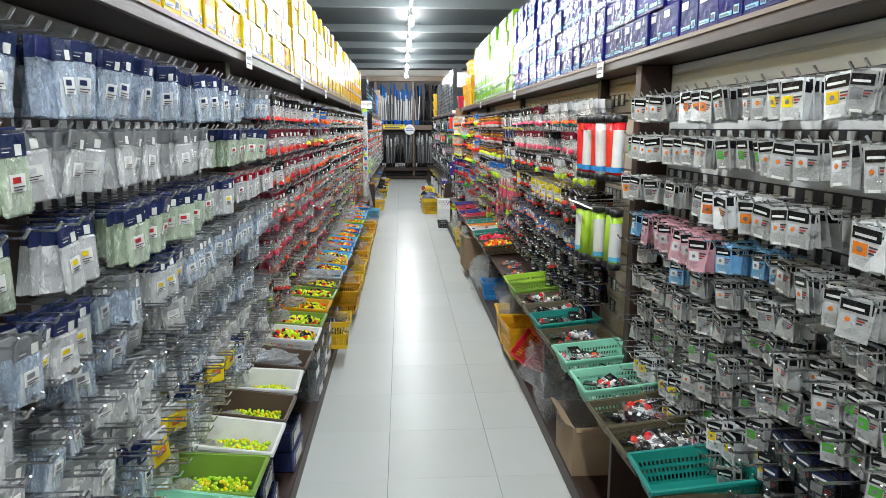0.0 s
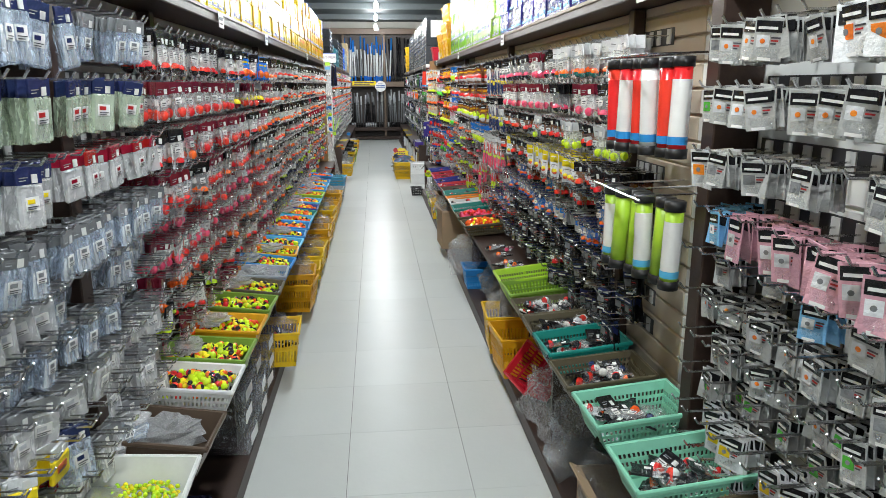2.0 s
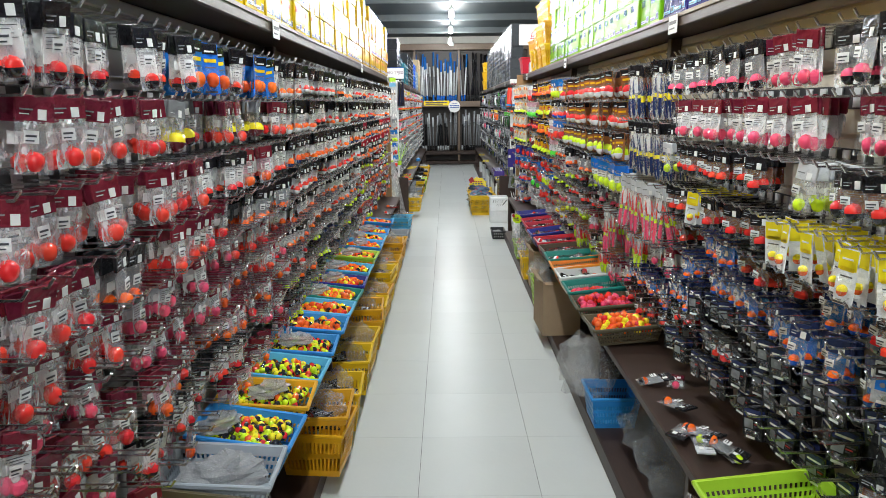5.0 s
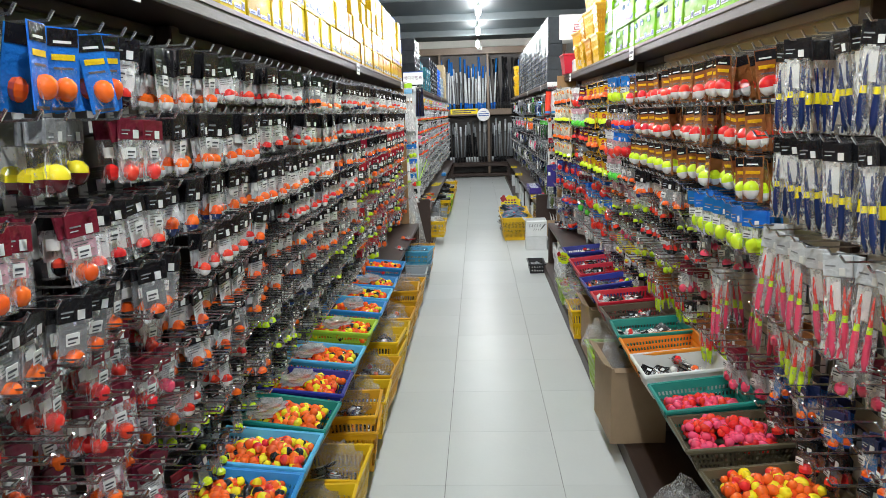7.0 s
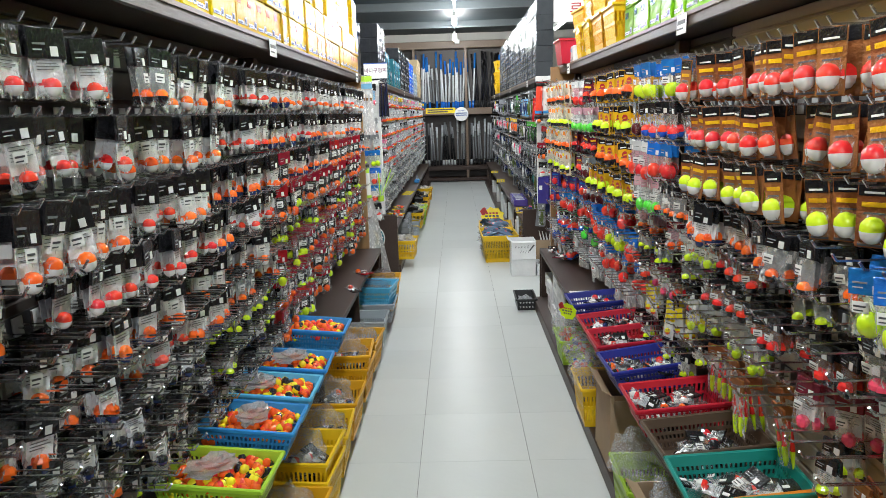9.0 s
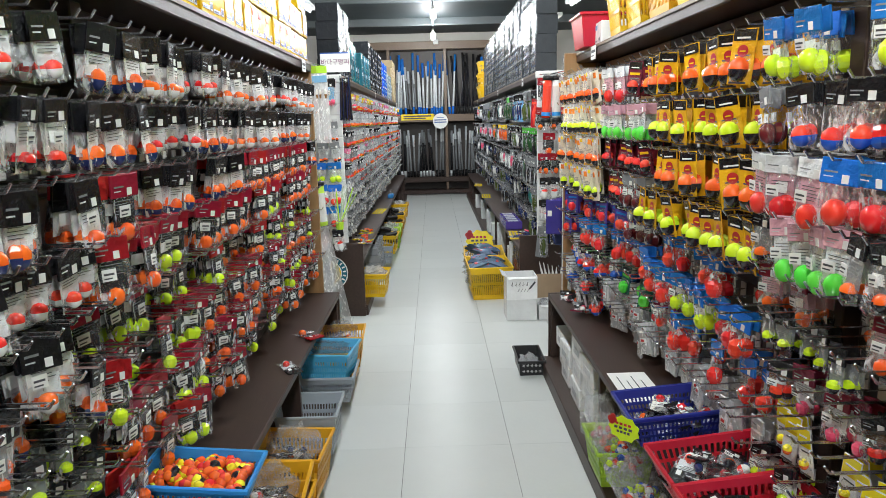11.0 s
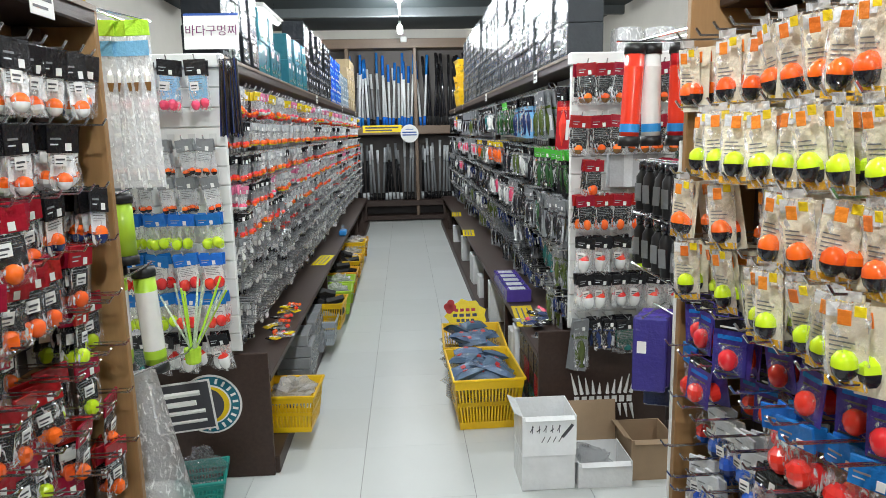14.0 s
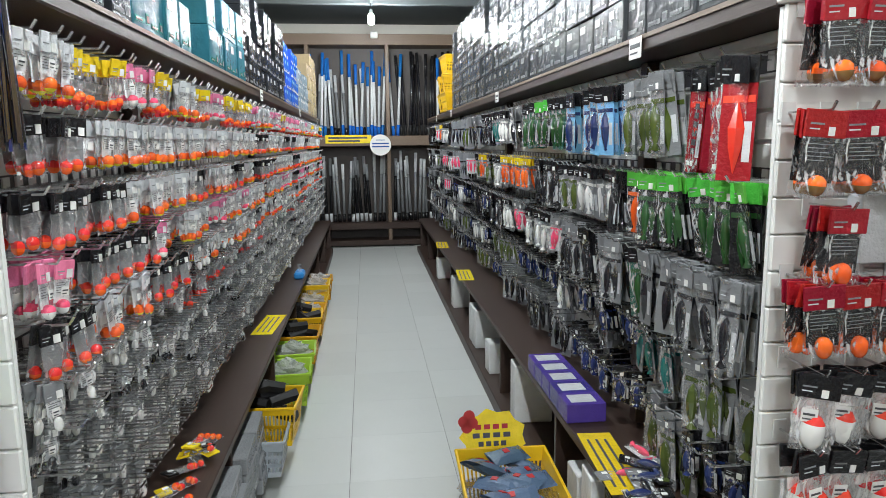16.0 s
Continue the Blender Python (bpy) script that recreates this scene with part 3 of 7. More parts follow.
def slim(key, w, h, film, head, accent, label, band="paper", name="float_pouch"):
    """A stiff translucent pouch with a printed sticker and a cluster of slim floats in it."""
    f, i, b, c = Mesh(), Mesh(), Mesh(), Mesh()
    f.soft_box((-w / 2, -0.006, -h), (w / 2, 0.006, -h * 0.2), film, 0.004)
    c.box((-w * 0.30, -0.0078, -h * 0.66), (w * 0.22, -0.0062, -h * 0.42), band)
    c.box((-w * 0.24, -0.0088, -h * 0.54), (w * 0.04, -0.0080, -h * 0.46), accent)
    for k in range(2):
        c.box((-w * 0.24, -0.0088, -h * (0.60 + 0.04 * k)), (w * (0.16 - 0.1 * k), -0.0080, -h * (0.585 + 0.04 * k)), "ink")
    for k in range(3):
        x = (k - 1) * w * 0.26
        i.tube((x, 0, -h * 0.95), (x, 0, -h * 0.45), w * 0.10, "f_white" if k != 1 else "clear_white", 6, w * 0.04)
    b.add(header(w, h * 0.2, head, False), pose(0, 0, 0))
    b.box((-w / 2, -0.004, -h), (w / 2, 0.004, -h * 0.2), film)
    kind(key, name, [(name, f), ("header", header(w, h * 0.2, head)), ("sticker", c), ("slim_floats", i)], b, label, "float pack", 0.016)


def flat_card(key, w, h, card, top, picture, label, window="clear_smoke", name="hook_card"):
    """A small printed card with a window, as for hooks."""
    f, b, c = Mesh(), Mesh(), Mesh()
    f.soft_box((-w / 2, -0.0015, -h), (w / 2, 0.0015, 0.012), card, 0.0006)
    f.box((-w * 0.44, -0.0026, -h * 0.22), (w * 0.44, -0.0017, 0.006), top)
    f.box((-w * 0.36, -0.0034, -h * 0.14), (w * 0.3, -0.0027, -h * 0.07), "paper")
    f.box((-w * 0.40, -0.0026, -h * 0.62), (w * 0.05, -0.0017, -h * 0.30), picture)
    f.tube((-w * 0.18, -0.0028, -h * 0.46), (-w * 0.18, -0.0036, -h * 0.46), w * 0.09, "h_grey" if picture != "h_silver" else "h_orange", 8)
    for k in range(3):
        f.box((w * 0.1, -0.0026, -h * (0.38 + 0.08 * k)), (w * (0.42 - 0.07 * k), -0.0017, -h * (0.34 + 0.08 * k)), "ink" if k != 1 else "ink_red")
    c.pillow(w * 0.84, h * 0.30, -h * 0.66, 0.007, window, 3, 2, -0.001, False)
    f.box((-w * 0.3, -0.0036, -h * 0.98), (w * 0.16, -0.0028, -h * 0.90), "paper")
    b.box((-w / 2, -0.001, -h), (w / 2, 0.001, 0.012), card)
    b.box((-w * 0.44, -0.002, -h * 0.22), (w * 0.44, -0.0012, 0.006), top)
    kind(key, name, [(name, f), ("window", c)], b, label, "hook pack", 0.009)


def stick(key, w, h, head, body, tip, label, film="clear", ring="f_yellow", n=2, name="rod_float_bag"):
    """A long bag with slender rod floats."""
    f, b, c = Mesh(), Mesh(), Mesh()
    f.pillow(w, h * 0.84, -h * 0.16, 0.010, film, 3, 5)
    c.box((-w * 0.42, 0.004, -h * 0.5), (w * 0.05, 0.0048, -h * 0.18), "paper")
    pieces = [(name, f), ("header", header(w, h * 0.16, head)), ("insert_card", c)]
    b2 = w * 0.125
    for k in range(n):
        x = (k - (n - 1) / 2) * w * 0.44
        prof = [(0.002, 0.02 * h), (b2, 0.12 * h), (b2 * 1.05, 0.34 * h), (b2 * 0.85, 0.40 * h), (b2 * 0.7, 0.47 * h), (b2 * 0.4, 0.66 * h), (0.0015, 0.75 * h)]
        cols = [body, body, body, ring, tip, tip]
        i = Mesh()
        i.lathe((x, -0.002, -h), prof, cols, 8)
        pieces.append(("float", i))
        b.lathe((x, 0, -h), prof[::2], [body, ring, tip], 5)
    b.add(header(w, h * 0.16, head, False), pose(0, 0, 0))
    b.pillow(w, h * 0.84, -h * 0.16, 0.006, film, 1, 2, both=False)
    kind(key, name, pieces, b, label, "float pack", 0.02)


def lure(key, w, h, head, fill, accent, label, film="clear", plain=False, name="lure_pack"):
    """A tall lure pack: printed header, clear body and a fish-shaped bait."""
    f, i, b, c = Mesh(), Mesh(), Mesh(), Mesh()
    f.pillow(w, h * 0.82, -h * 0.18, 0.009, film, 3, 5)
    c.box((-w * 0.46, 0.005, -h * 0.96), (w * 0.46, 0.0058, -h * 0.18), accent)
    c.box((-w * 0.40, 0.0036, -h * 0.93), (w * 0.10, 0.0046, -h * 0.88), "paper")
    if plain:
        for k in range(6):
            c.box((-w * 0.12, 0.0030, -h * (0.36 + 0.09 * k)), (w * 0.14, 0.0042, -h * (0.30 + 0.09 * k)), "ink")
    r = w * 0.24
    i.lathe((0, -0.003, -h * 0.94), [(0.001, 0), (r * 0.9, h * 0.03), (r * 0.3, h * 0.10), (r * 0.8, h * 0.22), (r, h * 0.38), (r * 0.7, h * 0.52), (0.002, h * 0.60)], fill, 8)
    b.add(header(w, h * 0.18, head, False), pose(0, 0, 0))
    c.box((-w * 0.46, 0.0036, -h * 0.34), (w * 0.46, 0.0046, -h * 0.28), fill)
    c.box((w * 0.2, 0.0036, -h * 0.84), (w * 0.42, 0.0046, -h * 0.5), "h_silver")
    b.box((-w / 2, -0.001, -h), (w / 2, 0.001, -h * 0.18), accent)
    b.box((-w * 0.46, -0.002, -h * 0.34), (w * 0.46, -0.0013, -h * 0.28), fill)
    b.box((w * 0.2, -0.002, -h * 0.84), (w * 0.42, -0.0013, -h * 0.5), "h_silver")
    b.lathe((0, -0.004, -h * 0.94), [(0.001, 0), (r * 0.8, h * 0.22), (r, h * 0.38), (0.002, h * 0.60)], fill, 5)
    kind(key, name, [(name, f), ("header", header(w, h * 0.18, head)), ("backing_card", c)] + ([] if plain else [("bait", i)]), b, label, "lure pack", 0.014)


def hang(K, m, group):
    """One pack as a thing with its parts."""
    n0, me0 = K["pieces"][0]
    ob = thing(n0, me0, m, K["label"], K["category"], group)
    for n, me in K["pieces"][1:]:
        part(n, me, ob)
    COUNT[n0] = COUNT.get(n0, 0) + 1
    return ob


# clear pouches of the first bay
slim("s_blue", 0.052, 0.115, "clear_blue", "h_navy", "h_navy", "translucent blue float pouch with a navy header")
slim("s_white", 0.062, 0.100, "clear_white", "h_grey", "h_silver", "milky clear float pouch with a small sticker")
slim("s_green", 0.055, 0.105, "clear_green", "h_navy", "ink_red", "translucent green float pouch with a white label")
slim("s_amber", 0.052, 0.100, "clear_white", "h_navy", "h_yellow", "milky float pouch with a blue and yellow label")
slim("s_smoke", 0.050, 0.095, "clear_blue", "h_grey", "h_grey", "clear grey-blue float pouch with a thin header")
slim("s_red", 0.055, 0.085, "clear_white", "h_red", "h_red", "clear float pouch under a glossy red header")
slim("s_box", 0.060, 0.070, "h_yellow", "h_white", "h_orange", "small yellow and orange carton on a hook", "h_orange")
# red and orange floats
bag("b_red", 0.055, 0.105, "h_maroon", "f_red", "f_red", "red egg float in a clear bag with a maroon header", size=0.25, film="bagfilm", name="egg_float_bag")
bag("b_redblack", 0.055, 0.110, "h_black", "f_red", "f_black", "red and black float in a clear bag", size=0.25, insert="paper", film="bagfilm", name="egg_float_bag")
bag("b_orange", 0.055, 0.105, "h_maroon", "f_orange", "f_orange", "orange float in a clear bag with a maroon header", size=0.24, insert="h_rose", reach=0.6, film="bagfilm", name="egg_float_bag")
bag("b_orblack", 0.058, 0.110, "h_black", "f_orange", "f_black", "orange and black float in a clear bag", size=0.25, insert="h_grey", film="bagfilm", name="bobber_bag")
bag("b_yelwine", 0.062, 0.105, "h_grey", "f_yellow", "f_wine", "dark wine float with a yellow band in a clear bag", size=0.32, split=0.55, name="bobber_bag")
bag("b_pink", 0.048, 0.090, "h_maroon", "f_pink", "f_pink", "small pink float in a clear bag with a maroon header", size=0.25, insert="h_white", reach=0.6, film="bagfilm", name="egg_float_bag")
bag("b_tiny", 0.046, 0.085, "h_black", "f_lime", "f_black", "small lime float in a clear bag with a black header", insert="h_silver", size=0.28, name="bobber_bag")
blister("c_bluor", 0.050, 0.115, "h_blue", "f_orange", "f_orange", "orange float on a blue and yellow card", "h_yellow", size=0.32)
# black headers, pale inserts
bag("b_blkwhite", 0.062, 0.125, "h_black", "f_orange", "f_white", "orange and white float in a clear bag with a pale insert", insert="h_white", size=0.26, name="bobber_bag", hh=0.36)
bag("b_blkor", 0.058, 0.120, "h_black", "f_orange", "f_navy", "orange and navy float in a clear bag with a black header", insert="h_white", size=0.25, tall=1.5, name="bobber_bag", hh=0.36)
bag("b_blkpale", 0.060, 0.100, "h_black", "f_red", "f_white", "red and white float in a clear black-topped bag", insert="h_silver", size=0.23, name="bobber_bag", hh=0.36)
bag("b_blklime", 0.042, 0.085, "h_black", "f_lime", "f_black", "lime and black float in a small clear bag", size=0.30, insert="h_grey", name="bobber_bag")
bag("b_blkblk", 0.045, 0.088, "h_black", "f_black", "f_navy", "black float in a small clear bag", insert="h_white", size=0.26, name="bobber_bag")
# red headers with lime or orange floats
bag("r_lime", 0.074, 0.130, "h_red", "f_lime", "f_lime", "lime float in a clear bag with a glossy red header", insert="h_black", size=0.22, hh=0.27, name="ball_float_bag")
bag("r_orange", 0.074, 0.130, "h_red", "f_orange", "f_orange", "orange float in a clear bag with a glossy red header", insert="h_black", size=0.22, hh=0.27, name="ball_float_bag")
# hook cards
flat_card("k_white", 0.056, 0.070, "h_card", "h_black", "h_silver", "small white hook card in a clear sleeve")
flat_card("k_orange", 0.062, 0.075, "h_white", "h_black", "h_orange", "small white and orange hook card")
flat_card("k_blue", 0.056, 0.070, "h_card", "h_black", "h_blue", "small white and blue hook card with black header")
flat_card("k_pink", 0.058, 0.085, "h_rose", "h_black", "h_white", "pink hook card with a dark header")
flat_card("k_yellow", 0.056, 0.075, "h_white", "h_black", "h_yellow", "white and yellow hook card with a black header")
flat_card("k_sky", 0.046, 0.062, "h_sky", "h_black", "h_white", "light blue hook card in a clear sleeve")
flat_card("k_black", 0.056, 0.075, "h_black", "h_navy", "h_grey", "black hook card with a grey window")
flat_card("k_green", 0.048, 0.064, "h_card", "h_black", "h_green", "white hook card with a green picture")
flat_card("k_silver", 0.050, 0.064, "h_card", "h_black", "h_grey", "silver hook card in a clear sleeve")
# right side floats
bag("p_pink", 0.058, 0.105, "h_maroon", "f_pink", "f_pink", "pink float in a clear bag with a maroon header", insert="h_white", size=0.24, film="bagfilm")
bag("p_pinkblack", 0.060, 0.110, "h_black", "f_pink", "f_black", "pink and black float in a clear bag", insert="h_grey", size=0.26, film="bagfilm")
bag("p_lime", 0.050, 0.095, "h_silver", "f_lime", "f_lime", "lime float in a clear bag with a silver header", size=0.25, film="bagfilm")
bag("p_dark", 0.058, 0.085, "h_black", "f_red", "f_black", "red and black float in a dark bag", insert="h_brown", size=0.28, film="clear_smoke")
blister("c_yel", 0.042, 0.100, "h_white", "f_yellow", "f_orange", "white card with a bright yellow header and small float", "h_yellow", size=0.24)
bag("p_teal", 0.060, 0.110, "h_white", "f_orange", "f_teal", "orange and teal float in a clear bag with a white insert", insert="h_white", size=0.25, film="bagfilm")
bag("p_bluor", 0.045, 0.090, "h_navy", "f_orange", "f_blue", "orange and blue float in a small bag with a navy header", size=0.25, insert="h_blue", film="bagfilm")
stick("k_navy", 0.060, 0.20, "h_black", "f_navy", "f_navy", "long navy rod floats with yellow rings in a clear bag", film="bagfilm")
stick("k_redlong", 0.058, 0.22, "h_silver", "f_pink", "f_red", "long red rod floats with yellow tips in a clear bag", ring="f_lime", film="bagfilm")
stick("k_limelong", 0.055, 0.15, "h_brown", "f_lime", "f_red", "long lime rod floats in a clear bag", ring="f_red", film="bagfilm")
blister("c_xred", 0.058, 0.115, "h_brown", "f_red", "f_white", "red and white float on a brown and gold card", "h_gold", size=0.37)
blister("c_xlime", 0.058, 0.110, "h_brown", "f_lime", "f_white", "lime and white float on a brown and gold card", "h_gold", size=0.37)
blister("c_yelor", 0.066, 0.118, "h_gold", "f_orange", "f_black", "orange and black float on a yellow card", size=0.37, spot="ink_red")
blister("c_yellime", 0.066, 0.118, "h_gold", "f_lime", "f_black", "lime and black float on a yellow card", size=0.37, spot="ink_red")
bag("v_red", 0.070, 0.115, "h_blue", "f_red", "f_red", "red float in a clear bag with a bright blue header", size=0.32, n=1, hh=0.3, name="bubble_float_bag")
bag("v_lime", 0.070, 0.115, "h_blue", "f_lime", "f_lime", "lime float in a clear bag with a bright blue header", size=0.30, hh=0.3, name="bubble_float_bag")
blister("c_green", 0.058, 0.110, "h_dgreen", "f_green", "f_green", "green float on a dark green card", "h_green", size=0.37)
blister("c_redpk", 0.055, 0.110, "h_maroon", "f_red", "f_black", "red and black float on a dark red card", "h_gold", size=0.37)
def cream_pack(key, high, label, w=0.064, h=0.140):
    """A clear bag with a cream card, an orange and a yellow sticker and a two-tone float."""
    f, c, o, g, b = Mesh(), Mesh(), Mesh(), Mesh(), Mesh()
    f.pillow(w, h * 0.97, 0.0, 0.012, "clear", 4, 5)
    f.box((-w * 0.30, -0.0006, -0.002), (w * 0.30, 0.0006, 0.013), "clear_white")
    c.box((-w * 0.45, 0.003, -h * 0.97), (w * 0.45, 0.0042, -h * 0.04), "h_cream")
    for k in range(7):
        c.box((-w * 0.36, 0.0018, -h * (0.42 + 0.05 * k)), (w * (0.02 + 0.08 * ((k * 2) % 3)), 0.0027, -h * (0.405 + 0.05 * k)), "h_grey")
    c.box((-w * 0.45, 0.0016, -h * 0.96), (w * 0.45, 0.0028, -h * 0.86), "h_gold")
    c.box((-w * 0.42, 0.0010, -h * 0.20), (w * 0.08, 0.0028, -h * 0.05), "h_white")
    o.soft_box((-w * 0.10, -0.0145, -h * 0.24), (w * 0.18, -0.0130, -h * 0.08), "h_orange", 0.0005)
    g.soft_box((w * 0.22, -0.0120, -h * 0.14), (w * 0.46, -0.0105, -h * 0.03), "h_yellow", 0.0005)
    i = Mesh()
    i.egg((0, -0.003, -h * 0.70), w * 0.29, w * 0.76, "f_black", high, 10, 0.52)
    b.box((-w * 0.45, 0.0, -h * 0.97), (w * 0.45, 0.002, -h * 0.02), "h_cream")
    b.box((-w * 0.10, -0.003, -h * 0.24), (w * 0.18, -0.001, -h * 0.08), "h_orange")
    b.egg((0, -0.003, -h * 0.70), w * 0.29, w * 0.76, "f_black", high, 5, 0.52)
    kind(key, "cream_card_bag", [("cream_card_bag", f), ("backing_card", c), ("price_sticker", o), ("corner_sticker", g), ("float", i)], b, label, "float pack", 0.022)


bag("v_redwhite", 0.068, 0.130, "h_white", "f_red", "f_red", "red float in a clear bag with a pale header", size=0.29, tall=1.3, insert="h_rose", hh=0.2, name="egg_float_bag")
bag("v_greenwhite", 0.066, 0.125, "h_rose", "f_green", "f_green", "bright green float in a clear bag with a rose header", size=0.29, tall=1.3, insert="h_white", hh=0.2, name="egg_float_bag")
cream_pack("m_orange", "f_orange", "orange and black float on a cream card in a clear bag")
cream_pack("m_lime", "f_lime", "lime and black float on a cream card in a clear bag")
blister("c_purple", 0.066, 0.105, "h_purple", "f_red", "f_red", "red float on a purple card", "h_blue", size=0.28)
bag("v_pinkblue", 0.070, 0.115, "h_blue", "f_pink", "f_pink", "pink float in a clear bag with a bright blue header", size=0.26, insert="h_white", hh=0.3, film="bagfilm", name="bubble_float_bag")
bag("v_blue", 0.060, 0.120, "h_silver", "f_blue", "f_navy", "blue float in a clear bag", size=0.33, tall=1.3, name="bubble_float_bag")
bag("v_redblue", 0.060, 0.115, "h_black", "f_red", "f_blue", "red and blue float in a clear bag with a black header", size=0.32, name="bubble_float_bag")
bag("v_wine", 0.058, 0.115, "h_grey", "f_wine", "f_wine", "dark wine float in a clear bag", size=0.32, tall=1.3, name="bubble_float_bag")
slim("s_carton", 0.048, 0.110, "clear_white", "h_silver", "ink_red", "clear window carton with a small red float", "h_white")
# second islands
bag("n_orange", 0.040, 0.095, "h_silver", "f_orange", "f_yellow", "small orange and yellow float in a clear narrow bag", size=0.30, n=1, split=0.35, insert="h_white", name="small_float_bag")
bag("n_red", 0.040, 0.095, "h_black", "f_red", "f_orange", "small red float in a clear narrow bag", size=0.28, insert="h_grey", name="small_float_bag")
bag("n_yel", 0.044, 0.105, "h_yellow", "f_orange", "f_red", "orange floats in a clear bag with a yellow header", size=0.30, n=2, name="small_float_bag")
bag("n_pink", 0.040, 0.090, "h_pink", "f_pink", "f_white", "pink float in a small clear bag", size=0.30, insert="h_white", name="small_float_bag")
bag("n_silver", 0.036, 0.085, "h_grey", "f_white", "f_lime", "slim white float with a lime tip in a clear bag", insert="h_white", reach=0.62, size=0.22, tall=1.8, split=0.25, name="small_float_bag")
bag("n_dark", 0.034, 0.085, "h_grey", "f_black", "f_lime", "slim black float with a lime tip in a clear bag", size=0.22, tall=1.8, split=0.25, insert="h_silver", name="small_float_bag")
lure("l_red", 0.075, 0.255, "h_black", "f_red", "h_red", "tall red printed lure pack with a black header", plain=True)
lure("l_blue", 0.070, 0.215, "h_black", "f_navy", "h_sky", "tall blue lure pack in clear film")
lure("l_clear", 0.070, 0.215, "h_grey", "f_olive", "h_grey", "tall clear lure pack with an olive bait")
lure("l_green", 0.065, 0.200, "h_black", "f_dgreen", "h_dgreen", "dark green lure pack in clear film")
lure("l_black", 0.060, 0.190, "h_black", "f_black", "h_black", "black lure pack in clear film")
lure("l_lime", 0.060, 0.190, "h_green", "f_dgreen", "h_black", "black lure pack with a lime header")
lure("l_lime2", 0.060, 0.190, "h_green", "f_orange", "h_black", "black lure pack with a lime header and orange bait")
lure("l_grey", 0.058, 0.200, "h_grey", "f_black", "h_grey", "grey lure pack in clear film")
lure("l_yel", 0.055, 0.170, "h_black", "f_olive", "h_grey", "grey lure pack with an olive bait")
lure("l_pink", 0.050, 0.140, "h_grey", "f_pink", "h_silver", "short clear lure pack with a pink bait")
lure("l_dk", 0.050, 0.120, "h_black", "f_navy", "h_black", "short black lure pack in clear film")
lure("l_white", 0.055, 0.175, "h_black", "f_white", "h_grey", "pale lure pack with a white bait in clear film")
lure("l_teal", 0.055, 0.180, "h_black", "f_teal", "h_grey", "dark lure pack with a teal bait")
lure("l_orange", 0.050, 0.150, "h_yellow", "f_orange", "h_grey", "lure pack with a yellow header and orange bait")
lure("l_purple", 0.055, 0.160, "h_black", "f_pink", "h_purple", "purple lure pack in clear film")
# island ends
bag("e_pink", 0.075, 0.170, "h_black", "f_pink", "f_pink", "pink rubber floats in a clear bag with a black header", insert="h_sky", size=0.28, n=2, film="bagfilm", name="float_bundle_bag")
bag("e_orblk", 0.062, 0.125, "h_grey", "f_orange", "f_black", "orange and black floats on a clear sleeve", size=0.24, n=2, insert="h_silver", name="float_bundle_bag")
bag("e_blyel", 0.090, 0.130, "h_blue", "f_lime", "f_lime", "lime floats in a clear bag with a bright blue header", size=0.28, n=2, name="float_bundle_bag")
bag("e_blred", 0.090, 0.130, "h_blue", "f_red", "f_red", "red floats in a clear bag with a bright blue header", size=0.30, n=2, insert="paper", name="float_bundle_bag")
bag("e_red", 0.080, 0.145, "h_red", "f_orange", "f_brown", "orange and brown float in a clear bag with a red header", insert="h_black", reach=0.80, size=0.21, name="float_bundle_bag")
bag("e_redor", 0.075, 0.135, "h_red", "f_orange", "f_orange", "orange float in a clear bag with a red header", insert="h_black", reach=0.80, size=0.21, tall=1.4, name="float_bundle_bag")
bag("e_redlime", 0.075, 0.135, "h_red", "f_lime", "f_lime", "lime float in a clear bag with a red header", insert="h_black", reach=0.80, size=0.21, name="float_bundle_bag")
bag("e_white", 0.075, 0.140, "h_black", "f_red", "f_white", "white float with a red top in a clear bag", size=0.30, tall=1.6, split=0.68, film="bagfilm", name="float_bundle_bag")
bag("e_net", 0.085, 0.150, "h_black", "f_teal", "f_black", "dark green net in a clear bag", insert="h_dgreen", size=0.2, film="clear_smoke", name="float_bundle_bag")



def hook_into(me, length, m, double=False):
    a = Mesh()
    a.box((-0.014, -0.006, -0.024), (0.014, -0.0025, 0.020), "plate")
    a.tube((0, 0, 0), (0, -length, 0), 0.0027, "chrome", 4, caps=False)
    a.tube((0, -length, 0), (0, -length - 0.010, 0.014), 0.0027, "chrome", 4)
    if double:
        a.tube((0.012, 0, 0.004), (0.012, -length * 0.97, 0.004), 0.0018, "chrome", 4, caps=False)
        a.tube((0.013, -length * 0.97, 0.004), (-0.001, -length * 0.97, 0.004), 0.0018, "chrome", 4, caps=False)
    me.add(a, m)


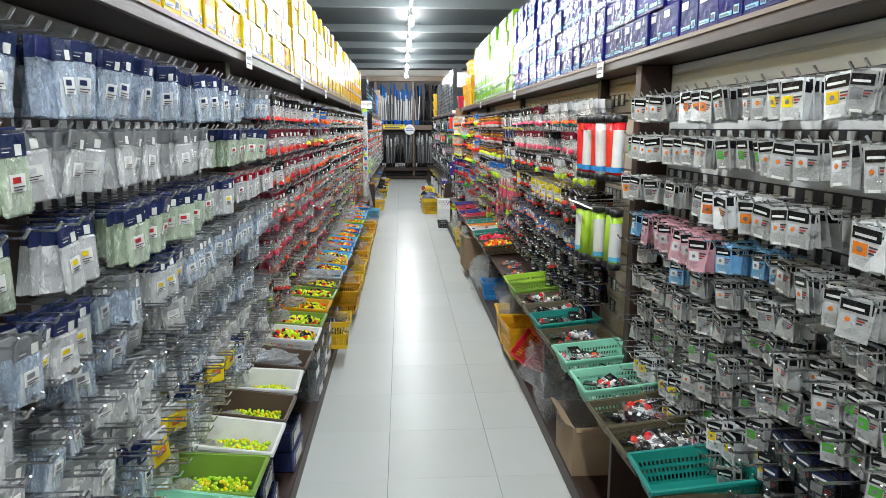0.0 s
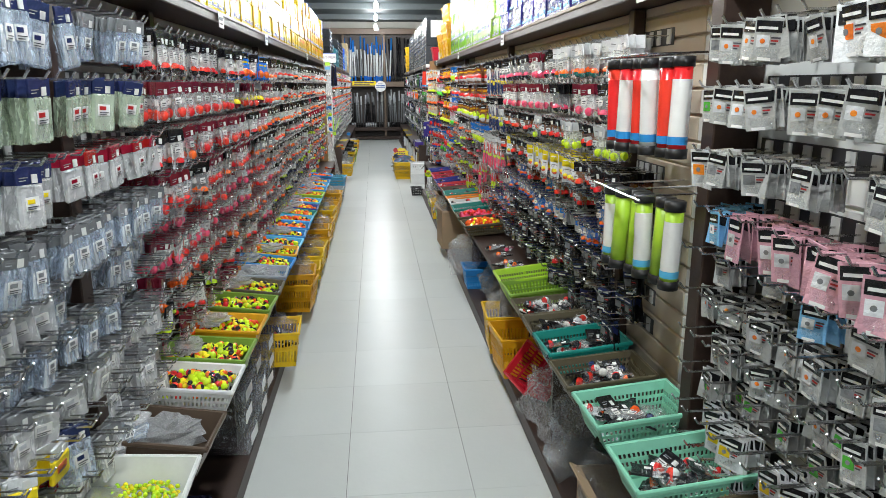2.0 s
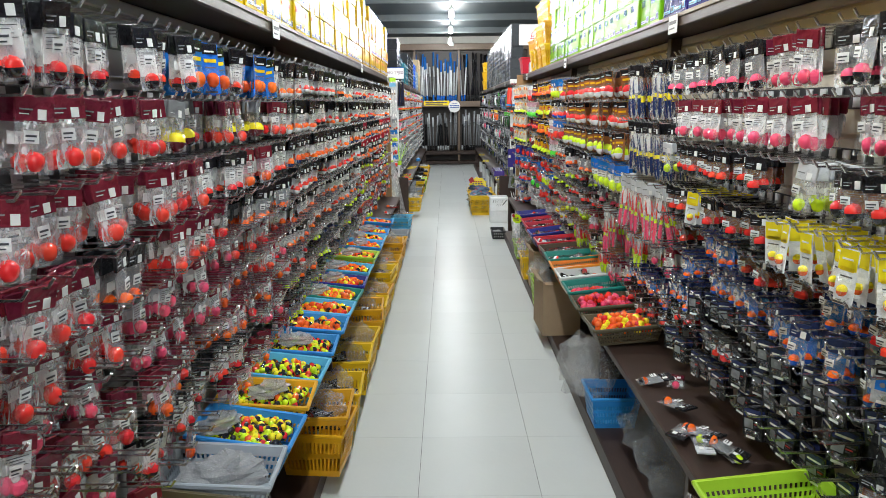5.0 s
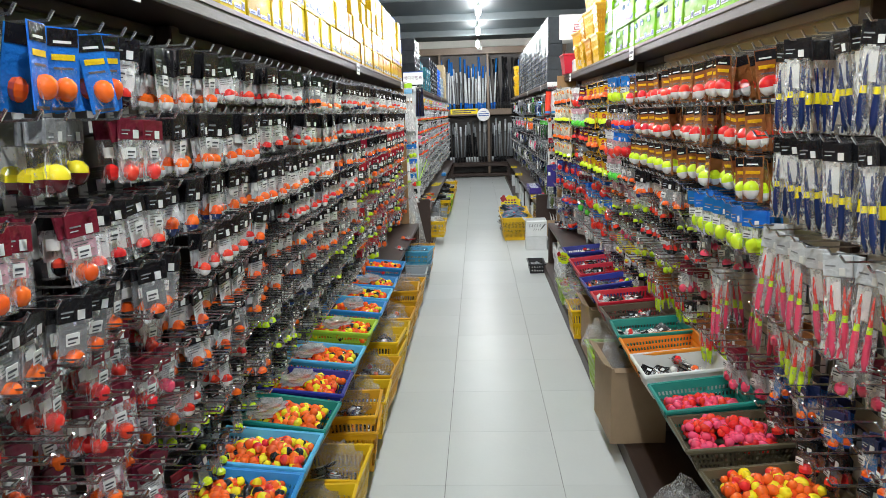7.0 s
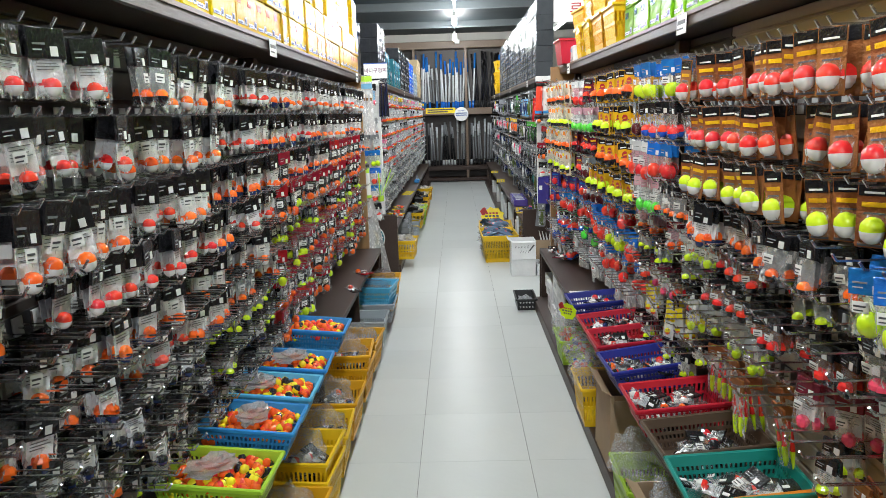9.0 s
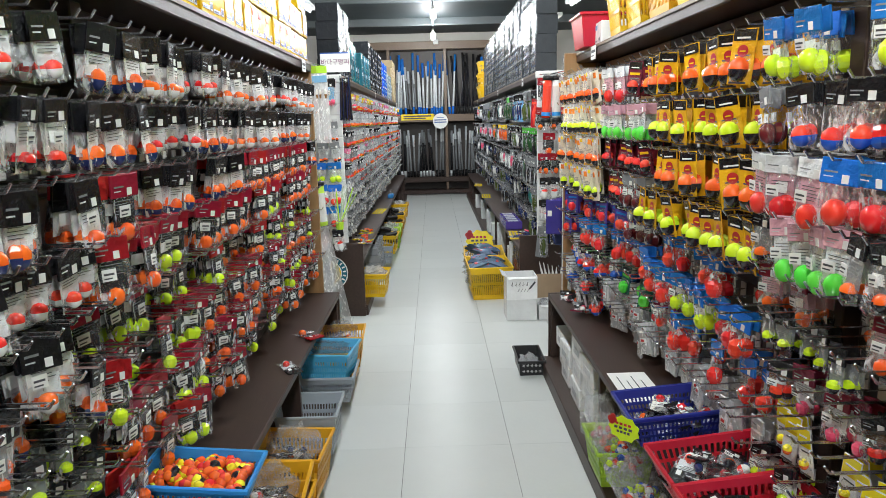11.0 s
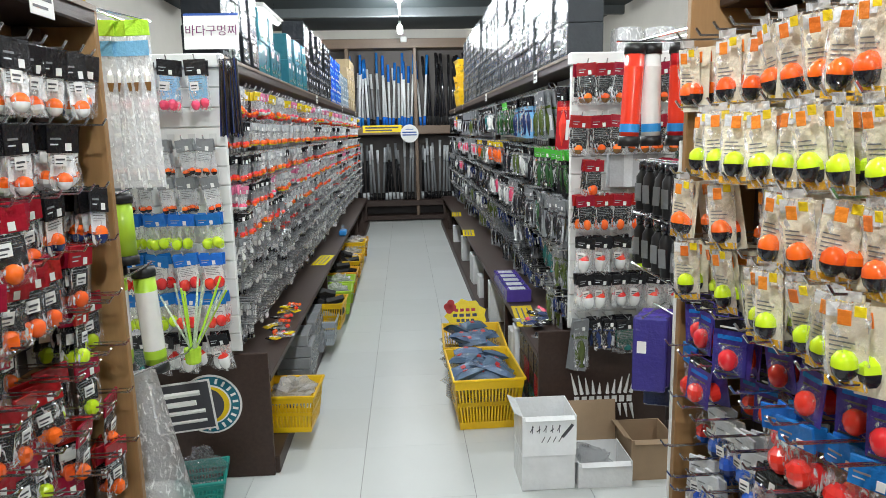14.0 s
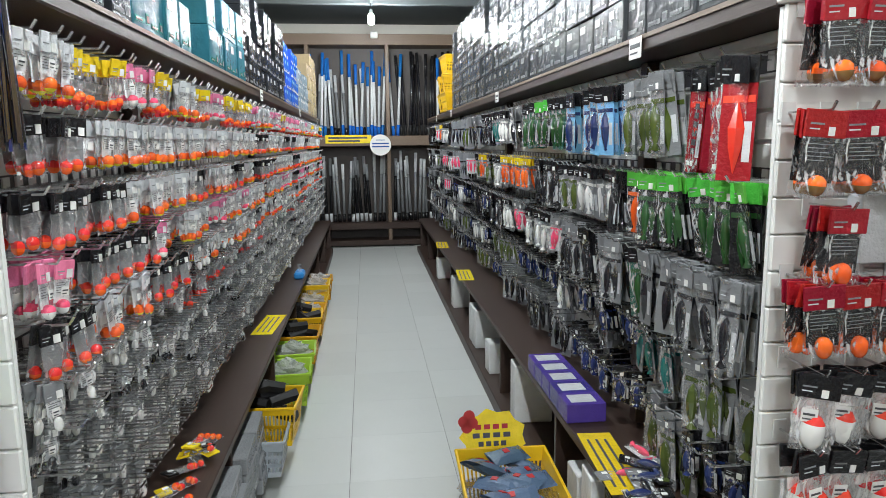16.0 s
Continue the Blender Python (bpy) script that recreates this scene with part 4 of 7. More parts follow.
def run(y0, y1, z, kinds, step, depth, side, panel, tip, block=4, fill=0.92, singles=True, z_jit=0.004, long=1.0):
    """A row of hooks along the aisle with packs on them. Front packs are things, those behind are stuff."""
    rz = 90 if side > 0 else -90
    hooks, behind = Mesh(), {}
    length = abs(tip - panel) * long
    n = int((y1 - y0) / step)
    pick = rng.choice(kinds)
    for k in range(n):
        y = y0 + (k + 0.5) * (y1 - y0) / n + rng.uniform(-0.006, 0.006)
        if k % block == 0:
            pick = rng.choice(kinds)
        K = KINDS[pick]
        ln = length * rng.uniform(0.93, 1.03)
        hook_into(hooks, ln, pose(panel, y, z + 0.012, 0, 0, rz), z < 1.06)
        if rng.random() > fill:
            continue
        q = rng.randint(max(1, depth - 2), depth)
        out = ln - 0.012 - (rng.uniform(0.01, 0.085) if rng.random() < 0.45 else rng.uniform(0, 0.015))
        if z < 1.06:
            out -= rng.uniform(0.015, 0.075)
        for j in range(q):
            d = out - j * K["thick"] * rng.uniform(0.9, 1.3)
            if d < 0.02:
                break
            m = pose(panel + side * d, y, z + rng.uniform(-z_jit, z_jit), rng.uniform(-4, 12), rng.uniform(-8, 8), rz - side * rng.uniform(-8, 44))
            if j == 0 and singles and z > 1.0 and COUNT.get(K["name"], 0) < 300:
                hang(K, m, "packs on hooks")
            else:
                behind.setdefault(K["category"], Mesh()).add(K["full"] if j == 0 and y < 14 else K["back"], m)
    # dark strip behind the plates, added for the shadow in the slat groove
    lo, hi = sorted((panel + side * 0.0005, panel + side * 0.0022))
    hooks.box((lo, y0, z - 0.016), (hi, y1, z + 0.036), "groove_shade")
    thing("peg_hooks", hooks, label="row of chrome wire hooks on the slatted panel", category="hooks", kind="stuff")
    for c, me in behind.items():
        thing(c.replace(" ", "_") + "s", me, label="packs hanging one behind another on wire hooks", category=c, kind="stuff")


def zone(y0, y1, rows, side, panel, tip, singles=True):
    for z, kinds, step, depth in rows:
        run(y0, y1, z, kinds.split(), step, depth, side, panel, tip, singles=singles)


L_ARGS, R_ARGS = (1, L_PANEL, L_TIP), (-1, R_PANEL, R_TIP)
zone(0.0, 1.5, [(1.55, "s_blue", 0.062, 4), (1.40, "s_green s_green s_white", 0.066, 5), (1.25, "s_green s_amber", 0.064, 5), (1.11, "s_smoke s_amber", 0.06, 5), (1.01, "s_smoke s_white", 0.06, 5),
                (0.91, "s_white s_smoke", 0.06, 5), (0.81, "s_white s_smoke s_white", 0.064, 5), (0.71, "s_blue s_box", 0.06, 5), (0.60, "s_red s_box s_white", 0.06, 5)], *L_ARGS)
zone(1.5, 2.15, [(1.55, "s_blue s_smoke", 0.06, 4), (1.40, "s_green", 0.06, 4), (1.25, "s_red s_green", 0.06, 4), (1.11, "s_smoke", 0.055, 5), (1.01, "s_smoke", 0.055, 5),
                 (0.91, "s_white s_smoke", 0.055, 5), (0.80, "s_white", 0.055, 5), (0.70, "s_white", 0.055, 5), (0.60, "s_white s_blue", 0.055, 5)], *L_ARGS)
zone(2.15, 4.45, [(1.54, "c_bluor b_redblack b_redblack", 0.065, 4), (1.40, "b_yelwine b_red b_red", 0.072, 4), (1.26, "b_red b_redblack b_orange", 0.068, 4), (1.13, "b_red b_orblack", 0.065, 4),
                 (1.03, "b_red b_pink", 0.06, 4), (0.93, "b_pink b_red b_orange", 0.06, 4), (0.83, "b_orange b_red", 0.06, 4), (0.73, "b_pink b_tiny b_redblack", 0.06, 4), (0.62, "b_orange", 0.08, 2)], *L_ARGS)
zone(4.45, 6.7, [(1.55, "b_blkwhite b_orblack b_blkpale", 0.07, 4), (1.41, "b_blkwhite b_blkpale b_redblack", 0.07, 4), (1.27, "b_blkpale b_blkor b_blkwhite", 0.068, 4), (1.15, "b_blkor b_blkpale", 0.065, 4),
                (1.03, "b_blkwhite b_blkor", 0.064, 4), (0.93, "b_orblack b_blkpale b_blkor", 0.06, 4), (0.83, "b_blkpale b_blklime b_blkblk", 0.055, 4), (0.73, "b_blkblk b_blklime b_orblack", 0.055, 4), (0.62, "b_blkblk b_blklime", 0.06, 3)], *L_ARGS)
zone(6.7, 9.12, [(1.56, "b_blkwhite b_blkpale b_blkwhite b_blkor", 0.072, 4), (1.41, "b_blkor b_blkpale b_blkwhite", 0.072, 4), (1.27, "r_orange b_blkor r_lime", 0.078, 4), (1.15, "r_orange r_lime r_orange", 0.078, 4),
                (1.02, "r_lime r_lime r_orange", 0.078, 4), (0.90, "r_orange r_lime", 0.078, 3), (0.78, "r_lime r_orange", 0.078, 3), (0.66, "r_orange r_lime", 0.085, 3)], *L_ARGS)

zone(0.2, 1.67, [(1.51, "k_white k_orange k_yellow k_silver", 0.068, 9), (1.38, "k_white k_blue k_green", 0.068, 9), (1.24, "k_silver k_orange k_white", 0.068, 9), (1.11, "k_sky k_pink k_white", 0.066, 9),
                 (1.01, "k_sky k_white k_silver", 0.06, 6), (0.91, "k_white k_green k_silver", 0.06, 6), (0.81, "k_silver k_green k_white", 0.06, 8), (0.72, "k_green k_white k_black", 0.06, 8), (0.62, "k_yellow k_green k_black", 0.062, 8), (0.53, "k_silver k_yellow", 0.064, 5)], *R_ARGS)
zone(2.2, 4.25, [(1.53, "p_pink p_pinkblack p_teal", 0.068, 4), (1.39, "p_pink p_pink p_pinkblack", 0.068, 4), (1.25, "p_lime p_dark p_lime", 0.062, 4), (1.11, "c_yel c_yel p_dark", 0.05, 6),
                 (1.00, "p_dark p_bluor", 0.055, 5), (0.90, "p_bluor k_blue", 0.052, 5), (0.80, "k_black p_bluor", 0.055, 5), (0.70, "k_black p_dark", 0.058, 4), (0.60, "k_black", 0.06, 4)], *R_ARGS)
zone(4.25, 4.85, [(1.53, "k_navy", 0.062, 4), (1.31, "k_navy", 0.062, 4), (1.08, "k_redlong", 0.068, 2), (0.86, "k_limelong p_pink", 0.066, 3), (0.72, "p_teal p_bluor", 0.06, 4), (0.61, "p_teal p_dark", 0.06, 3)], *R_ARGS)
zone(4.85, 5.45, [(1.53, "c_xred", 0.064, 4), (1.39, "c_xred", 0.064, 4), (1.25, "c_xlime", 0.064, 4), (1.11, "v_lime v_pinkblue", 0.075, 4), (0.99, "p_pinkblack b_pink", 0.062, 4), (0.88, "k_redlong", 0.068, 2), (0.66, "k_limelong p_pink", 0.06, 3)], *R_ARGS)
zone(5.45, 6.35, [(1.53, "c_xred", 0.064, 4), (1.39, "c_xred", 0.064, 4), (1.25, "c_xlime c_xlime c_green", 0.064, 4), (1.12, "b_orblack b_blkor", 0.062, 4), (1.01, "b_blklime p_lime p_dark", 0.058, 4), (0.91, "p_dark b_red", 0.058, 4),
                  (0.80, "p_lime p_pink", 0.058, 4), (0.69, "k_limelong b_tiny", 0.058, 4)], *R_ARGS)
zone(6.35, 6.95, [(1.55, "v_lime v_pinkblue v_lime", 0.074, 4), (1.41, "v_wine v_redblue", 0.066, 4), (1.27, "v_redwhite v_red", 0.068, 4), (1.14, "v_greenwhite b_orblack", 0.06, 4), (1.02, "b_orange b_orblack", 0.06, 4), (0.92, "p_lime b_blklime", 0.058, 4),
                  (0.81, "p_dark p_pink", 0.058, 4), (0.70, "c_yel c_yelor", 0.06, 3), (0.58, "b_tiny", 0.058, 3)], *R_ARGS)
zone(6.95, 7.8, [(1.55, "c_yelor", 0.072, 4), (1.40, "c_yellime", 0.072, 4), (1.25, "c_yelor", 0.072, 4), (1.11, "c_yellime", 0.072, 4), (0.98, "v_red v_lime v_red", 0.075, 3),
                 (0.86, "v_red v_red v_lime", 0.072, 3), (0.74, "v_red b_red", 0.07, 3), (0.62, "s_carton", 0.052, 4)], *R_ARGS)
zone(7.8, 8.35, [(1.55, "v_redwhite v_redwhite c_redpk", 0.072, 4), (1.40, "v_greenwhite", 0.070, 4), (1.27, "v_redwhite c_redpk", 0.072, 4), (1.14, "v_wine c_redpk", 0.064, 4), (1.01, "v_wine c_purple", 0.066, 3),
                 (0.89, "v_red b_red", 0.066, 3), (0.77, "v_blue c_green", 0.066, 3), (0.66, "s_carton", 0.056, 4), (0.57, "s_carton", 0.056, 3)], *R_ARGS)
zone(8.35, 8.985, [(1.56, "m_orange", 0.070, 4), (1.42, "m_lime", 0.070, 4), (1.28, "m_orange", 0.070, 4), (1.145, "m_lime", 0.070, 4), (1.01, "c_purple", 0.07, 3),
                  (0.89, "c_purple v_red", 0.07, 3), (0.77, "v_blue v_redblue", 0.068, 3), (0.65, "v_blue v_redblue", 0.068, 3), (0.57, "s_carton v_redblue", 0.06, 3)], -1, R_PANEL, 0.800)

for y0, y1, single in ((10.25, 11.7, True), (11.7, 17.7, False)):
    zone(y0, y1, [(1.575, "n_yel n_orange n_pink", 0.062, 4), (1.435, "n_orange n_red n_orange", 0.056, 4), (1.30, "n_orange n_red", 0.054, 4), (1.18, "n_red n_orange n_pink", 0.052, 4), (1.07, "n_red n_orange n_silver", 0.050, 4)], 1, -0.62, -0.43, single)
    zone(y0, y1, [(0.97, "n_silver n_red", 0.048, 4), (0.88, "n_silver n_dark", 0.046, 4), (0.79, "n_silver n_silver n_dark", 0.046, 4), (0.70, "n_silver", 0.046, 4), (0.61, "n_silver n_dark", 0.048, 4)], 1, -0.62, -0.42, single and y0 < 12)
zone(10.40, 11.05, [(1.29, "l_lime l_lime l_lime l_lime2", 0.060, 6), (1.07, "l_green l_grey", 0.064, 6), (0.85, "l_clear l_teal", 0.064, 5), (0.64, "l_clear l_dk", 0.062, 4)], -1, 1.04, 0.87)
zone(11.05, 11.75, [(1.29, "l_white l_yel l_purple l_black", 0.060, 6), (1.07, "l_grey l_grey l_black", 0.058, 7), (0.85, "l_clear l_grey l_dk", 0.062, 5), (0.64, "l_dk l_grey", 0.062, 4)], -1, 1.04, 0.87)
zone(11.75, 17.7, [(1.30, "l_grey l_white l_pink l_yel l_orange l_black", 0.062, 6), (1.07, "l_pink l_grey l_white l_black l_dk", 0.060, 7), (0.84, "l_dk l_yel l_grey l_white", 0.062, 6), (0.66, "l_dk l_grey l_yel", 0.060, 4)], -1, 1.04, 0.87, False)
run(10.42, 10.80, 1.56, ["l_red"], 0.085, 3, -1, 1.04, 0.87)
run(10.80, 11.15, 1.56, ["l_clear", "l_yel"], 0.075, 4, -1, 1.04, 0.87)
run(11.15, 11.75, 1.56, ["l_blue"], 0.075, 4, -1, 1.04, 0.87)
run(11.75, 12.4, 1.56, ["l_green", "l_lime"], 0.07, 4, -1, 1.04, 0.87, 3)
run(12.4, 17.7, 1.56, ["l_black", "l_pink", "l_grey", "l_clear", "l_white", "l_orange", "l_teal"], 0.07, 4, -1, 1.04, 0.87, 5, 0.95, False)


def end_row(x0, x1, y, z, kinds, step, depth):
    """Hooks on an island's end, facing the walker."""
    hooks, behind = Mesh(), Mesh()
    n = max(1, int((x1 - x0) / step))
    for k in range(n):
        x = x0 + (k + 0.5) * (x1 - x0) / n
        K = KINDS[rng.choice(kinds)]
        ln = 0.13
        hook_into(hooks, ln, pose(x, y - 0.024, z + 0.012))
        for j in range(rng.randint(max(1, depth - 1), depth)):
            m = pose(x + rng.uniform(-0.004, 0.004), y - 0.024 - ln + 0.012 + j * K["thick"] * 1.2, z, rng.uniform(-4, 12), rng.uniform(-9, 9), rng.uniform(-22, 22))
            if j == 0:
                hang(K, m, "packs on the island end")
            else:
                behind.add(K["back"], m)
    thing("peg_hooks", hooks, label="row of chrome wire hooks on the white board", category="hooks", kind="stuff")
    if behind.v:
        thing("float_packs", behind, label="packs hanging one behind another on wire hooks", category="float pack", kind="stuff")


for z, ks, st in ((1.65, ["e_pink"], 0.080), (1.37, ["e_orblk"], 0.07), (1.235, ["e_orblk"], 0.07), (1.10, ["e_blyel"], 0.085), (0.95, ["e_blred"], 0.085), (0.80, ["e_blred", "e_blyel"], 0.085), (0.64, ["e_net", "e_white"], 0.09)):
    end_row(-0.86, -0.47, Y2_L, z, ks, st, 3)
for z, ks, st, x0, x1 in ((1.63, ["e_red"], 0.074, 0.89, 1.34), (1.43, ["e_red"], 0.074, 0.87, 1.34), (1.255, ["e_redor", "e_red"], 0.076, 0.89, 1.04), (1.255, ["e_red"], 0.07, 1.215, 1.34), (1.115, ["e_redor"], 0.066, 0.89, 1.34),
                          (0.945, ["e_white"], 0.072, 0.90, 1.12), (0.945, ["e_redlime"], 0.075, 1.12, 1.34), (0.79, ["e_white"], 0.070, 0.90, 1.34), (0.60, ["l_clear", "l_dk"], 0.060, 0.89, 1.07), (0.60, ["e_net"], 0.085, 1.07, 1.34)):
    end_row(x0, x1, Y2_R, z, ks, st, 4)
# blank grey carton hung in the gap of the board
a = base("blank_carton", pose(1.125, Y2_R - 0.0245, 1.15), "plain pale grey flat carton on the display board", "box")
b_ = Mesh()
b_.soft_box((-0.078, -0.045, 0), (0.078, 0, 0.135), "h_silver", 0.003)
part("carton_body", b_, a)
b_ = Mesh()
b_.box((-0.018, -0.0462, 0.002), (0.018, -0.0453, 0.133), "h_white")
part("paper_strip", b_, a)


# ---------------------------------------------------------------- cartons on the top shelves
def carton(name, w, d, h, body, band, mark, label):
    """A small shrink-wrapped carton, front at -y, base at z = 0; returns its meshes."""
    a = Mesh()
    a.soft_box((-w / 2, 0, 0), (w / 2, d, h), body, 0.003)
    p = a
    p.box((-w * 0.40, -0.0016, h * 0.12), (w * 0.10, -0.0006, h * 0.22), band)
    p.box((-w * 0.40, -0.0016, h * 0.66), (-w * 0.05, -0.0006, h * 0.86), mark)
    p.box((-w * 0.36, -0.0026, h * 0.15), (-w * 0.02, -0.0018, h * 0.18), "ink")
    p.box((w * 0.18, -0.0016, h * 0.12), (w * 0.38, -0.0006, h * 0.32), band)
    p.box((w * 0.21, -0.0026, h * 0.16), (w * 0.35, -0.0018, h * 0.28), "ink")
    return name, a.data(name), None, label


def stack(c, y0, y1, x, side, z0, w, h, tiers, rag=0.0, skip=0.0):
    """Tiers of cartons along a shelf, with an uneven top."""
    name, body, lab, label = c
    n = int((y1 - y0) / w)
    for k in range(n):
        y = y0 + (k + 0.5) * (y1 - y0) / n
        t = tiers - (rng.randint(0, 2) if rng.random() < rag else 0)
        for j in range(t):
            if rng.random() < skip:
                break
            m = pose(x + rng.uniform(-0.006, 0.006), y + rng.uniform(-0.003, 0.003), z0 + j * (h + 0.001), 0, 0, (90 if side > 0 else -90) + rng.uniform(-2.5, 2.5))
            thing(name, body, m, label, "box", "stacked cartons")


ZT = SHELF_Z + 0.001
yel = carton("reel_carton", 0.112, 0.13, 0.118, "b_yellow", "h_white", "h_orange", "glossy yellow shrink-wrapped carton on the top shelf")
gold = carton("line_carton", 0.112, 0.13, 0.118, "b_gold", "h_white", "h_orange", "golden yellow shrink-wrapped carton on the top shelf")
blue = carton("bait_carton", 0.125, 0.13, 0.110, "b_blue", "h_sky", "h_silver", "dark blue shrink-wrapped carton on the top shelf")
lime = carton("lure_carton", 0.125, 0.13, 0.120, "b_lime", "h_white", "h_dgreen", "lime green shrink-wrapped carton on the top shelf")
grey = carton("tackle_carton", 0.150, 0.15, 0.130, "b_grey", "h_grey", "h_grey", "dark grey shrink-wrapped carton on the top shelf")
teal = carton("case_carton", 0.135, 0.15, 0.15, "b_teal", "h_teal", "h_silver", "teal shrink-wrapped carton on the top shelf")
black = carton("case_carton", 0.14, 0.15, 0.12, "b_black", "h_grey", "h_silver", "black shrink-wrapped carton on the top shelf")
royal = carton("carton", 0.12, 0.13, 0.11, "b_royal", "h_white", "h_sky", "royal blue carton on the top shelf")
tan = carton("carton", 0.26, 0.18, 0.13, "b_tan", "cardboard", "cardboard", "plain tan carton on the top shelf")
steel = carton("carton", 0.11, 0.13, 0.12, "b_steel", "h_silver", "h_white", "pale grey-blue carton on the top shelf")
white = carton("carton", 0.13, 0.13, 0.10, "b_white", "h_silver", "h_sky", "white carton on the top shelf")
stack(yel, 0.6, 4.0, L_SHELF - 0.012, 1, ZT, 0.114, 0.118, 4, 0.25)
stack(yel, 4.0, 6.3, L_SHELF - 0.012, 1, ZT, 0.114, 0.118, 4, 0.5)
stack(gold, 6.3, 9.15, L_SHELF - 0.012, 1, ZT, 0.114, 0.118, 4, 0.35)
stack(blue, 0.3, 4.45, R_SHELF + 0.012, -1, ZT, 0.127, 0.110, 5, 0.4)
stack(lime, 4.5, 7.25, R_SHELF + 0.012, -1, ZT, 0.127, 0.120, 5, 0.3)
stack(black, 10.22, 10.9, -0.47, 1, ZT, 0.142, 0.12, 4)
stack(teal, 10.9, 12.5, -0.47, 1, ZT, 0.137, 0.15, 2, 0.3)
stack(black, 12.5, 14.2, -0.47, 1, ZT, 0.142, 0.12, 4, 0.4)
stack(royal, 14.2, 15.3, -0.47, 1, ZT, 0.122, 0.11, 4, 0.5)
stack(steel, 15.3, 16.3, -0.47, 1, ZT, 0.112, 0.12, 3, 0.4)
stack(tan, 16.3, 17.6, -0.47, 1, ZT, 0.262, 0.13, 5, 0.2)
stack(grey, 10.36, 15.3, 0.90, -1, ZT, 0.152, 0.130, 5, 0.25)
stack(white, 8.55, 9.0, R_SHELF + 0.02, -1, ZT, 0.132, 0.10, 1)

# ---------------------------------------------------------------- rod rack on the end wall
rack = base("rod_rack", pose(0.2, Y_RACK, 0), "dark brown two-tier rack for fishing rods against the end wall", "rack")
XR0, XR1 = -1.9, 1.9
for nm, a, b, mt in (("bottom_rail", (XR0, 0.0, 0.02), (XR1, 0.34, 0.09), "wood"), ("lower_board", (XR0, 0.0, 0.24), (XR1, 0.34, 0.33), "wood"), ("middle_shelf", (XR0, -0.04, 1.36), (XR1, 0.36, 1.49), "wood_edge"),
                     ("top_board", (XR0, 0.0, 2.66), (XR1, 0.36, 2.80), "wood_edge"), ("back_board", (XR0, 0.38, 0.02), (XR1, 0.40, 2.80), "panel_dark")):
    a_ = Mesh()
    a_.soft_box(a, b, mt, 0.005)
    part(nm, a_, rack)
for x in (-1.85, -0.83, 0.21, 1.22, 1.85):
    for z0, z1 in ((0.0905, 0.2395), (0.3305, 1.3595), (1.4905, 2.6595)):
        a_ = Mesh()
        a_.soft_box((x - 0.025, 0.005, z0), (x + 0.025, 0.33, z1), "wood_edge", 0.004)
        part("upright", a_, rack)


def rod(h, body, cap, foil_top):
    a, b, c = Mesh(), Mesh(), Mesh()
    a.tube((0, 0, 0.0), (0, 0, h), 0.021, body, 8, 0.016)
    b.tube((0, 0, -0.0), (0, 0, h * 0.13), 0.0225, cap, 8)
    c.tube((0, 0, h * 0.72), (0, 0, h), 0.020, foil_top, 8, 0.022)
    return a.smooth("sleeve"), b.smooth("butt_cap"), c.smooth("top_sleeve")


ROD_KINDS = {"white": (rod(1.06, "h_white", "h_blue", "h_royal" if "h_royal" in MATS else "h_blue"), "fishing rod in a clear and blue sleeve with white base"),
             "black": (rod(1.05, "f_black", "rubber", "h_black"), "black fishing rod in a dark sleeve"),
             "grey": (rod(0.90, "h_grey", "h_black", "h_silver"), "dark fishing rod with silver fittings"),
             "dark": (rod(0.88, "h_black", "h_silver", "h_grey"), "black cased fishing rod")}


def rods(x0, x1, z, pick, step, y=0.12):
    n = int((x1 - x0) / step)
    for k in range(n):
        (a, b, c), label = ROD_KINDS[rng.choice(pick)]
        ob = base("fishing_rod", pose(x0 + (k + 0.5) * step, Y_RACK + y + rng.uniform(0, 0.10), z, rng.uniform(-7, -2), rng.uniform(-4, 4)) @ Matrix.Diagonal((1, 1, rng.uniform(0.86, 1.08), 1)), label, "fishing rod", "rods on the rack")
        part("sleeve", a, ob)
        part("butt_cap", b, ob)
        part("top_sleeve", c, ob)


rods(-0.6, 0.38, 1.492, ["white", "white", "white", "grey"], 0.048)
rods(-1.6, -0.65, 1.492, ["black", "grey"], 0.06)
rods(0.46, 1.36, 1.492, ["black", "black", "black", "white"], 0.055)
rods(-0.6, 0.36, 0.333, ["dark", "dark", "grey"], 0.06)
rods(0.46, 1.36, 0.333, ["grey", "dark"], 0.055)
s = Mesh()
s.soft_box((-0.30, -0.004, -0.055), (0.30, 0.0, 0.055), "h_yellow", 0.001)
s.box((-0.26, -0.0056, 0.005), (0.25, -0.0045, 0.03), "ink")
s.box((-0.26, -0.0056, -0.035), (0.15, -0.0045, -0.012), "ink")
thing("yellow_notice", s, pose(-0.12, Y_RACK - 0.042, 1.45), "yellow paper notice on the rack shelf", "sign")
s = Mesh()
s.lathe((0, 0, -0.002), [(0.14, 0), (0.14, 0.004)], "paper", 24)
s.box((-0.11, -0.03, 0.0025), (0.11, -0.012, 0.0035), "ink_blue")
s.box((-0.11, 0.01, 0.0025), (0.11, 0.028, 0.0035), "ink_blue")
s.box((-0.06, 0.06, 0.0025), (0.06, 0.07, 0.0035), "ink_blue")
thing("round_notice", s, pose(0.30, Y_RACK - 0.055, 1.37, 90), "rounded white paper notice hanging from the rack", "sign")
s = Mesh()
s.soft_box((-0.05, -0.07, -0.04), (0.05, 0.0, 0.04), "panel_white", 0.01)
thing("wall_sensor", s, pose(0.25, Y_RACK - 0.001, 2.78), "small white plastic sensor box above the rack", "sensor")


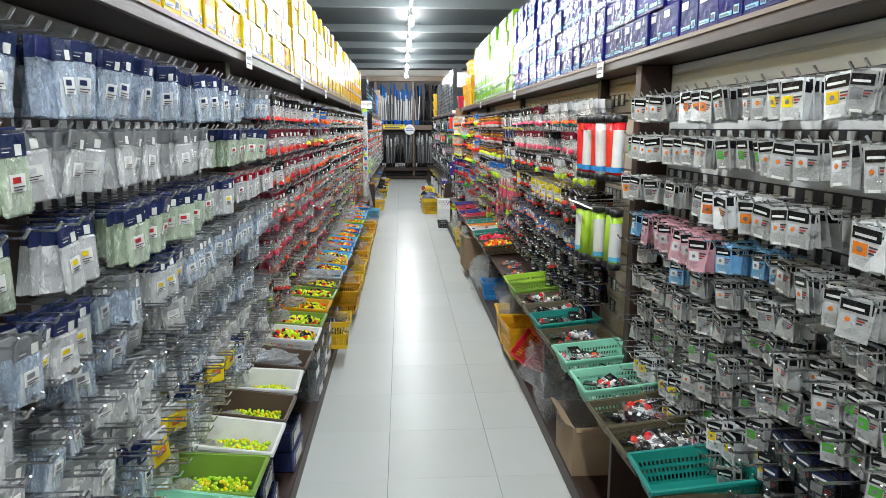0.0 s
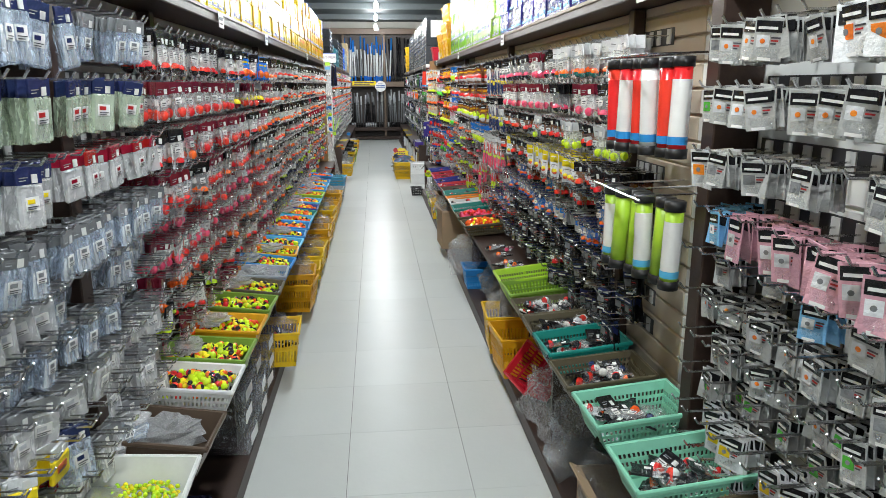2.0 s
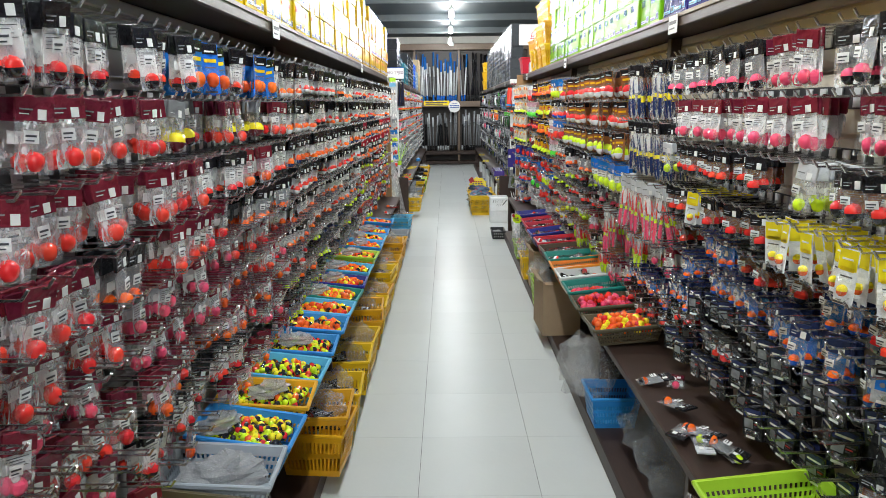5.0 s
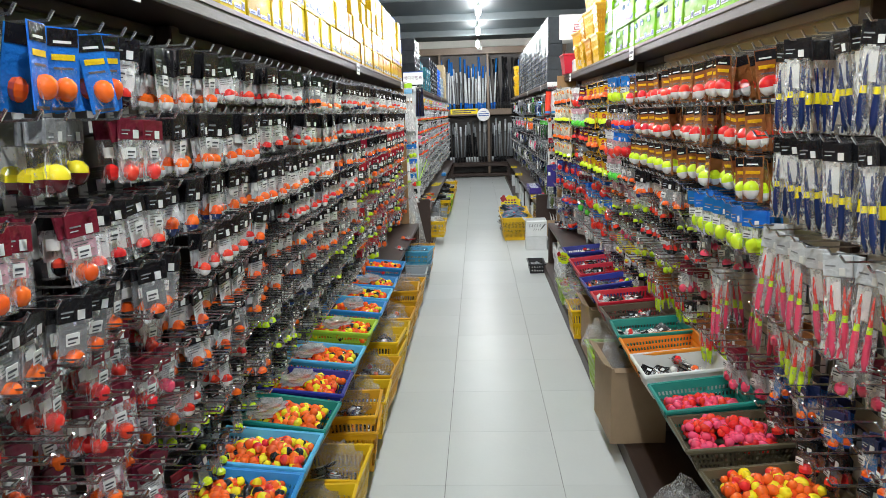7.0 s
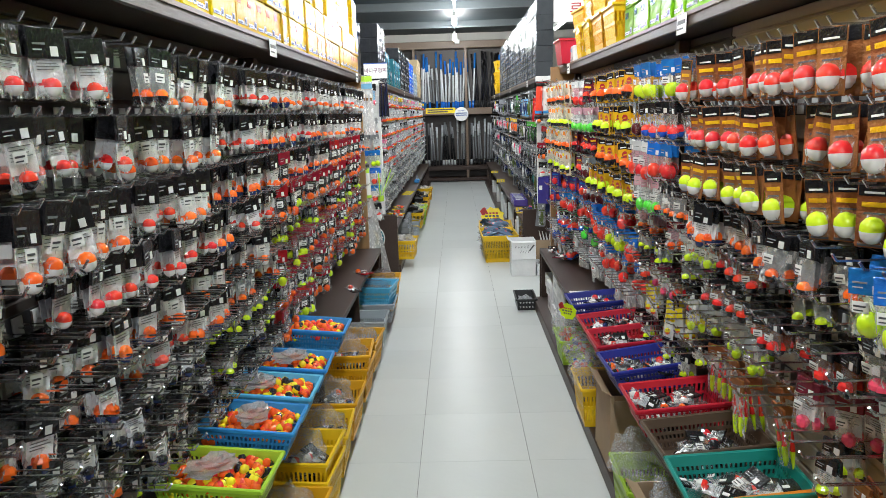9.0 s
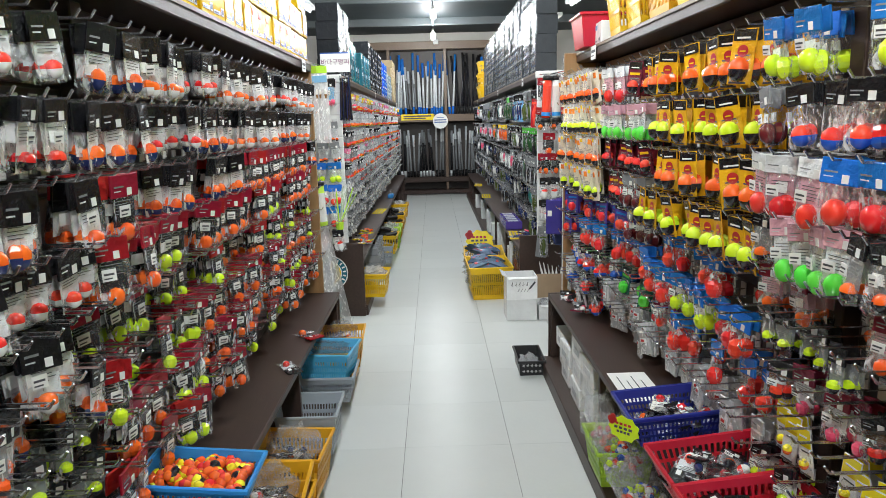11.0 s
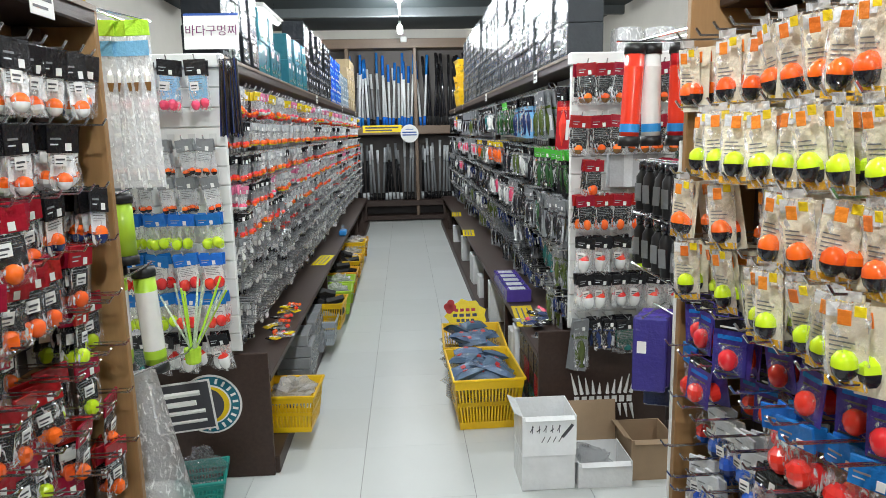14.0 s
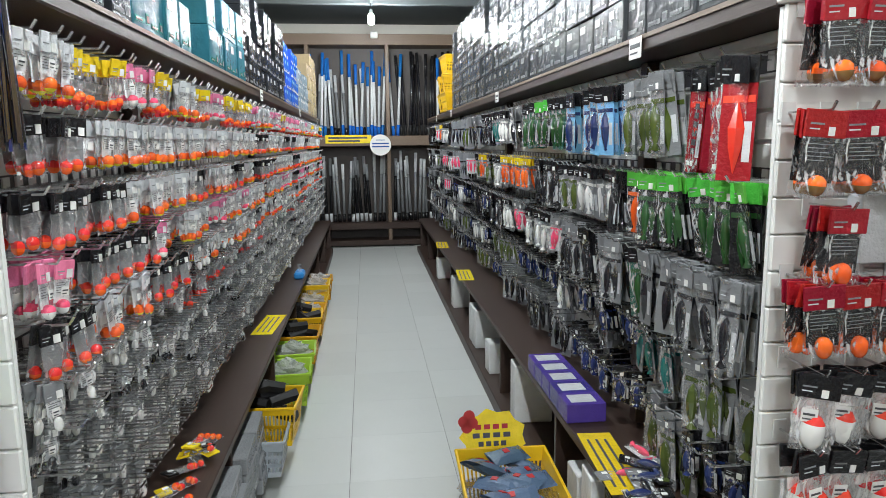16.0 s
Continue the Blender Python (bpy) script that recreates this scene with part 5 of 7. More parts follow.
# ---------------------------------------------------------------- baskets
def basket_parts(w, d, h, color, holes=True, taper=0.82):
    """A slatted plastic basket, centred, base at z = 0: body and rim."""
    a, rim = Mesh(), Mesh()
    bw, bd = w * taper / 2, d * taper / 2
    a.soft_box((-bw, -bd, 0), (bw, bd, 0.006), color, 0.002)

    def at(u, t, face):
        kx, ky = bw + (w / 2 - bw) * t, bd + (d / 2 - bd) * t
        return {0: (u * kx, -ky), 1: (u * kx, ky), 2: (-kx, u * ky), 3: (kx, u * ky)}[face]

    for face in range(4):
        span = w if face < 2 else d
        slots = color in ("p_yellow", "p_gold", "p_red", "p_moss")
        n = max(4, int(span / (0.016 if slots else 0.0125)))
        cuts = (((0.0, 0.14), (0.46, 0.54), (0.80, 1.0)) if slots else ((0.0, 0.14), (0.29, 0.38), (0.51, 0.60), (0.73, 1.0))) if holes else ((0.0, 1.0),)
        for t0, t1 in cuts:
            p = [(*at(-1, t0, face), t0 * h), (*at(1, t0, face), t0 * h), (*at(1, t1, face), t1 * h), (*at(-1, t1, face), t1 * h)]
            nx, ny = {0: (0, 1), 1: (0, -1), 2: (1, 0), 3: (-1, 0)}[face]
            q = [(x + nx * 0.003, y + ny * 0.003, z) for x, y, z in p]
            a.face_set(p + q, [(0, 1, 2, 3), (7, 6, 5, 4), (3, 2, 6, 7), (1, 0, 4, 5)], color)
        if holes:
            for k in range(n + 1):
                u0, u1 = -1 + 2 * (k - 0.22) / n, -1 + 2 * (k + 0.22) / n
                u0, u1 = max(-1, u0), min(1, u1)
                p = [(*at(u0, 0.14, face), 0.14 * h), (*at(u1, 0.14, face), 0.14 * h), (*at(u1, 0.8, face), 0.8 * h), (*at(u0, 0.8, face), 0.8 * h)]
                nx, ny = {0: (0, 1), 1: (0, -1), 2: (1, 0), 3: (-1, 0)}[face]
                q = [(x + nx * 0.0028, y + ny * 0.0028, z) for x, y, z in p]
                a.face_set(p + q, [(0, 1, 2, 3), (7, 6, 5, 4), (0, 3, 7, 4), (1, 5, 6, 2)], color)
    e = 0.007
    for x0, y0, x1, y1 in ((-w / 2 - e, -d / 2 - e, w / 2 + e, -d / 2 + 0.001), (-w / 2 - e, d / 2 - 0.001, w / 2 + e, d / 2 + e), (-w / 2 - e, -d / 2 + 0.0015, -w / 2 + 0.001, d / 2 - 0.0015), (w / 2 - 0.001, -d / 2 + 0.0015, w / 2 + e, d / 2 - 0.0015)):
        rim.soft_box((x0, y0, h - 0.012), (x1, y1, h + 0.002), color, 0.003)
    return a.data("basket_body"), rim.data("rim")


BASKETS = {}
WORDS = {"p_yellow": "yellow", "p_gold": "golden yellow", "p_blue": "bright blue", "p_navy": "navy blue", "p_red": "red", "p_mint": "mint green", "p_teal": "dark teal", "p_olive": "olive brown", "p_white": "white",
         "p_lime": "lime green", "p_moss": "moss green", "p_grey": "grey", "p_brown": "brown", "p_black": "black", "p_sky": "light blue", "p_orange": "orange"}


def basket(x, y, z, w, d, h, color, fill_text, holes=True, rz=0.0, tilt=0.0):
    key = (w, d, h, color, holes)
    if key not in BASKETS:
        BASKETS[key] = basket_parts(w, d, h, color, holes)
    ob = base("plastic_basket", pose(x, y, z, 0, tilt, rz), WORDS[color] + " plastic basket " + fill_text, "basket", "baskets in the aisle")
    part("basket_body", BASKETS[key][0], ob)
    part("rim", BASKETS[key][1], ob)
    return ob


def heap(x, y, z, w, d, depth, colors, count, r, text, rz=0.0, flat=0.8):
    """Loose small floats heaped in a basket: more of them than anyone would count."""
    me = Mesh()
    for k in range(count):
        u, v = rng.uniform(-0.46, 0.46), rng.uniform(-0.46, 0.46)
        top = depth * (1 - 1.4 * (u * u + v * v)) * rng.uniform(0.55, 1.0)
        c = rng.choice(colors)
        c2 = c if isinstance(c, str) else c[1]
        c1 = c if isinstance(c, str) else c[0]
        e = Mesh()
        e.egg((0, 0, 0), r * rng.uniform(0.85, 1.15), 2.3 * r, c2, c1, 6)
        me.add(e, pose(u * w, v * d, top, rng.uniform(0, 180), rng.uniform(0, 180), rng.uniform(0, 360)))
    ob = thing("loose_floats", me.smooth("loose_floats"), pose(x, y, z, 0, 0, rz), text, "floats", kind="stuff")
    return ob


def crumpled(w, d, h, film, seed, n=14):
    """A crumpled clear plastic bag."""
    me = Mesh()
    v = []
    for j in range(n + 1):
        th = math.pi * j / n
        for i in range(n):
            ph = 2 * math.pi * i / n
            p = Vector((math.sin(th) * math.cos(ph), math.sin(th) * math.sin(ph), math.cos(th)))
            k = 1 + 0.55 * noise.noise(p * 2.3 + Vector((seed * 3.1, 0, 0))) + 0.28 * noise.noise(p * 6.1 + Vector((0, seed * 1.7, 0)))
            v.append((p.x * w / 2 * k, p.y * d / 2 * k, max(-h * 0.5, p.z * h / 2 * k) + h * 0.5))
    f = [(j * n + i, (j + 1) * n + i, (j + 1) * n + (i + 1) % n, j * n + (i + 1) % n) for j in range(n) for i in range(n)]
    me.face_set(v, f, film)
    return me


CRUMPLES = [crumpled(1, 1, 1, f, k).data("plastic_bag") for k, f in enumerate(("bagfilm", "bagfilm", "clear_white", "clear_smoke"))]


def plastic_bag(x, y, z, w, d, h, which=0, rz=0.0, text="crumpled clear plastic bag of small goods"):
    m = pose(x, y, z, 0, 0, rz) @ Matrix.Diagonal((w, d, h, 1))
    return thing("plastic_bag", CRUMPLES[which], m, text, "bag", "plastic bags")


def pack_heap(x, y, z, w, d, kinds, count, text, rise=0.004):
    """A jumble of small packs filling a tray, too many to pick apart."""
    me = Mesh()
    for k in range(count):
        K = KINDS[rng.choice(kinds)]
        m = pose(rng.uniform(-w, w) / 2, rng.uniform(-d, d) / 2, 0.012 + k * rise, 0, 0, rng.uniform(0, 360)) @ pose(0, 0, 0, -90 + rng.uniform(-28, 28), rng.uniform(-20, 20), 0) @ Matrix.Translation((0, 0, K["h"] / 2))
        me.add(K["full"], m)
    thing("small_packs", me, pose(x, y, z), text, "packs", kind="stuff")


def pack_pile(x, y, z, w, d, kinds, count, text, rise=0.008):
    """Flat packs lying loosely on one another."""
    for k in range(count):
        K = KINDS[rng.choice(kinds)]
        m = pose(x + rng.uniform(-w, w) / 2, y + rng.uniform(-d, d) / 2, z + 0.014 + k * rise, -90 + rng.uniform(-12, 12), rng.uniform(-6, 6), 0)
        m = Matrix.Translation(m.translation) @ pose(0, 0, 0, 0, 0, rng.uniform(0, 360)) @ pose(0, 0, 0, -90 + rng.uniform(-12, 12), 0, 0) @ Matrix.Translation((0, 0, K["h"] / 2))
        hang(K, m, text)


# ---------------------------------------------------------------- baskets on the benches
BZ, PZ = BENCH_Z + 0.001, 0.076
MIX = [("f_lime", "f_lime"), ("f_yellow", "f_black"), ("f_red", "f_black"), ("f_lime", "f_black"), ("f_orange", "f_yellow")]
SEEDS = ["f_lime", "f_yellow", "h_lime"]
ORANGE = [("f_orange", "f_orange"), ("f_orange", "f_yellow"), ("f_red", "f_orange"), ("f_orange", "f_orange"), ("f_yellow", "f_black")]
L_TRAYS = [(0.36, "p_moss", 0, SEEDS), (0.58, "p_white", 0, SEEDS), (0.80, "p_mint", 1, SEEDS), (1.00, "p_moss", 0, SEEDS), (1.23, "p_white", 0, SEEDS), (1.45, "p_brown", 0, SEEDS), (1.67, "p_white", 0, SEEDS), (1.92, "p_brown", 0, None),
           (2.23, "p_white", 1, MIX), (2.46, "p_moss", 0, MIX), (2.72, "p_gold", 0, MIX), (2.98, "p_moss", 0, MIX), (3.22, "p_olive", 1, MIX), (3.45, "p_grey", 1, None), (3.66, "p_blue", 1, MIX),
           (3.88, "p_gold", 1, MIX), (4.10, "p_sky", 1, MIX), (4.33, "p_blue", 1, MIX), (4.58, "p_blue", 1, ORANGE), (4.80, "p_sky", 1, ORANGE), (5.03, "p_teal", 1, ORANGE), (5.27, "p_navy", 1, ORANGE), (5.54, "p_sky", 1, ORANGE),
           (5.88, "p_lime", 1, ORANGE), (6.18, "p_blue", 1, ORANGE), (6.42, "p_sky", 1, ORANGE), (6.66, "p_blue", 1, ORANGE), (7.08, "p_blue", 1, ORANGE)]
for y, col, holes, load in L_TRAYS:
    text = "holding loose small floats on the bench" if load else "with clear plastic sleeves on the bench"
    tilt = rng.uniform(4, 8)
    rz = rng.uniform(-3, 3)
    basket(-0.45, y - 0.10, BZ + 0.014, 0.27, 0.19, 0.095, col, text, bool(holes), rz, tilt)
    if load is SEEDS:
        heap(-0.44, y - 0.10, BZ + 0.03, 0.21, 0.155, 0.035, load, 260, 0.0052, "heap of tiny lime and yellow beads in a tray", rz)
        if rng.random() < 0.6:
            plastic_bag(-0.51, y - 0.10, BZ + 0.035, 0.10, 0.12, 0.035, 2, rng.uniform(0, 90), "folded milky plastic bag in a tray")
    elif load:
        heap(-0.45, y - 0.10, BZ + 0.045, 0.25, 0.172, 0.065, load, 230 if load is MIX else 170, 0.0105 if load is MIX else 0.0135, "heap of bright small floats in a basket", rz)
        if rng.random() < 0.5:
            plastic_bag(-0.47 + rng.uniform(-0.05, 0.05), y - 0.12, BZ + 0.105, 0.12, 0.09, 0.04, 2, rng.uniform(0, 90), "milky plastic bag lying on loose floats")
    else:
        plastic_bag(-0.45, y - 0.10, BZ + 0.03, 0.20, 0.14, 0.09, 2, 20, "milky plastic sleeves in a tray")

R_TRAYS = [(0.55, "p_olive"), (0.77, "p_olive"), (0.96, "p_teal"), (1.18, "p_olive"), (1.38, "p_olive"), (1.62, "p_mint"), (1.92, "p_mint"), (2.20, "p_olive"), (2.42, "p_teal"), (2.64, "p_olive"), (2.86, "p_olive"), (3.08, "p_moss"), (3.28, "p_lime"),
           (4.62, "p_olive"), (4.92, "p_olive"), (5.13, "p_teal"), (5.40, "p_white"), (5.60, "p_orange"), (5.80, "p_teal"), (6.02, "p_brown"), (6.28, "p_red"), (6.60, "p_navy"), (6.85, "p_red"), (7.06, "p_red"), (7.40, "p_navy")]
for k, (y, col) in enumerate(R_TRAYS):
    empty = col in ("p_lime", "p_moss", "p_orange") or abs(y - 0.96) < 0.01
    hh = 0.075 if col == "p_olive" else 0.095
    basket(0.84, y - 0.10, BZ + 0.014, 0.28, 0.20, hh, col, "standing empty on the bench" if empty else "holding small bagged goods on the bench", col != "p_white", rng.uniform(-3, 3), -rng.uniform(4, 7))
    if empty:
        continue
    if 4.5 < y < 5.0:
        heap(0.83, y - 0.10, BZ + 0.03, 0.23, 0.17, 0.08, [("f_orange", "f_orange"), ("f_yellow", "f_yellow"), ("f_red", "f_orange")] if y < 4.7 else ["f_pink", "f_red"], 150, 0.013, "heap of bright foam floats in a tray")
    elif 5.0 < y < 5.2:
        heap(0.83, y - 0.10, BZ + 0.03, 0.22, 0.15, 0.05, ["f_pink", "f_red"], 90, 0.013, "heap of pink foam floats in a tray")
    else:
        pack_heap(0.83, y - 0.10, BZ + 0.022, 0.17, 0.11, ["b_orblack", "b_redblack", "b_blkblk", "b_blkpale", "p_dark"], 13, "jumble of small bagged floats in a tray")
        plastic_bag(0.86, y - 0.10, BZ + 0.025, 0.16, 0.12, 0.055, 3 if k % 2 else 0, k * 37, "crumpled clear bag of small parts in a tray")

pack_heap(-0.52, 1.78, BZ, 0.10, 0.16, ["s_white", "s_smoke"], 14, "milky clear pouches heaped on the bench", 0.009)
# paper notice and yellow star tag by the navy basket
s = Mesh()
s.soft_box((-0.07, -0.14, 0), (0.07, 0.14, 0.002), "paper", 0.0005)
for k in range(4):
    s.box((-0.045 + 0.026 * k, -0.11, 0.0022), (-0.041 + 0.026 * k, 0.10 - 0.04 * (k % 2), 0.0028), "ink")
thing("paper_notice", s, pose(0.845, 7.66, BZ), "white printed paper notice lying on the bench", "notice")


def star_tag(w, body, center, label, m):
    s = Mesh()
    n = 18
    v = [(math.cos(2 * math.pi * k / n) * w * (0.5 if k % 2 else 0.43), d, math.sin(2 * math.pi * k / n) * w * (0.40 if k % 2 else 0.34)) for d in (-0.001, 0.001) for k in range(n)]
    s.face_set(v, [tuple(range(n)), tuple(reversed(range(n, 2 * n)))] + [(k, n + k, n + (k + 1) % n, (k + 1) % n) for k in range(n)], body)
    ob = thing("price_card", s, m, label, "price card")
    t = Mesh()
    for k, (ww, z) in enumerate(((0.26, 0.10), (0.30, -0.02), (0.22, -0.14))):
        for j in range(4):
            t.box((-ww * w + j * ww * w * 0.5, -0.0022, z * w), (-ww * w + j * ww * w * 0.5 + ww * w * 0.34, -0.0012, z * w + 0.07 * w), "ink" if k else center)
    part("lettering", t, ob)
    if center == "ink_red":
        c = Mesh()
        for dx, dz in ((-0.42, 0.22), (-0.34, 0.30), (-0.30, 0.20), (-0.38, 0.14)):
            c.tube((dx * w, -0.0035, dz * w), (dx * w, -0.0012, dz * w), 0.085 * w, "ink_red", 12)
        part("red_corner", c, ob)
    return ob


star_tag(0.10, "f_lime", "ink_red", "lime star-shaped price card with a red corner", pose(0.672, 7.20, 0.50, 0, 0, -45))

# loose packs on the bare benches
pack_pile(-0.44, 8.15, BZ - 0.008, 0.02, 0.5, ["r_orange", "b_blkpale"], 2, "packs lying on the bench", 0.0)
pack_pile(0.86, 8.75, BZ - 0.008, 0.12, 0.35, ["p_pink", "b_blkpale", "b_orblack", "c_redpk"], 6, "packs lying on the bench", 0.004)
pack_pile(0.86, 3.85, BZ - 0.008, 0.12, 0.7, ["p_pink", "b_orblack", "p_lime"], 8, "packs lying on the bench", 0.004)
pack_pile(-0.42, 10.75, BZ - 0.008, 0.08, 0.9, ["n_yel", "n_orange", "n_red"], 14, "packs lying on the bench", 0.003)
pack_pile(0.86, 10.75, BZ - 0.008, 0.12, 0.5, ["l_pink", "l_dk", "l_grey"], 8, "packs lying on the bench", 0.004)

# ---------------------------------------------------------------- under the benches, left
for y, w, col, z, dbl in ((3.40, 0.20, "p_yellow", 0.10, 0), (4.28, 0.2, "p_gold", PZ, 1), (4.62, 0.2, "p_yellow", PZ, 0), (4.98, 0.2, "p_yellow", PZ, 0), (5.25, 0.2, "p_yellow", PZ, 0), (5.58, 0.2, "p_gold", PZ, 1), (5.85, 0.2, "p_yellow", PZ, 0),
                          (6.15, 0.2, "p_gold", PZ, 0), (6.42, 0.2, "p_yellow", PZ, 1), (6.72, 0.2, "p_yellow", PZ, 0), (7.02, 0.2, "p_gold", PZ, 0), (7.40, 0.2, "p_gold", PZ, 1), (7.78, 0.2, "p_gold", PZ, 0), (8.12, 0.2, "p_grey", PZ, 0), (8.85, 0.2, "p_gold", PZ, 0), (9.10, 0.2, "p_gold", PZ, 0)):
    basket(-0.375, y - 0.1, z, 0.24, w + 0.04, 0.175, col, "on the shelf plinth below the bench", True, rng.uniform(-5, 5))
    if dbl:
        basket(-0.375, y - 0.09, z + 0.06, 0.24, w + 0.04, 0.175, col, "nested in another basket below the bench", True, rng.uniform(-6, 6))
    if col != "p_grey":
        plastic_bag(-0.375, y - 0.1, z + (0.09 if not dbl else 0.15), 0.19, 0.17, 0.14, rng.choice((0, 0, 1, 3)), rng.uniform(0, 180), "crumpled clear plastic bag of dark goods in a basket")
        pack_heap(-0.375, y - 0.1, z + (0.06 if not dbl else 0.12), 0.10, 0.08, ["b_blkblk", "b_blkpale", "b_orblack", "k_black"], 10, "jumble of dark bagged goods in a basket", 0.008)
basket(-0.375, 8.55, PZ + 0.10, 0.25, 0.24, 0.14, "p_sky", "of black cables nested on a grey basket", True, -8)
basket(-0.375, 8.54, PZ, 0.25, 0.24, 0.13, "p_grey", "under a light blue one", True, 0)
plastic_bag(-0.375, 8.55, PZ + 0.17, 0.18, 0.16, 0.09, 3, 40, "dark coiled cords in a clear bag")
# milky storage boxes and card packs below the first trays
for y, n in ((1.02, 3), (1.28, 3), (1.85, 2), (2.55, 3), (2.80, 3), (3.05, 3)):
    for j in range(n):
        a = Mesh()
        a.soft_box((-0.10, -0.10, 0), (0.10, 0.10, 0.085), "clear_smoke" if y > 2 else "h_navy", 0.006)
        a.box((0.101, -0.06, 0.02), (0.1018, 0.05, 0.06), "paper")
        thing("storage_box", a, pose(-0.47 + rng.uniform(0, 0.02), y, PZ + j * 0.087, 0, 0, rng.uniform(-4, 4)), "smoky clear plastic storage box below the bench" if y > 2 else "dark blue packet stack below the bench", "box", "boxes below the bench")
# ---------------------------------------------------------------- under the benches, right


def open_carton(x, y, z, w, d, h, label, material="cardboard", rz=0.0):
    ob = base("open_carton", pose(x, y, z, 0, 0, rz), label, "box")
    a = Mesh()
    t = 0.004
    a.box((-w / 2, -d / 2, 0), (w / 2, d / 2, t), material)
    for x0, y0, x1, y1 in ((-w / 2, -d / 2, w / 2, -d / 2 + t), (-w / 2, d / 2 - t, w / 2, d / 2), (-w / 2, -d / 2 + t, -w / 2 + t, d / 2 - t), (w / 2 - t, -d / 2 + t, w / 2, d / 2 - t)):
        a.box((x0, y0, t), (x1, y1, h), material)
    part("carton_body", a, ob)
    for k, (px, py, lx, ly, rx, ry) in enumerate(((-w / 2, 0, 0.035, d / 2 - 0.01, 0, 30), (0, -d / 2, w / 2 - 0.01, 0.02, 40, 0))):
        f = Mesh()
        f.box((-lx if px else -lx, -ly, -0.002), (0 if px else lx, ly if px else 0, 0.002), material)
        part("flap", f, ob, pose(px, py, h, rx if py else 0, ry if px else 0, 0))
    return ob


open_carton(0.82, 1.80, PZ, 0.20, 0.28, 0.20, "worn brown cardboard box below the bench")
plastic_bag(0.80, 1.82, PZ + 0.12, 0.17, 0.24, 0.14, 3, 20, "black goods in a clear bag in a cardboard box")
plastic_bag(0.80, 2.20, PZ, 0.20, 0.26, 0.26, 3, 0, "dark goods in a clear plastic bag below the bench")
plastic_bag(0.79, 2.48, PZ, 0.18, 0.24, 0.28, 0, 50, "tall clear plastic bag below the bench")
basket(0.84, 2.78, PZ + 0.09, 0.17, 0.22, 0.13, "p_red", "tipped on its side below the bench", True, 10, -52)
basket(0.78, 3.12, PZ, 0.22, 0.26, 0.20, "p_gold", "standing below the bench", True, 4)
basket(0.78, 3.42, PZ, 0.22, 0.26, 0.20, "p_yellow", "filled with a plastic bag below the bench", True, -3)
plastic_bag(0.78, 3.42, PZ + 0.14, 0.20, 0.22, 0.14, 0, 0, "crumpled clear plastic bag in a yellow basket")
for y in (3.75, 3.95, 4.15):
    plastic_bag(0.86, y, PZ, 0.20, 0.20, 0.26, 3, y * 50, "stack of dark goods in clear film below the bench")
basket(0.80, 4.52, PZ, 0.2, 0.2, 0.14, "p_blue", "below the bench", True, 0)
plastic_bag(0.74, 4.62, PZ + 0.08, 0.20, 0.24, 0.24, 0, 30, "crumpled clear plastic bag at the bench's edge")
plastic_bag(0.74, 4.82, PZ, 0.20, 0.24, 0.26, 1, 80, "crumpled clear plastic bag at the bench's edge")
open_carton(0.765, 5.76, 0.076, 0.22, 0.32, 0.32, "tall brown cardboard box before the bench", rz=2)
plastic_bag(0.76, 5.76, 0.32, 0.20, 0.28, 0.15, 0, 10, "crumpled clear bag in a cardboard box")
basket(0.78, 6.18, PZ, 0.22, 0.24, 0.20, "p_lime", "with a bag below the bench", True, 0)
plastic_bag(0.75, 6.16, PZ + 0.17, 0.22, 0.24, 0.16, 1, 0, "blue and white plastic bag in a basket")
open_carton(0.80, 6.66, PZ, 0.16, 0.26, 0.30, "tall brown cardboard box below the bench")
basket(0.78, 7.00, PZ, 0.20, 0.24, 0.18, "p_yellow", "with bags below the bench", True, 0)
plastic_bag(0.77, 7.02, PZ + 0.12, 0.20, 0.24, 0.15, 0, 0, "crumpled clear bag in a yellow basket")
for y in (7.35, 7.62, 7.80):
    plastic_bag(0.79, y, PZ + 0.05, 0.20, 0.24, 0.22, 0, y * 70, "clear bag of colourful small floats below the bench")
    heap(0.79, y, PZ + 0.05, 0.14, 0.16, 0.10, [("f_orange", "f_red"), ("f_red", "f_white"), ("f_lime", "f_lime"), ("f_blue", "f_sky" if "f_sky" in MATS else "f_white")], 40, 0.013, "colourful small floats in a clear bag")
basket(0.80, 7.72, PZ, 0.2, 0.24, 0.14, "p_lime", "of bagged floats below the bench", True, 0)
for y, n in ((8.12, 3), (8.36, 3), (8.62, 2), (8.82, 2)):
    for j in range(n):
        a = Mesh()
        a.soft_box((-0.09, -0.10, 0), (0.09, 0.10, 0.098), "b_white", 0.004)
        a.box((-0.0915, -0.05, 0.03), (-0.0905, 0.05, 0.06), "h_silver")
        thing("white_carton", a, pose(0.88 + rng.uniform(-0.02, 0.02), y, PZ + j * 0.1, 0, 0, rng.uniform(-3, 3)), "plain white carton below the bench", "box", "white cartons below the bench")
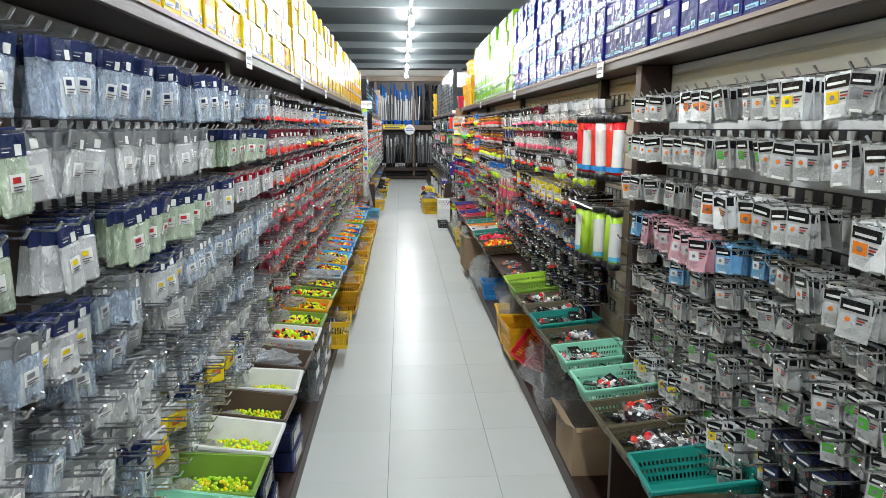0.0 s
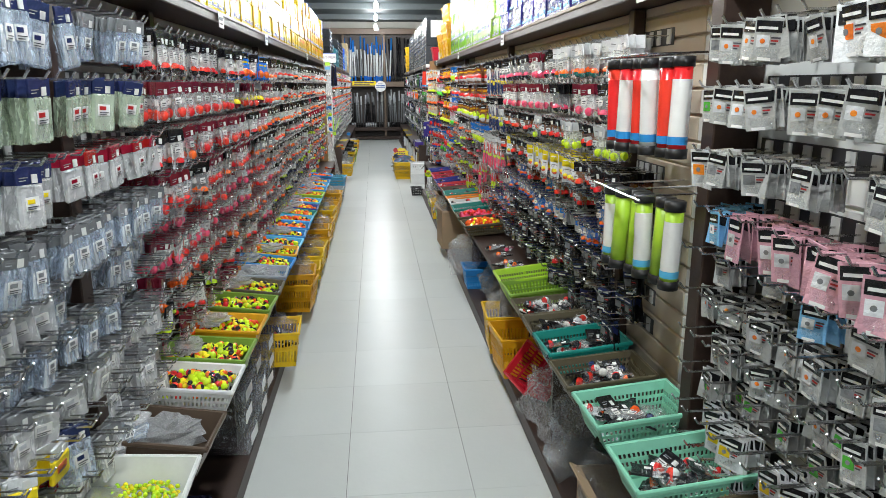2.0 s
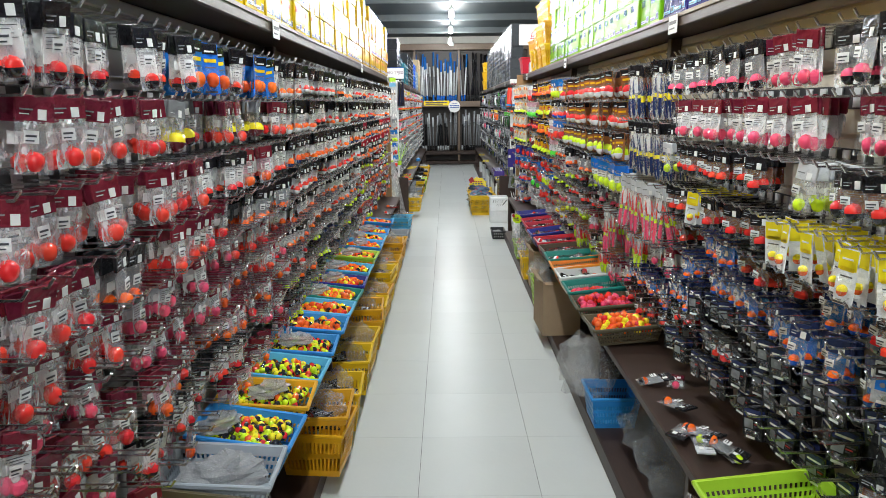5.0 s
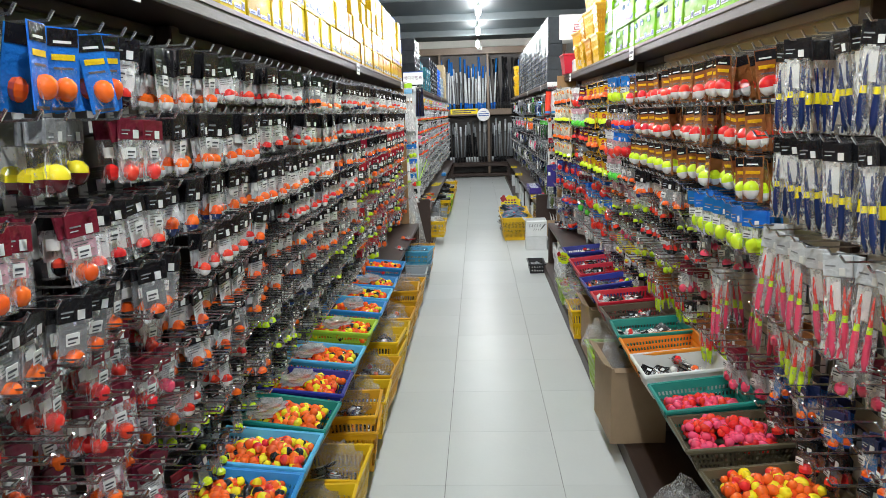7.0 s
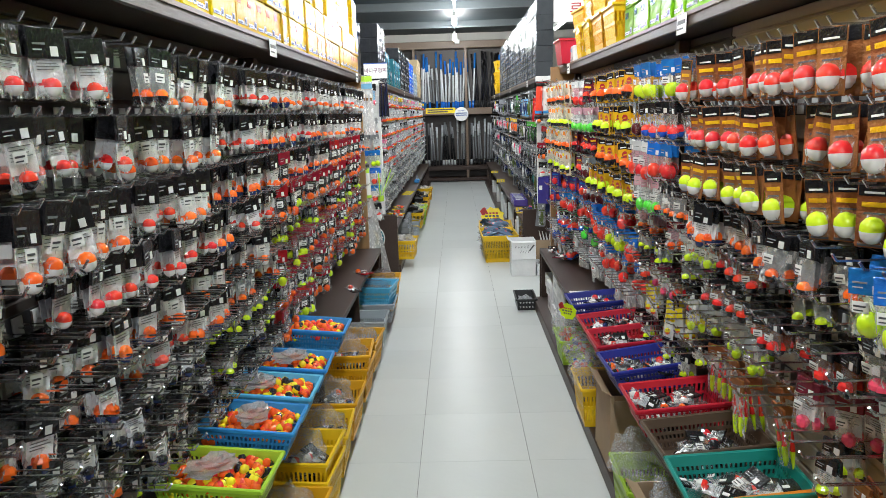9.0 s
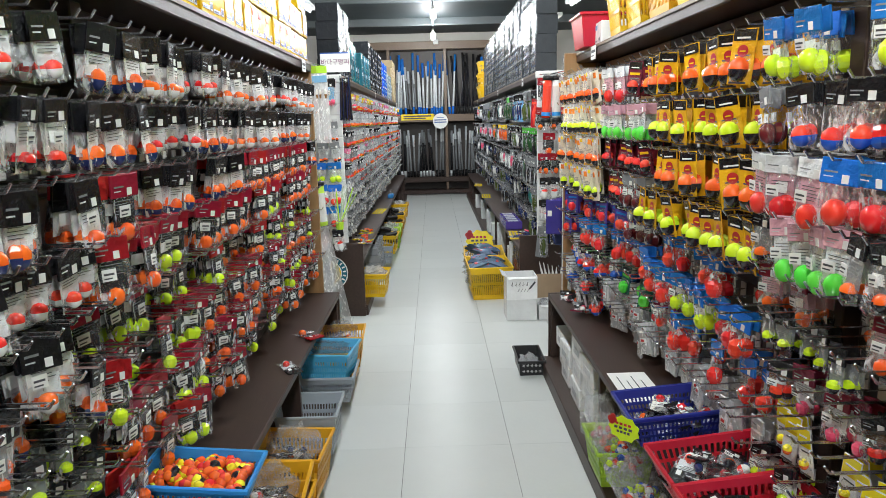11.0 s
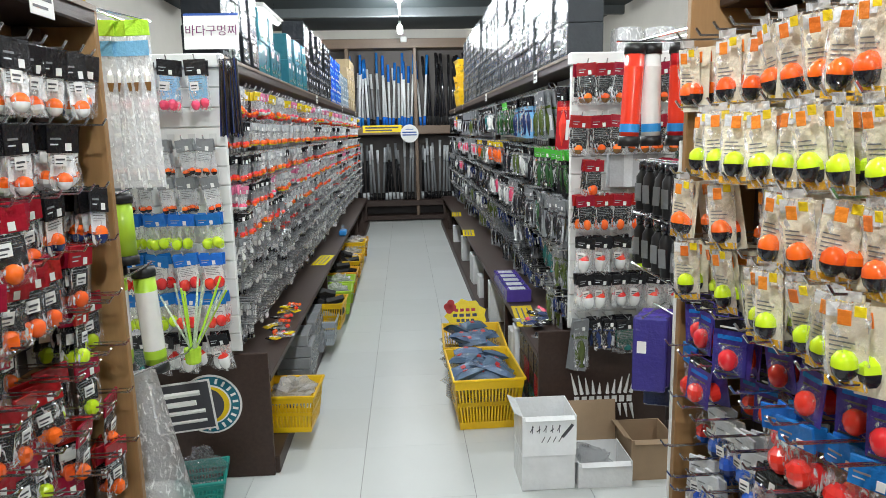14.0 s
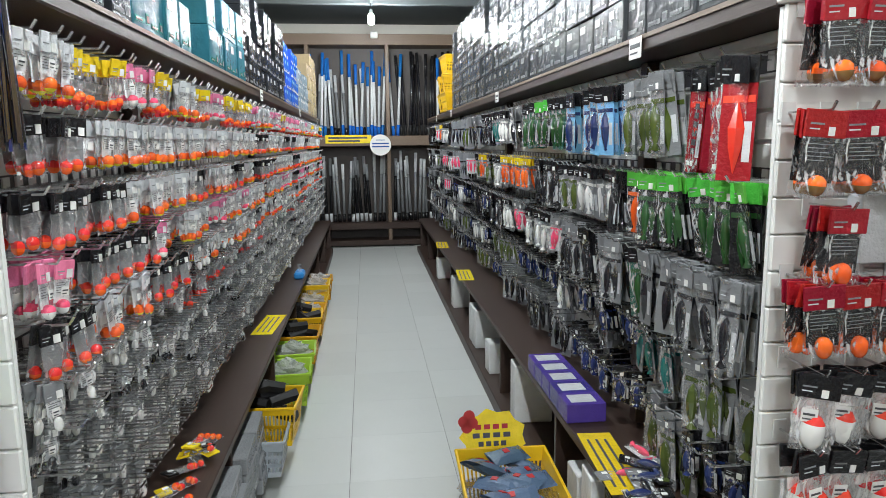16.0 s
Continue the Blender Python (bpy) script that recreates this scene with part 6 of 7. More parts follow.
# low black tray with pale stars on the floor
t0 = base("floor_tray", pose(0.655, 9.02, 0), "low black patterned tray on the floor by the shelf end", "tray")
bb = basket_parts(0.14, 0.26, 0.085, "p_black", False, 0.9)
part("tray_body", bb[0], t0)
part("rim", bb[1], t0)
st = Mesh()
for i in range(5):
    for j in range(2):
        cx, cz = -0.045 + 0.022 * i, 0.028 + 0.032 * j
        for a_ in range(3):
            an = math.pi * a_ / 3
            dx, dz = 0.008 * math.cos(an), 0.008 * math.sin(an)
            st.tube((cx - dx, -0.1285 - 0.0 * cz, cz - dz), (cx + dx, -0.1285, cz + dz), 0.0012, "paper", 4)
part("star_pattern", st, t0)
plastic_bag(0.655, 9.02, 0.012, 0.10, 0.18, 0.06, 2, 0, "white packets in a black tray")

# ---------------------------------------------------------------- cross aisle and second islands
bigb = []
for y, rz in ((10.70, 2), (11.18, -2)):
    bigb.append(basket(0.565, y, 0.0005, 0.33, 0.46, 0.26, "p_yellow", "heaped with grey-blue bagged goods on the floor", True, rz))
foil("h_slate", (0.10, 0.16, 0.25))
for y in (10.55, 10.65, 10.75, 10.85, 11.02, 11.12, 11.22, 11.32):
    for x in (0.49, 0.565, 0.64):
        a = Mesh()
        a.pillow(0.085, 0.15, 0.075, 0.024, "h_slate", 4, 5)
        a.box((-0.010, -0.0245, 0.0), (0.010, -0.0215, 0.022), "ink_red")
        thing("bait_packet", a, pose(x + rng.uniform(-0.02, 0.02), y, 0.240 + rng.uniform(0, 0.035), -84 + rng.uniform(-26, 26), rng.uniform(-22, 22), rng.uniform(50, 130)), "grey-blue foil bait packet in a yellow basket", "packet", "packets in the floor baskets")
for y in (10.70, 11.18):
    plastic_bag(0.565, y, 0.06, 0.27, 0.36, 0.20, 3, y * 40, "grey-blue bagged goods filling a basket")
star_tag(0.26, "h_yellow", "ink_red", "yellow star-shaped price card with red corner above a basket", pose(0.55, 11.43, 0.30, -15, 0, 0))

wb = open_carton(0.735, 10.02, 0.15, 0.21, 0.2, 0.16, "open white cardboard box with handwriting", "b_white")
a = Mesh()
a.soft_box((-0.105, -0.10, 0), (0.105, 0.10, 0.148), "b_white", 0.003)
thing("white_carton", a, pose(0.735, 10.03, 0.0005), "closed white carton under an open one on the floor", "box")
a = Mesh()
for k in range(5):
    a.tube((-0.075 + 0.026 * k, -0.1012, 0.10), (-0.062 + 0.026 * k, -0.1012, 0.122 - 0.012 * (k % 2)), 0.0018, "ink", 4)
    a.tube((-0.066 + 0.026 * k, -0.1012, 0.094), (-0.066 + 0.026 * k, -0.1012, 0.125), 0.0016, "ink", 4)
for k in range(4):
    a.tube((-0.03 + 0.022 * k, -0.1012, 0.055), (-0.018 + 0.022 * k, -0.1012, 0.078), 0.0016, "ink", 4)
a.tube((0.05, -0.1018, 0.075), (0.09, -0.1018, 0.125), 0.006, "ink", 5)
part("handwriting", a, wb)
tray = open_carton(0.960, 10.03, 0.0005, 0.215, 0.2, 0.105, "low white cardboard box of small parts with its brown lid up", "b_white")
a = Mesh()
a.box((-0.10, -0.002, 0), (0.10, 0.002, 0.17), "cardboard")
part("lid", a, tray, pose(0, 0.10, 0.105, -6, 0, 0), "brown inside of the raised lid")
plastic_bag(0.935, 10.03, 0.006, 0.13, 0.17, 0.11, 3, 20, "small dark parts in clear bags in a white box")
open_carton(1.165, 10.07, 0.0005, 0.18, 0.2, 0.17, "open brown cardboard box by the island end")

# plain badge shapes on the brown end bases
badge = base("badge", pose(-0.66, Y2_L - 0.0225, 0.325), "round dark badge with pale ring and white outlined plate", "badge")
for nm, x, y0_, r, mt in (("outer_ring", 0.06, 0.0, 0.125, "paper"), ("dark_disc", 0.06, -0.0022, 0.117, "b_teal"), ("inner_ring", 0.06, -0.0044, 0.082, "paper"), ("yellow_disc", 0.06, -0.0066, 0.076, "h_yellow"), ("core_disc", 0.045, -0.0088, 0.070, "ink")):
    a = Mesh()
    a.tube((x, y0_ - 0.002, 0), (x, y0_, 0), r, mt, 32)
    part(nm, a, badge)
for k in range(13):
    an = math.radians(-130 + 17 * k)
    a = Mesh()
    a.box((-0.005, -0.0032, -0.011), (0.005, -0.0022, 0.011), "paper")
    part("ring_mark", a, badge, pose(0.06 + 0.10 * math.cos(an), -0.0022, 0.10 * math.sin(an), 0, 90 - math.degrees(an), 0))
for nm, x0_, x1_, z0_, z1_, y0_, mt in (("plate_rim", -0.165, 0.075, -0.105, 0.105, -0.0112, "paper"), ("plate", -0.157, 0.067, -0.097, 0.097, -0.0134, "ink")):
    a = Mesh()
    a.soft_box((x0_, y0_ - 0.002, z0_), (x1_, y0_, z1_), mt, 0.0008)
    part(nm, a, badge, pose(0, 0, 0, 0, -6, 0))
for x0_, x1_, z, r in ((-0.125, 0.030, 0.055, 0.012), (-0.115, 0.010, 0.015, 0.012), (-0.125, 0.040, -0.022, 0.009), (-0.13, 0.04, -0.062, 0.007)):
    a = Mesh()
    a.tube((x0_, -0.0156, z), (x1_, -0.0156, z), r, "paper", 6)
    part("plate_bar", a, badge, pose(0, 0, 0, 0, -6, 0))
badge = base("badge", pose(1.055, Y2_R - 0.0225, 0.22), "white fan-shaped badge on the brown end base", "badge")
for k in range(5):
    for sg in (-1, 1):
        x = sg * (0.018 + 0.026 * k)
        for z0_, z1_, dx in ((0.02, 0.07 + 0.012 * k, 0.006), (-0.03, -0.07 - 0.008 * k, 0.004)):
            a = Mesh()
            a.tube((x, -0.002, z0_), (x + sg * dx * k, -0.002, z1_), 0.0085, "paper", 6, 0.002)
            part("fan_rib", a, badge)
for k in range(8):
    a = Mesh()
    a.box((-0.13 + 0.0335 * k, -0.003, -0.021), (-0.108 + 0.0335 * k, -0.0005, 0.008), "paper")
    part("bar", a, badge)


def text_on(parent, body, size, material, m, depth=0.0006):
    cu = bpy.data.curves.new("lettering", "FONT")
    cu.body, cu.size, cu.align_x, cu.align_y, cu.extrude = body, size, "CENTER", "CENTER", depth
    tmp = new("lettering", cu)
    bpy.context.view_layer.update()
    me = bpy.data.meshes.new_from_object(tmp.evaluated_get(bpy.context.evaluated_depsgraph_get()))
    bpy.data.objects.remove(tmp)
    me.materials.clear()
    me.materials.append(MATS[material])
    return part("lettering", me, parent, m)


s = Mesh()
s.soft_box((-0.10, -0.002, -0.065), (0.10, 0.0, 0.065), "paper", 0.0006)
s.box((-0.10, -0.0026, 0.057), (0.10, -0.0021, 0.065), "ink_blue")
sg = thing("shelf_sign", s, pose(-0.49, 10.16, SHELF_Z + 0.085, -6), "white card sign with dark red lettering on the shelf", "sign")
text_on(sg, "바다구멍찌", 0.042, "ink_purple", pose(0, -0.0032, 0, 90))
s = Mesh()
s.soft_box((-0.13, -0.002, -0.10), (0.13, 0.0, 0.10), "paper", 0.0006)
sg = thing("shelf_sign", s, pose(0.985, 8.98, 2.08), "white hanging card sign with red lettering", "sign")
p_ = Mesh()
p_.tube((0.09, 0.006, -0.388), (0.09, 0.006, 0.09), 0.005, "panel_white", 6)
p_.box((0.04, -0.03, -0.389), (0.14, 0.05, -0.384), "panel_white")
part("stand", p_, sg)
text_on(sg, "루", 0.10, "ink_red", pose(0.02, -0.0032, -0.03, 90))
# red and yellow baskets, and signs on the right top shelf
basket(0.95, 8.78, ZT, 0.20, 0.24, 0.15, "p_red", "on the top shelf", False, 0)
for y, n in ((7.45, 3), (7.72, 3), (7.99, 2), (8.25, 2)):
    for j in range(n):
        basket(0.985, y, ZT + j * (0.17 if y < 8 else 0.1), 0.2, 0.24, 0.165, "p_yellow" if (j + int(y * 4)) % 2 else "p_gold", "stacked on the top shelf", True, rng.uniform(-5, 5))
for y, n in ((15.6, 3), (15.95, 2)):
    for j in range(n):
        basket(0.97, y, ZT + j * 0.17, 0.26, 0.30, 0.165, "p_yellow", "stacked on the top shelf", True, rng.uniform(-5, 5))
a = Mesh()
for k in range(4):
    a.lathe((0, 0, 0.151 * k), [(0.055, 0.0), (0.06, 0.01), (0.06, 0.14), (0.055, 0.15)], "b_white", 14)
thing("paper_rolls", a, pose(0.99, 15.42, ZT), "stack of white paper rolls on the top shelf", "rolls")
# clear domed tubs on the island end's top
for k in range(2):
    a = Mesh()
    a.lathe((0, 0, 0), [(0.06, 0), (0.066, 0.01), (0.066, 0.10), (0.06, 0.11)], "clear_white", 18)
    thing("round_tub", a, pose(1.16 + 0.14 * k, 10.42, ZT), "round clear plastic tub on the top shelf", "tub", "tubs on the island end")


# ---------------------------------------------------------------- capped tubes
def capped_tube(h, r, body, label_mat, stripe):
    a, b, c = Mesh(), Mesh(), Mesh()
    a.tube((0, 0, 0.02), (0, 0, h - 0.02), r, body, 14)
    b.tube((0, 0, 0), (0, 0, 0.025), r * 1.12, "rubber", 14)
    c.tube((0, 0, h - 0.025), (0, 0, h), r * 1.12, "rubber", 14)
    d = Mesh()
    d.tube((0, 0, h * 0.22), (0, 0, h * 0.78), r * 1.02, label_mat, 14, caps=False)
    d.tube((0, 0, h * 0.14), (0, 0, h * 0.22), r * 1.03, stripe, 14, caps=False)
    return a.smooth("tube_body"), b.smooth("cap"), c.smooth("cap"), d.smooth("paper_sleeve")


TUBE = {"green": (capped_tube(0.235, 0.024, "p_lime", "f_white", "p_sky"), "lime green tube with black caps and white sleeve"),
        "red": (capped_tube(0.25, 0.024, "f_red", "f_white", "p_blue"), "red tube with black caps and white and blue sleeve"),
        "white": (capped_tube(0.25, 0.024, "f_white", "f_white", "p_blue"), "white and blue tube with black caps"),
        "orange": (capped_tube(0.25, 0.024, "f_red", "f_red", "p_blue"), "orange-red tube with black caps"),
        "fat_green": (capped_tube(0.30, 0.029, "p_lime", "f_white", "p_lime"), "lime green tube with black caps and white sleeve"),
        "fat_plain": (capped_tube(0.19, 0.029, "p_lime", "p_lime", "p_lime"), "short green tube with black caps"),
        "plain": (capped_tube(0.235, 0.024, "p_lime", "p_lime", "p_lime"), "green tube with black caps")}


def tube_at(x, y, z, which, tx=0.0, ty=0.0):
    (a, b, c, d), label = TUBE[which]
    ob = base("capped_tube", pose(x, y, z, tx, ty, rng.uniform(0, 360)), label, "tube", "hanging tubes")
    part("tube_body", a, ob)
    part("cap", b, ob)
    part("cap", c, ob)
    if which not in ("plain", "fat_plain"):
        part("paper_sleeve", d, ob)


for k in range(6):
    u = k / 5
    tube_at(0.890 - 0.065 * u + 0.010 * (k % 2), 1.80 + 0.29 * u, 1.215, ("red", "orange", "white", "orange", "red", "orange")[k], rng.uniform(-3, 3), rng.uniform(-3, 3))
    tube_at(0.890 - 0.065 * u + 0.010 * (k % 2), 1.79 + 0.29 * u, 0.875, ("green", "plain", "green", "plain", "plain", "green")[k], rng.uniform(-3, 3), rng.uniform(-3, 3))
for z in (1.466, 1.111):
    for y0_ in (1.82, 1.94, 2.06):
        a = Mesh()
        a.tube((R_PANEL, y0_, z + 0.012), (0.79, y0_ + 0.01, z + 0.004), 0.003, "chrome", 6)
        a.tube((0.79, y0_ - 0.05, z + 0.003), (0.79, y0_ + 0.07, z + 0.003), 0.003, "chrome", 6)
        thing("display_hook", a, None, "chrome wire hook above the hanging tubes", "hook", "hooks above the tubes")
# wide posts between the first and second bays
for x0_, x1_ in ((0.925, 1.038), (-0.638, -0.535)):
    a = Mesh()
    a.soft_box((x0_, 1.685, BENCH_Z + 0.002), (x1_, 1.745, SHELF_Z - 0.05), "wood", 0.003)
    thing("shelf_post", a, None, "dark brown wooden post between two shelf bays", "post", "bay posts")
for k in range(3):
    tube_at(0.775 + 0.062 * k, 9.20 + 0.012 * (k % 2), 1.345, ("orange", "white", "orange")[k], rng.uniform(-3, 3), rng.uniform(-3, 3))
for x0, y0, z0, x1, z1 in ((0.775, 9.2, 1.60, 0.92, 1.60), (0.84, 9.21, 1.60, 0.98, 1.60)):
    a = Mesh()
    a.tube((x0 + 0.1, 9.02, z0 + 0.012), (x0 + 0.03, 9.22, z0 + 0.004), 0.003, "chrome", 5)
    a.tube((x0 - 0.03, 9.22, z0 + 0.004), (x0 + 0.09, 9.22, z0 + 0.004), 0.003, "chrome", 5)
    thing("display_hook", a, None, "chrome wire hook on the shelf end", "hook")
for x, z in ((-0.545, 1.055), (-0.585, 0.752), (-0.503, 0.742)):
    tube_at(x, 9.345 + 0.03 * (x > -0.51), z, "fat_plain" if z > 1 else "fat_green", rng.uniform(-2, 2), rng.uniform(-3, 3))
for k, x in enumerate((-0.555, -0.502, -0.447)):
    a = Mesh()
    a.pillow(0.060, 0.385, 0.385, 0.012, "clear_white", 4, 6)
    ob = thing("sleeved_float_pack", a, pose(x, 9.330 + 0.012 * (k % 2), 1.262, 0, rng.uniform(-2, 2)), "long white floats in a clear sleeve with lime header", "float pack", "long sleeved floats")
    a = Mesh()
    a.soft_box((-0.030, -0.003, 0.386), (0.030, 0.003, 0.425), "h_lime", 0.001)
    part("header", a, ob)
    a = Mesh()
    a.box((-0.028, -0.014, 0.335), (0.028, -0.0125, 0.372), "h_sky")
    part("printed_band", a, ob)
    for dx in (-0.013, 0.013):
        i = Mesh()
        i.tube((dx, -0.002, 0.02), (dx, -0.002, 0.36), 0.0035, "f_white", 8)
        i.egg((dx, -0.002, 0.27), 0.010, 0.075, "f_brown", "f_white", 8)
        part("slim_float", i, ob)
for x, z in ((-0.555, 1.689), (-0.502, 1.689), (-0.447, 1.689), (-0.545, 1.249), (-0.585, 1.056), (-0.503, 1.046), (-0.41, 0.80)):
    a = Mesh()
    a.tube((min(x, -0.495), 9.171, z), (x, 9.345, z), 0.003, "chrome", 6)
    a.tube((x, 9.345, z), (x, 9.40, z + 0.004), 0.003, "chrome", 6)
    thing("display_hook", a, None, "chrome wire hook on the shelf end", "hook", "hooks on the shelf end")
# hanging milky sheet at the shelf end
a = Mesh()
nv = 12
for j in range(nv + 1):
    for i in range(nv + 1):
        u, w_ = i / nv, j / nv
        a.v.append((-0.60 + (0.15 + 0.07 * w_) * u + 0.06 * w_, 9.215 + 0.012 * math.sin(u * 9 + w_ * 2) + 0.03 * w_ * u, 0.80 - 0.68 * w_))
for j in range(nv):
    for i in range(nv):
        a.f.append((j * (nv + 1) + i, (j + 1) * (nv + 1) + i, (j + 1) * (nv + 1) + i + 1, j * (nv + 1) + i + 1))
        a.m.append("clear_white")
thing("plastic_sheet", a.smooth("plastic_sheet"), None, "milky plastic sheet hanging at the shelf end", "sheet")
# bunch of lime glow sticks in a cup
ob = base("light_stick_bunch", pose(-0.41, 9.40, 0.752), "bunch of pale lime fishing light sticks in a lime cup", "light sticks")
a = Mesh()
a.lathe((0, 0, 0), [(0.018, 0), (0.022, 0.005), (0.024, 0.045), (0.020, 0.046)], "h_lime", 12)
part("cup", a, ob)
for k in range(16):
    an, sp = rng.uniform(0, 6.28), rng.uniform(0.02, 0.13)
    a = Mesh()
    a.tube((0.008 * math.cos(an), 0.008 * math.sin(an), 0.04), (sp * math.cos(an), sp * 0.5 * math.sin(an), 0.17 + rng.uniform(0, 0.09)), 0.0032, "clear_green" if k % 3 else "h_lime", 5)
    part("light_stick", a, ob)
# black rods in a clear sleeve at the island corner
ob = base("rod_bundle", pose(-0.425, 10.10, 1.385), "bundle of thin black rods with a clear top sleeve", "rod bundle")
for k in range(34):
    a = Mesh()
    a.tube((-0.040 + 0.0025 * k, rng.uniform(-0.016, 0.016), rng.uniform(0, 0.02)), (-0.030 + 0.0019 * k, rng.uniform(-0.012, 0.012), 0.285), 0.0032, "f_black" if k % 5 else "f_navy", 5)
    part("rod", a, ob)
a = Mesh()
a.pillow(0.075, 0.06, 0.30, 0.018, "clear", 4, 3)
part("sleeve", a, ob)

for k in range(4):
    a = Mesh()
    a.soft_box((-0.040, -0.014, -0.20), (0.040, 0.014, -0.01), "h_purple" if k < 3 else "h_navy", 0.005)
    a.box((-0.03, -0.0155, -0.10), (-0.008, -0.0145, -0.07), "paper")
    thing("purple_pack", a, pose(0.800 + 0.022 * k, 9.075 + 0.032 * k, 0.945 - (0.08 if k == 3 else 0), 0, 0, -20), "glossy purple pack hanging at the shelf end", "lure pack", "purple packs")
bottle = None
for z in (1.135, 0.965):
    for k in range(6):
        for x in (0.955, 1.005):
            m = pose(x, 9.22 + 0.075 * k, z, rng.uniform(-3, 3), rng.uniform(-3, 3), -60)
            if bottle is None:
                bottle = base("oil_bottle", m, "slim black bottle with a grey label hanging at the shelf end", "bottle", "bottles at the shelf end")
                a = Mesh()
                a.lathe((0, 0, 0), [(0.018, 0), (0.020, 0.004), (0.020, 0.105), (0.011, 0.120), (0.010, 0.124)], "rubber", 12)
                part("bottle_body", a.smooth("bottle_body"), bottle)
                a = Mesh()
                a.tube((0, 0, 0.124), (0, 0, 0.152), 0.012, "f_black", 12)
                part("cap", a.smooth("cap"), bottle)
                a = Mesh()
                a.box((-0.012, -0.0215, 0.03), (0.012, -0.0195, 0.085), "h_grey")
                part("bottle_label", a, bottle)
            else:
                copy_thing(bottle, m)
a = Mesh()
a.tube((0.850, 9.0205, 0.945), (0.850, 9.19, 0.938), 0.003, "chrome", 6)
a.tube((0.775, 9.06, 0.937), (0.880, 9.19, 0.937), 0.003, "chrome", 6)
thing("display_hook", a, None, "chrome wire hook with purple packs on the shelf end", "hook")
for z in (1.29, 1.12, 0.95):
    a = Mesh()
    for x in (0.955, 1.005):
        a.tube((x, 9.024, z), (x, 9.67, z), 0.003, "chrome", 6)
    thing("display_hook", a, None, "pair of long chrome arms on the shelf end", "hook")
a = Mesh()
a.soft_box((0.838, 9.0205, 0.435), (0.850, 9.034, 1.36), "panel_white", 0.002)
thing("edge_strip", a, None, "white plastic strip on the shelf end's edge", "strip")

# small goods along the second islands
for y, col, z in ((10.62, "p_yellow", PZ), (12.06, "p_yellow", PZ + 0.05), (12.62, "p_lime", PZ), (12.95, "p_lime", PZ), (13.30, "p_gold", PZ), (13.58, "p_yellow", PZ + 0.04), (13.9, "p_gold", PZ), (14.2, "p_yellow", PZ), (14.55, "p_yellow", PZ + 0.05), (15.0, "p_gold", PZ)):
    basket(-0.335, y - 0.12, z, 0.24, 0.26, 0.18, col, "on the plinth below the bench", True, rng.uniform(-4, 4))
    if 11.9 < y < 12.4 or 13.2 < y < 13.7:
        for k in range(8):
            a = Mesh()
            a.tube((0, -0.06, 0), (0, 0.06, 0), 0.028, "rubber", 6)
            thing("reel_holder", a, pose(-0.40 + 0.06 * (k % 3), y - 0.12 + rng.uniform(-0.05, 0.05), z + 0.12 + 0.05 * (k // 3), rng.uniform(-20, 20), 0, rng.uniform(40, 140)), "black six-sided tube in a yellow basket", "tube", "tubes in baskets")
    else:
        plastic_bag(-0.335, y - 0.12, z + 0.1, 0.18, 0.2, 0.11, 2, y * 30, "white packets in a basket")
basket(-0.36, 11.76, PZ, 0.22, 0.26, 0.16, "p_grey", "on the plinth below the bench", True, 0)
for y in (11.15, 11.40, 11.62):
    for j in range(4):
        a = Mesh()
        a.soft_box((-0.09, -0.105, 0), (0.09, 0.105, 0.062), "h_grey", 0.004)
        a.box((0.0906, -0.08, 0.01), (0.0914, 0.08, 0.03), "clear_smoke")
        thing("tackle_case", a, pose(-0.42 + rng.uniform(-0.01, 0.01), y, PZ + 0.064 * j, 0, 0, rng.uniform(-3, 3)), "grey tackle case stacked below the bench", "case", "cases below the bench")
basket(-0.60, 9.98, 0.0005, 0.17, 0.2, 0.12, "p_teal", "of bagged parts on the floor", True, 10)
plastic_bag(-0.60, 9.98, 0.05, 0.15, 0.17, 0.15, 3, 0, "dark parts in a clear bag in a teal basket")
# yellow notices, purple cartons, tape dispenser on the benches
for x, y in ((0.815, 10.92), (-0.44, 12.70), (0.80, 13.9), (0.80, 15.4)):
    a = Mesh()
    a.soft_box((-0.055, -0.20, 0), (0.055, 0.20, 0.002), "h_yellow", 0.0005)
    for k in range(3):
        a.box((-0.035 + 0.028 * k, -0.16, 0.0022), (-0.027 + 0.028 * k, 0.15, 0.0028), "ink")
    thing("yellow_notice", a, pose(x, y, BZ, 0, 0, -4), "yellow printed notice lying on the bench", "notice", "yellow notices")
for k in range(5):
    a = Mesh()
    a.soft_box((-0.07, -0.055, 0), (0.07, 0.055, 0.07), "h_purple", 0.003)
    a.box((-0.05, -0.04, 0.0702), (0.04, 0.03, 0.0708), "h_silver")
    thing("purple_carton", a, pose(0.835, 11.26 + 0.115 * k, BZ), "glossy purple carton on the bench", "box", "purple cartons")
td = base("tape_dispenser", pose(-0.40, 14.0, BZ), "blue tape dispenser on the bench", "dispenser")
a = Mesh()
a.soft_box((-0.035, -0.08, 0), (0.035, 0.08, 0.05), "p_blue", 0.012)
part("dispenser_body", a, td)
a = Mesh()
a.tube((-0.012, 0, 0.055), (0.012, 0, 0.055), 0.045, "bagfilm", 16)
part("tape_roll", a, td)
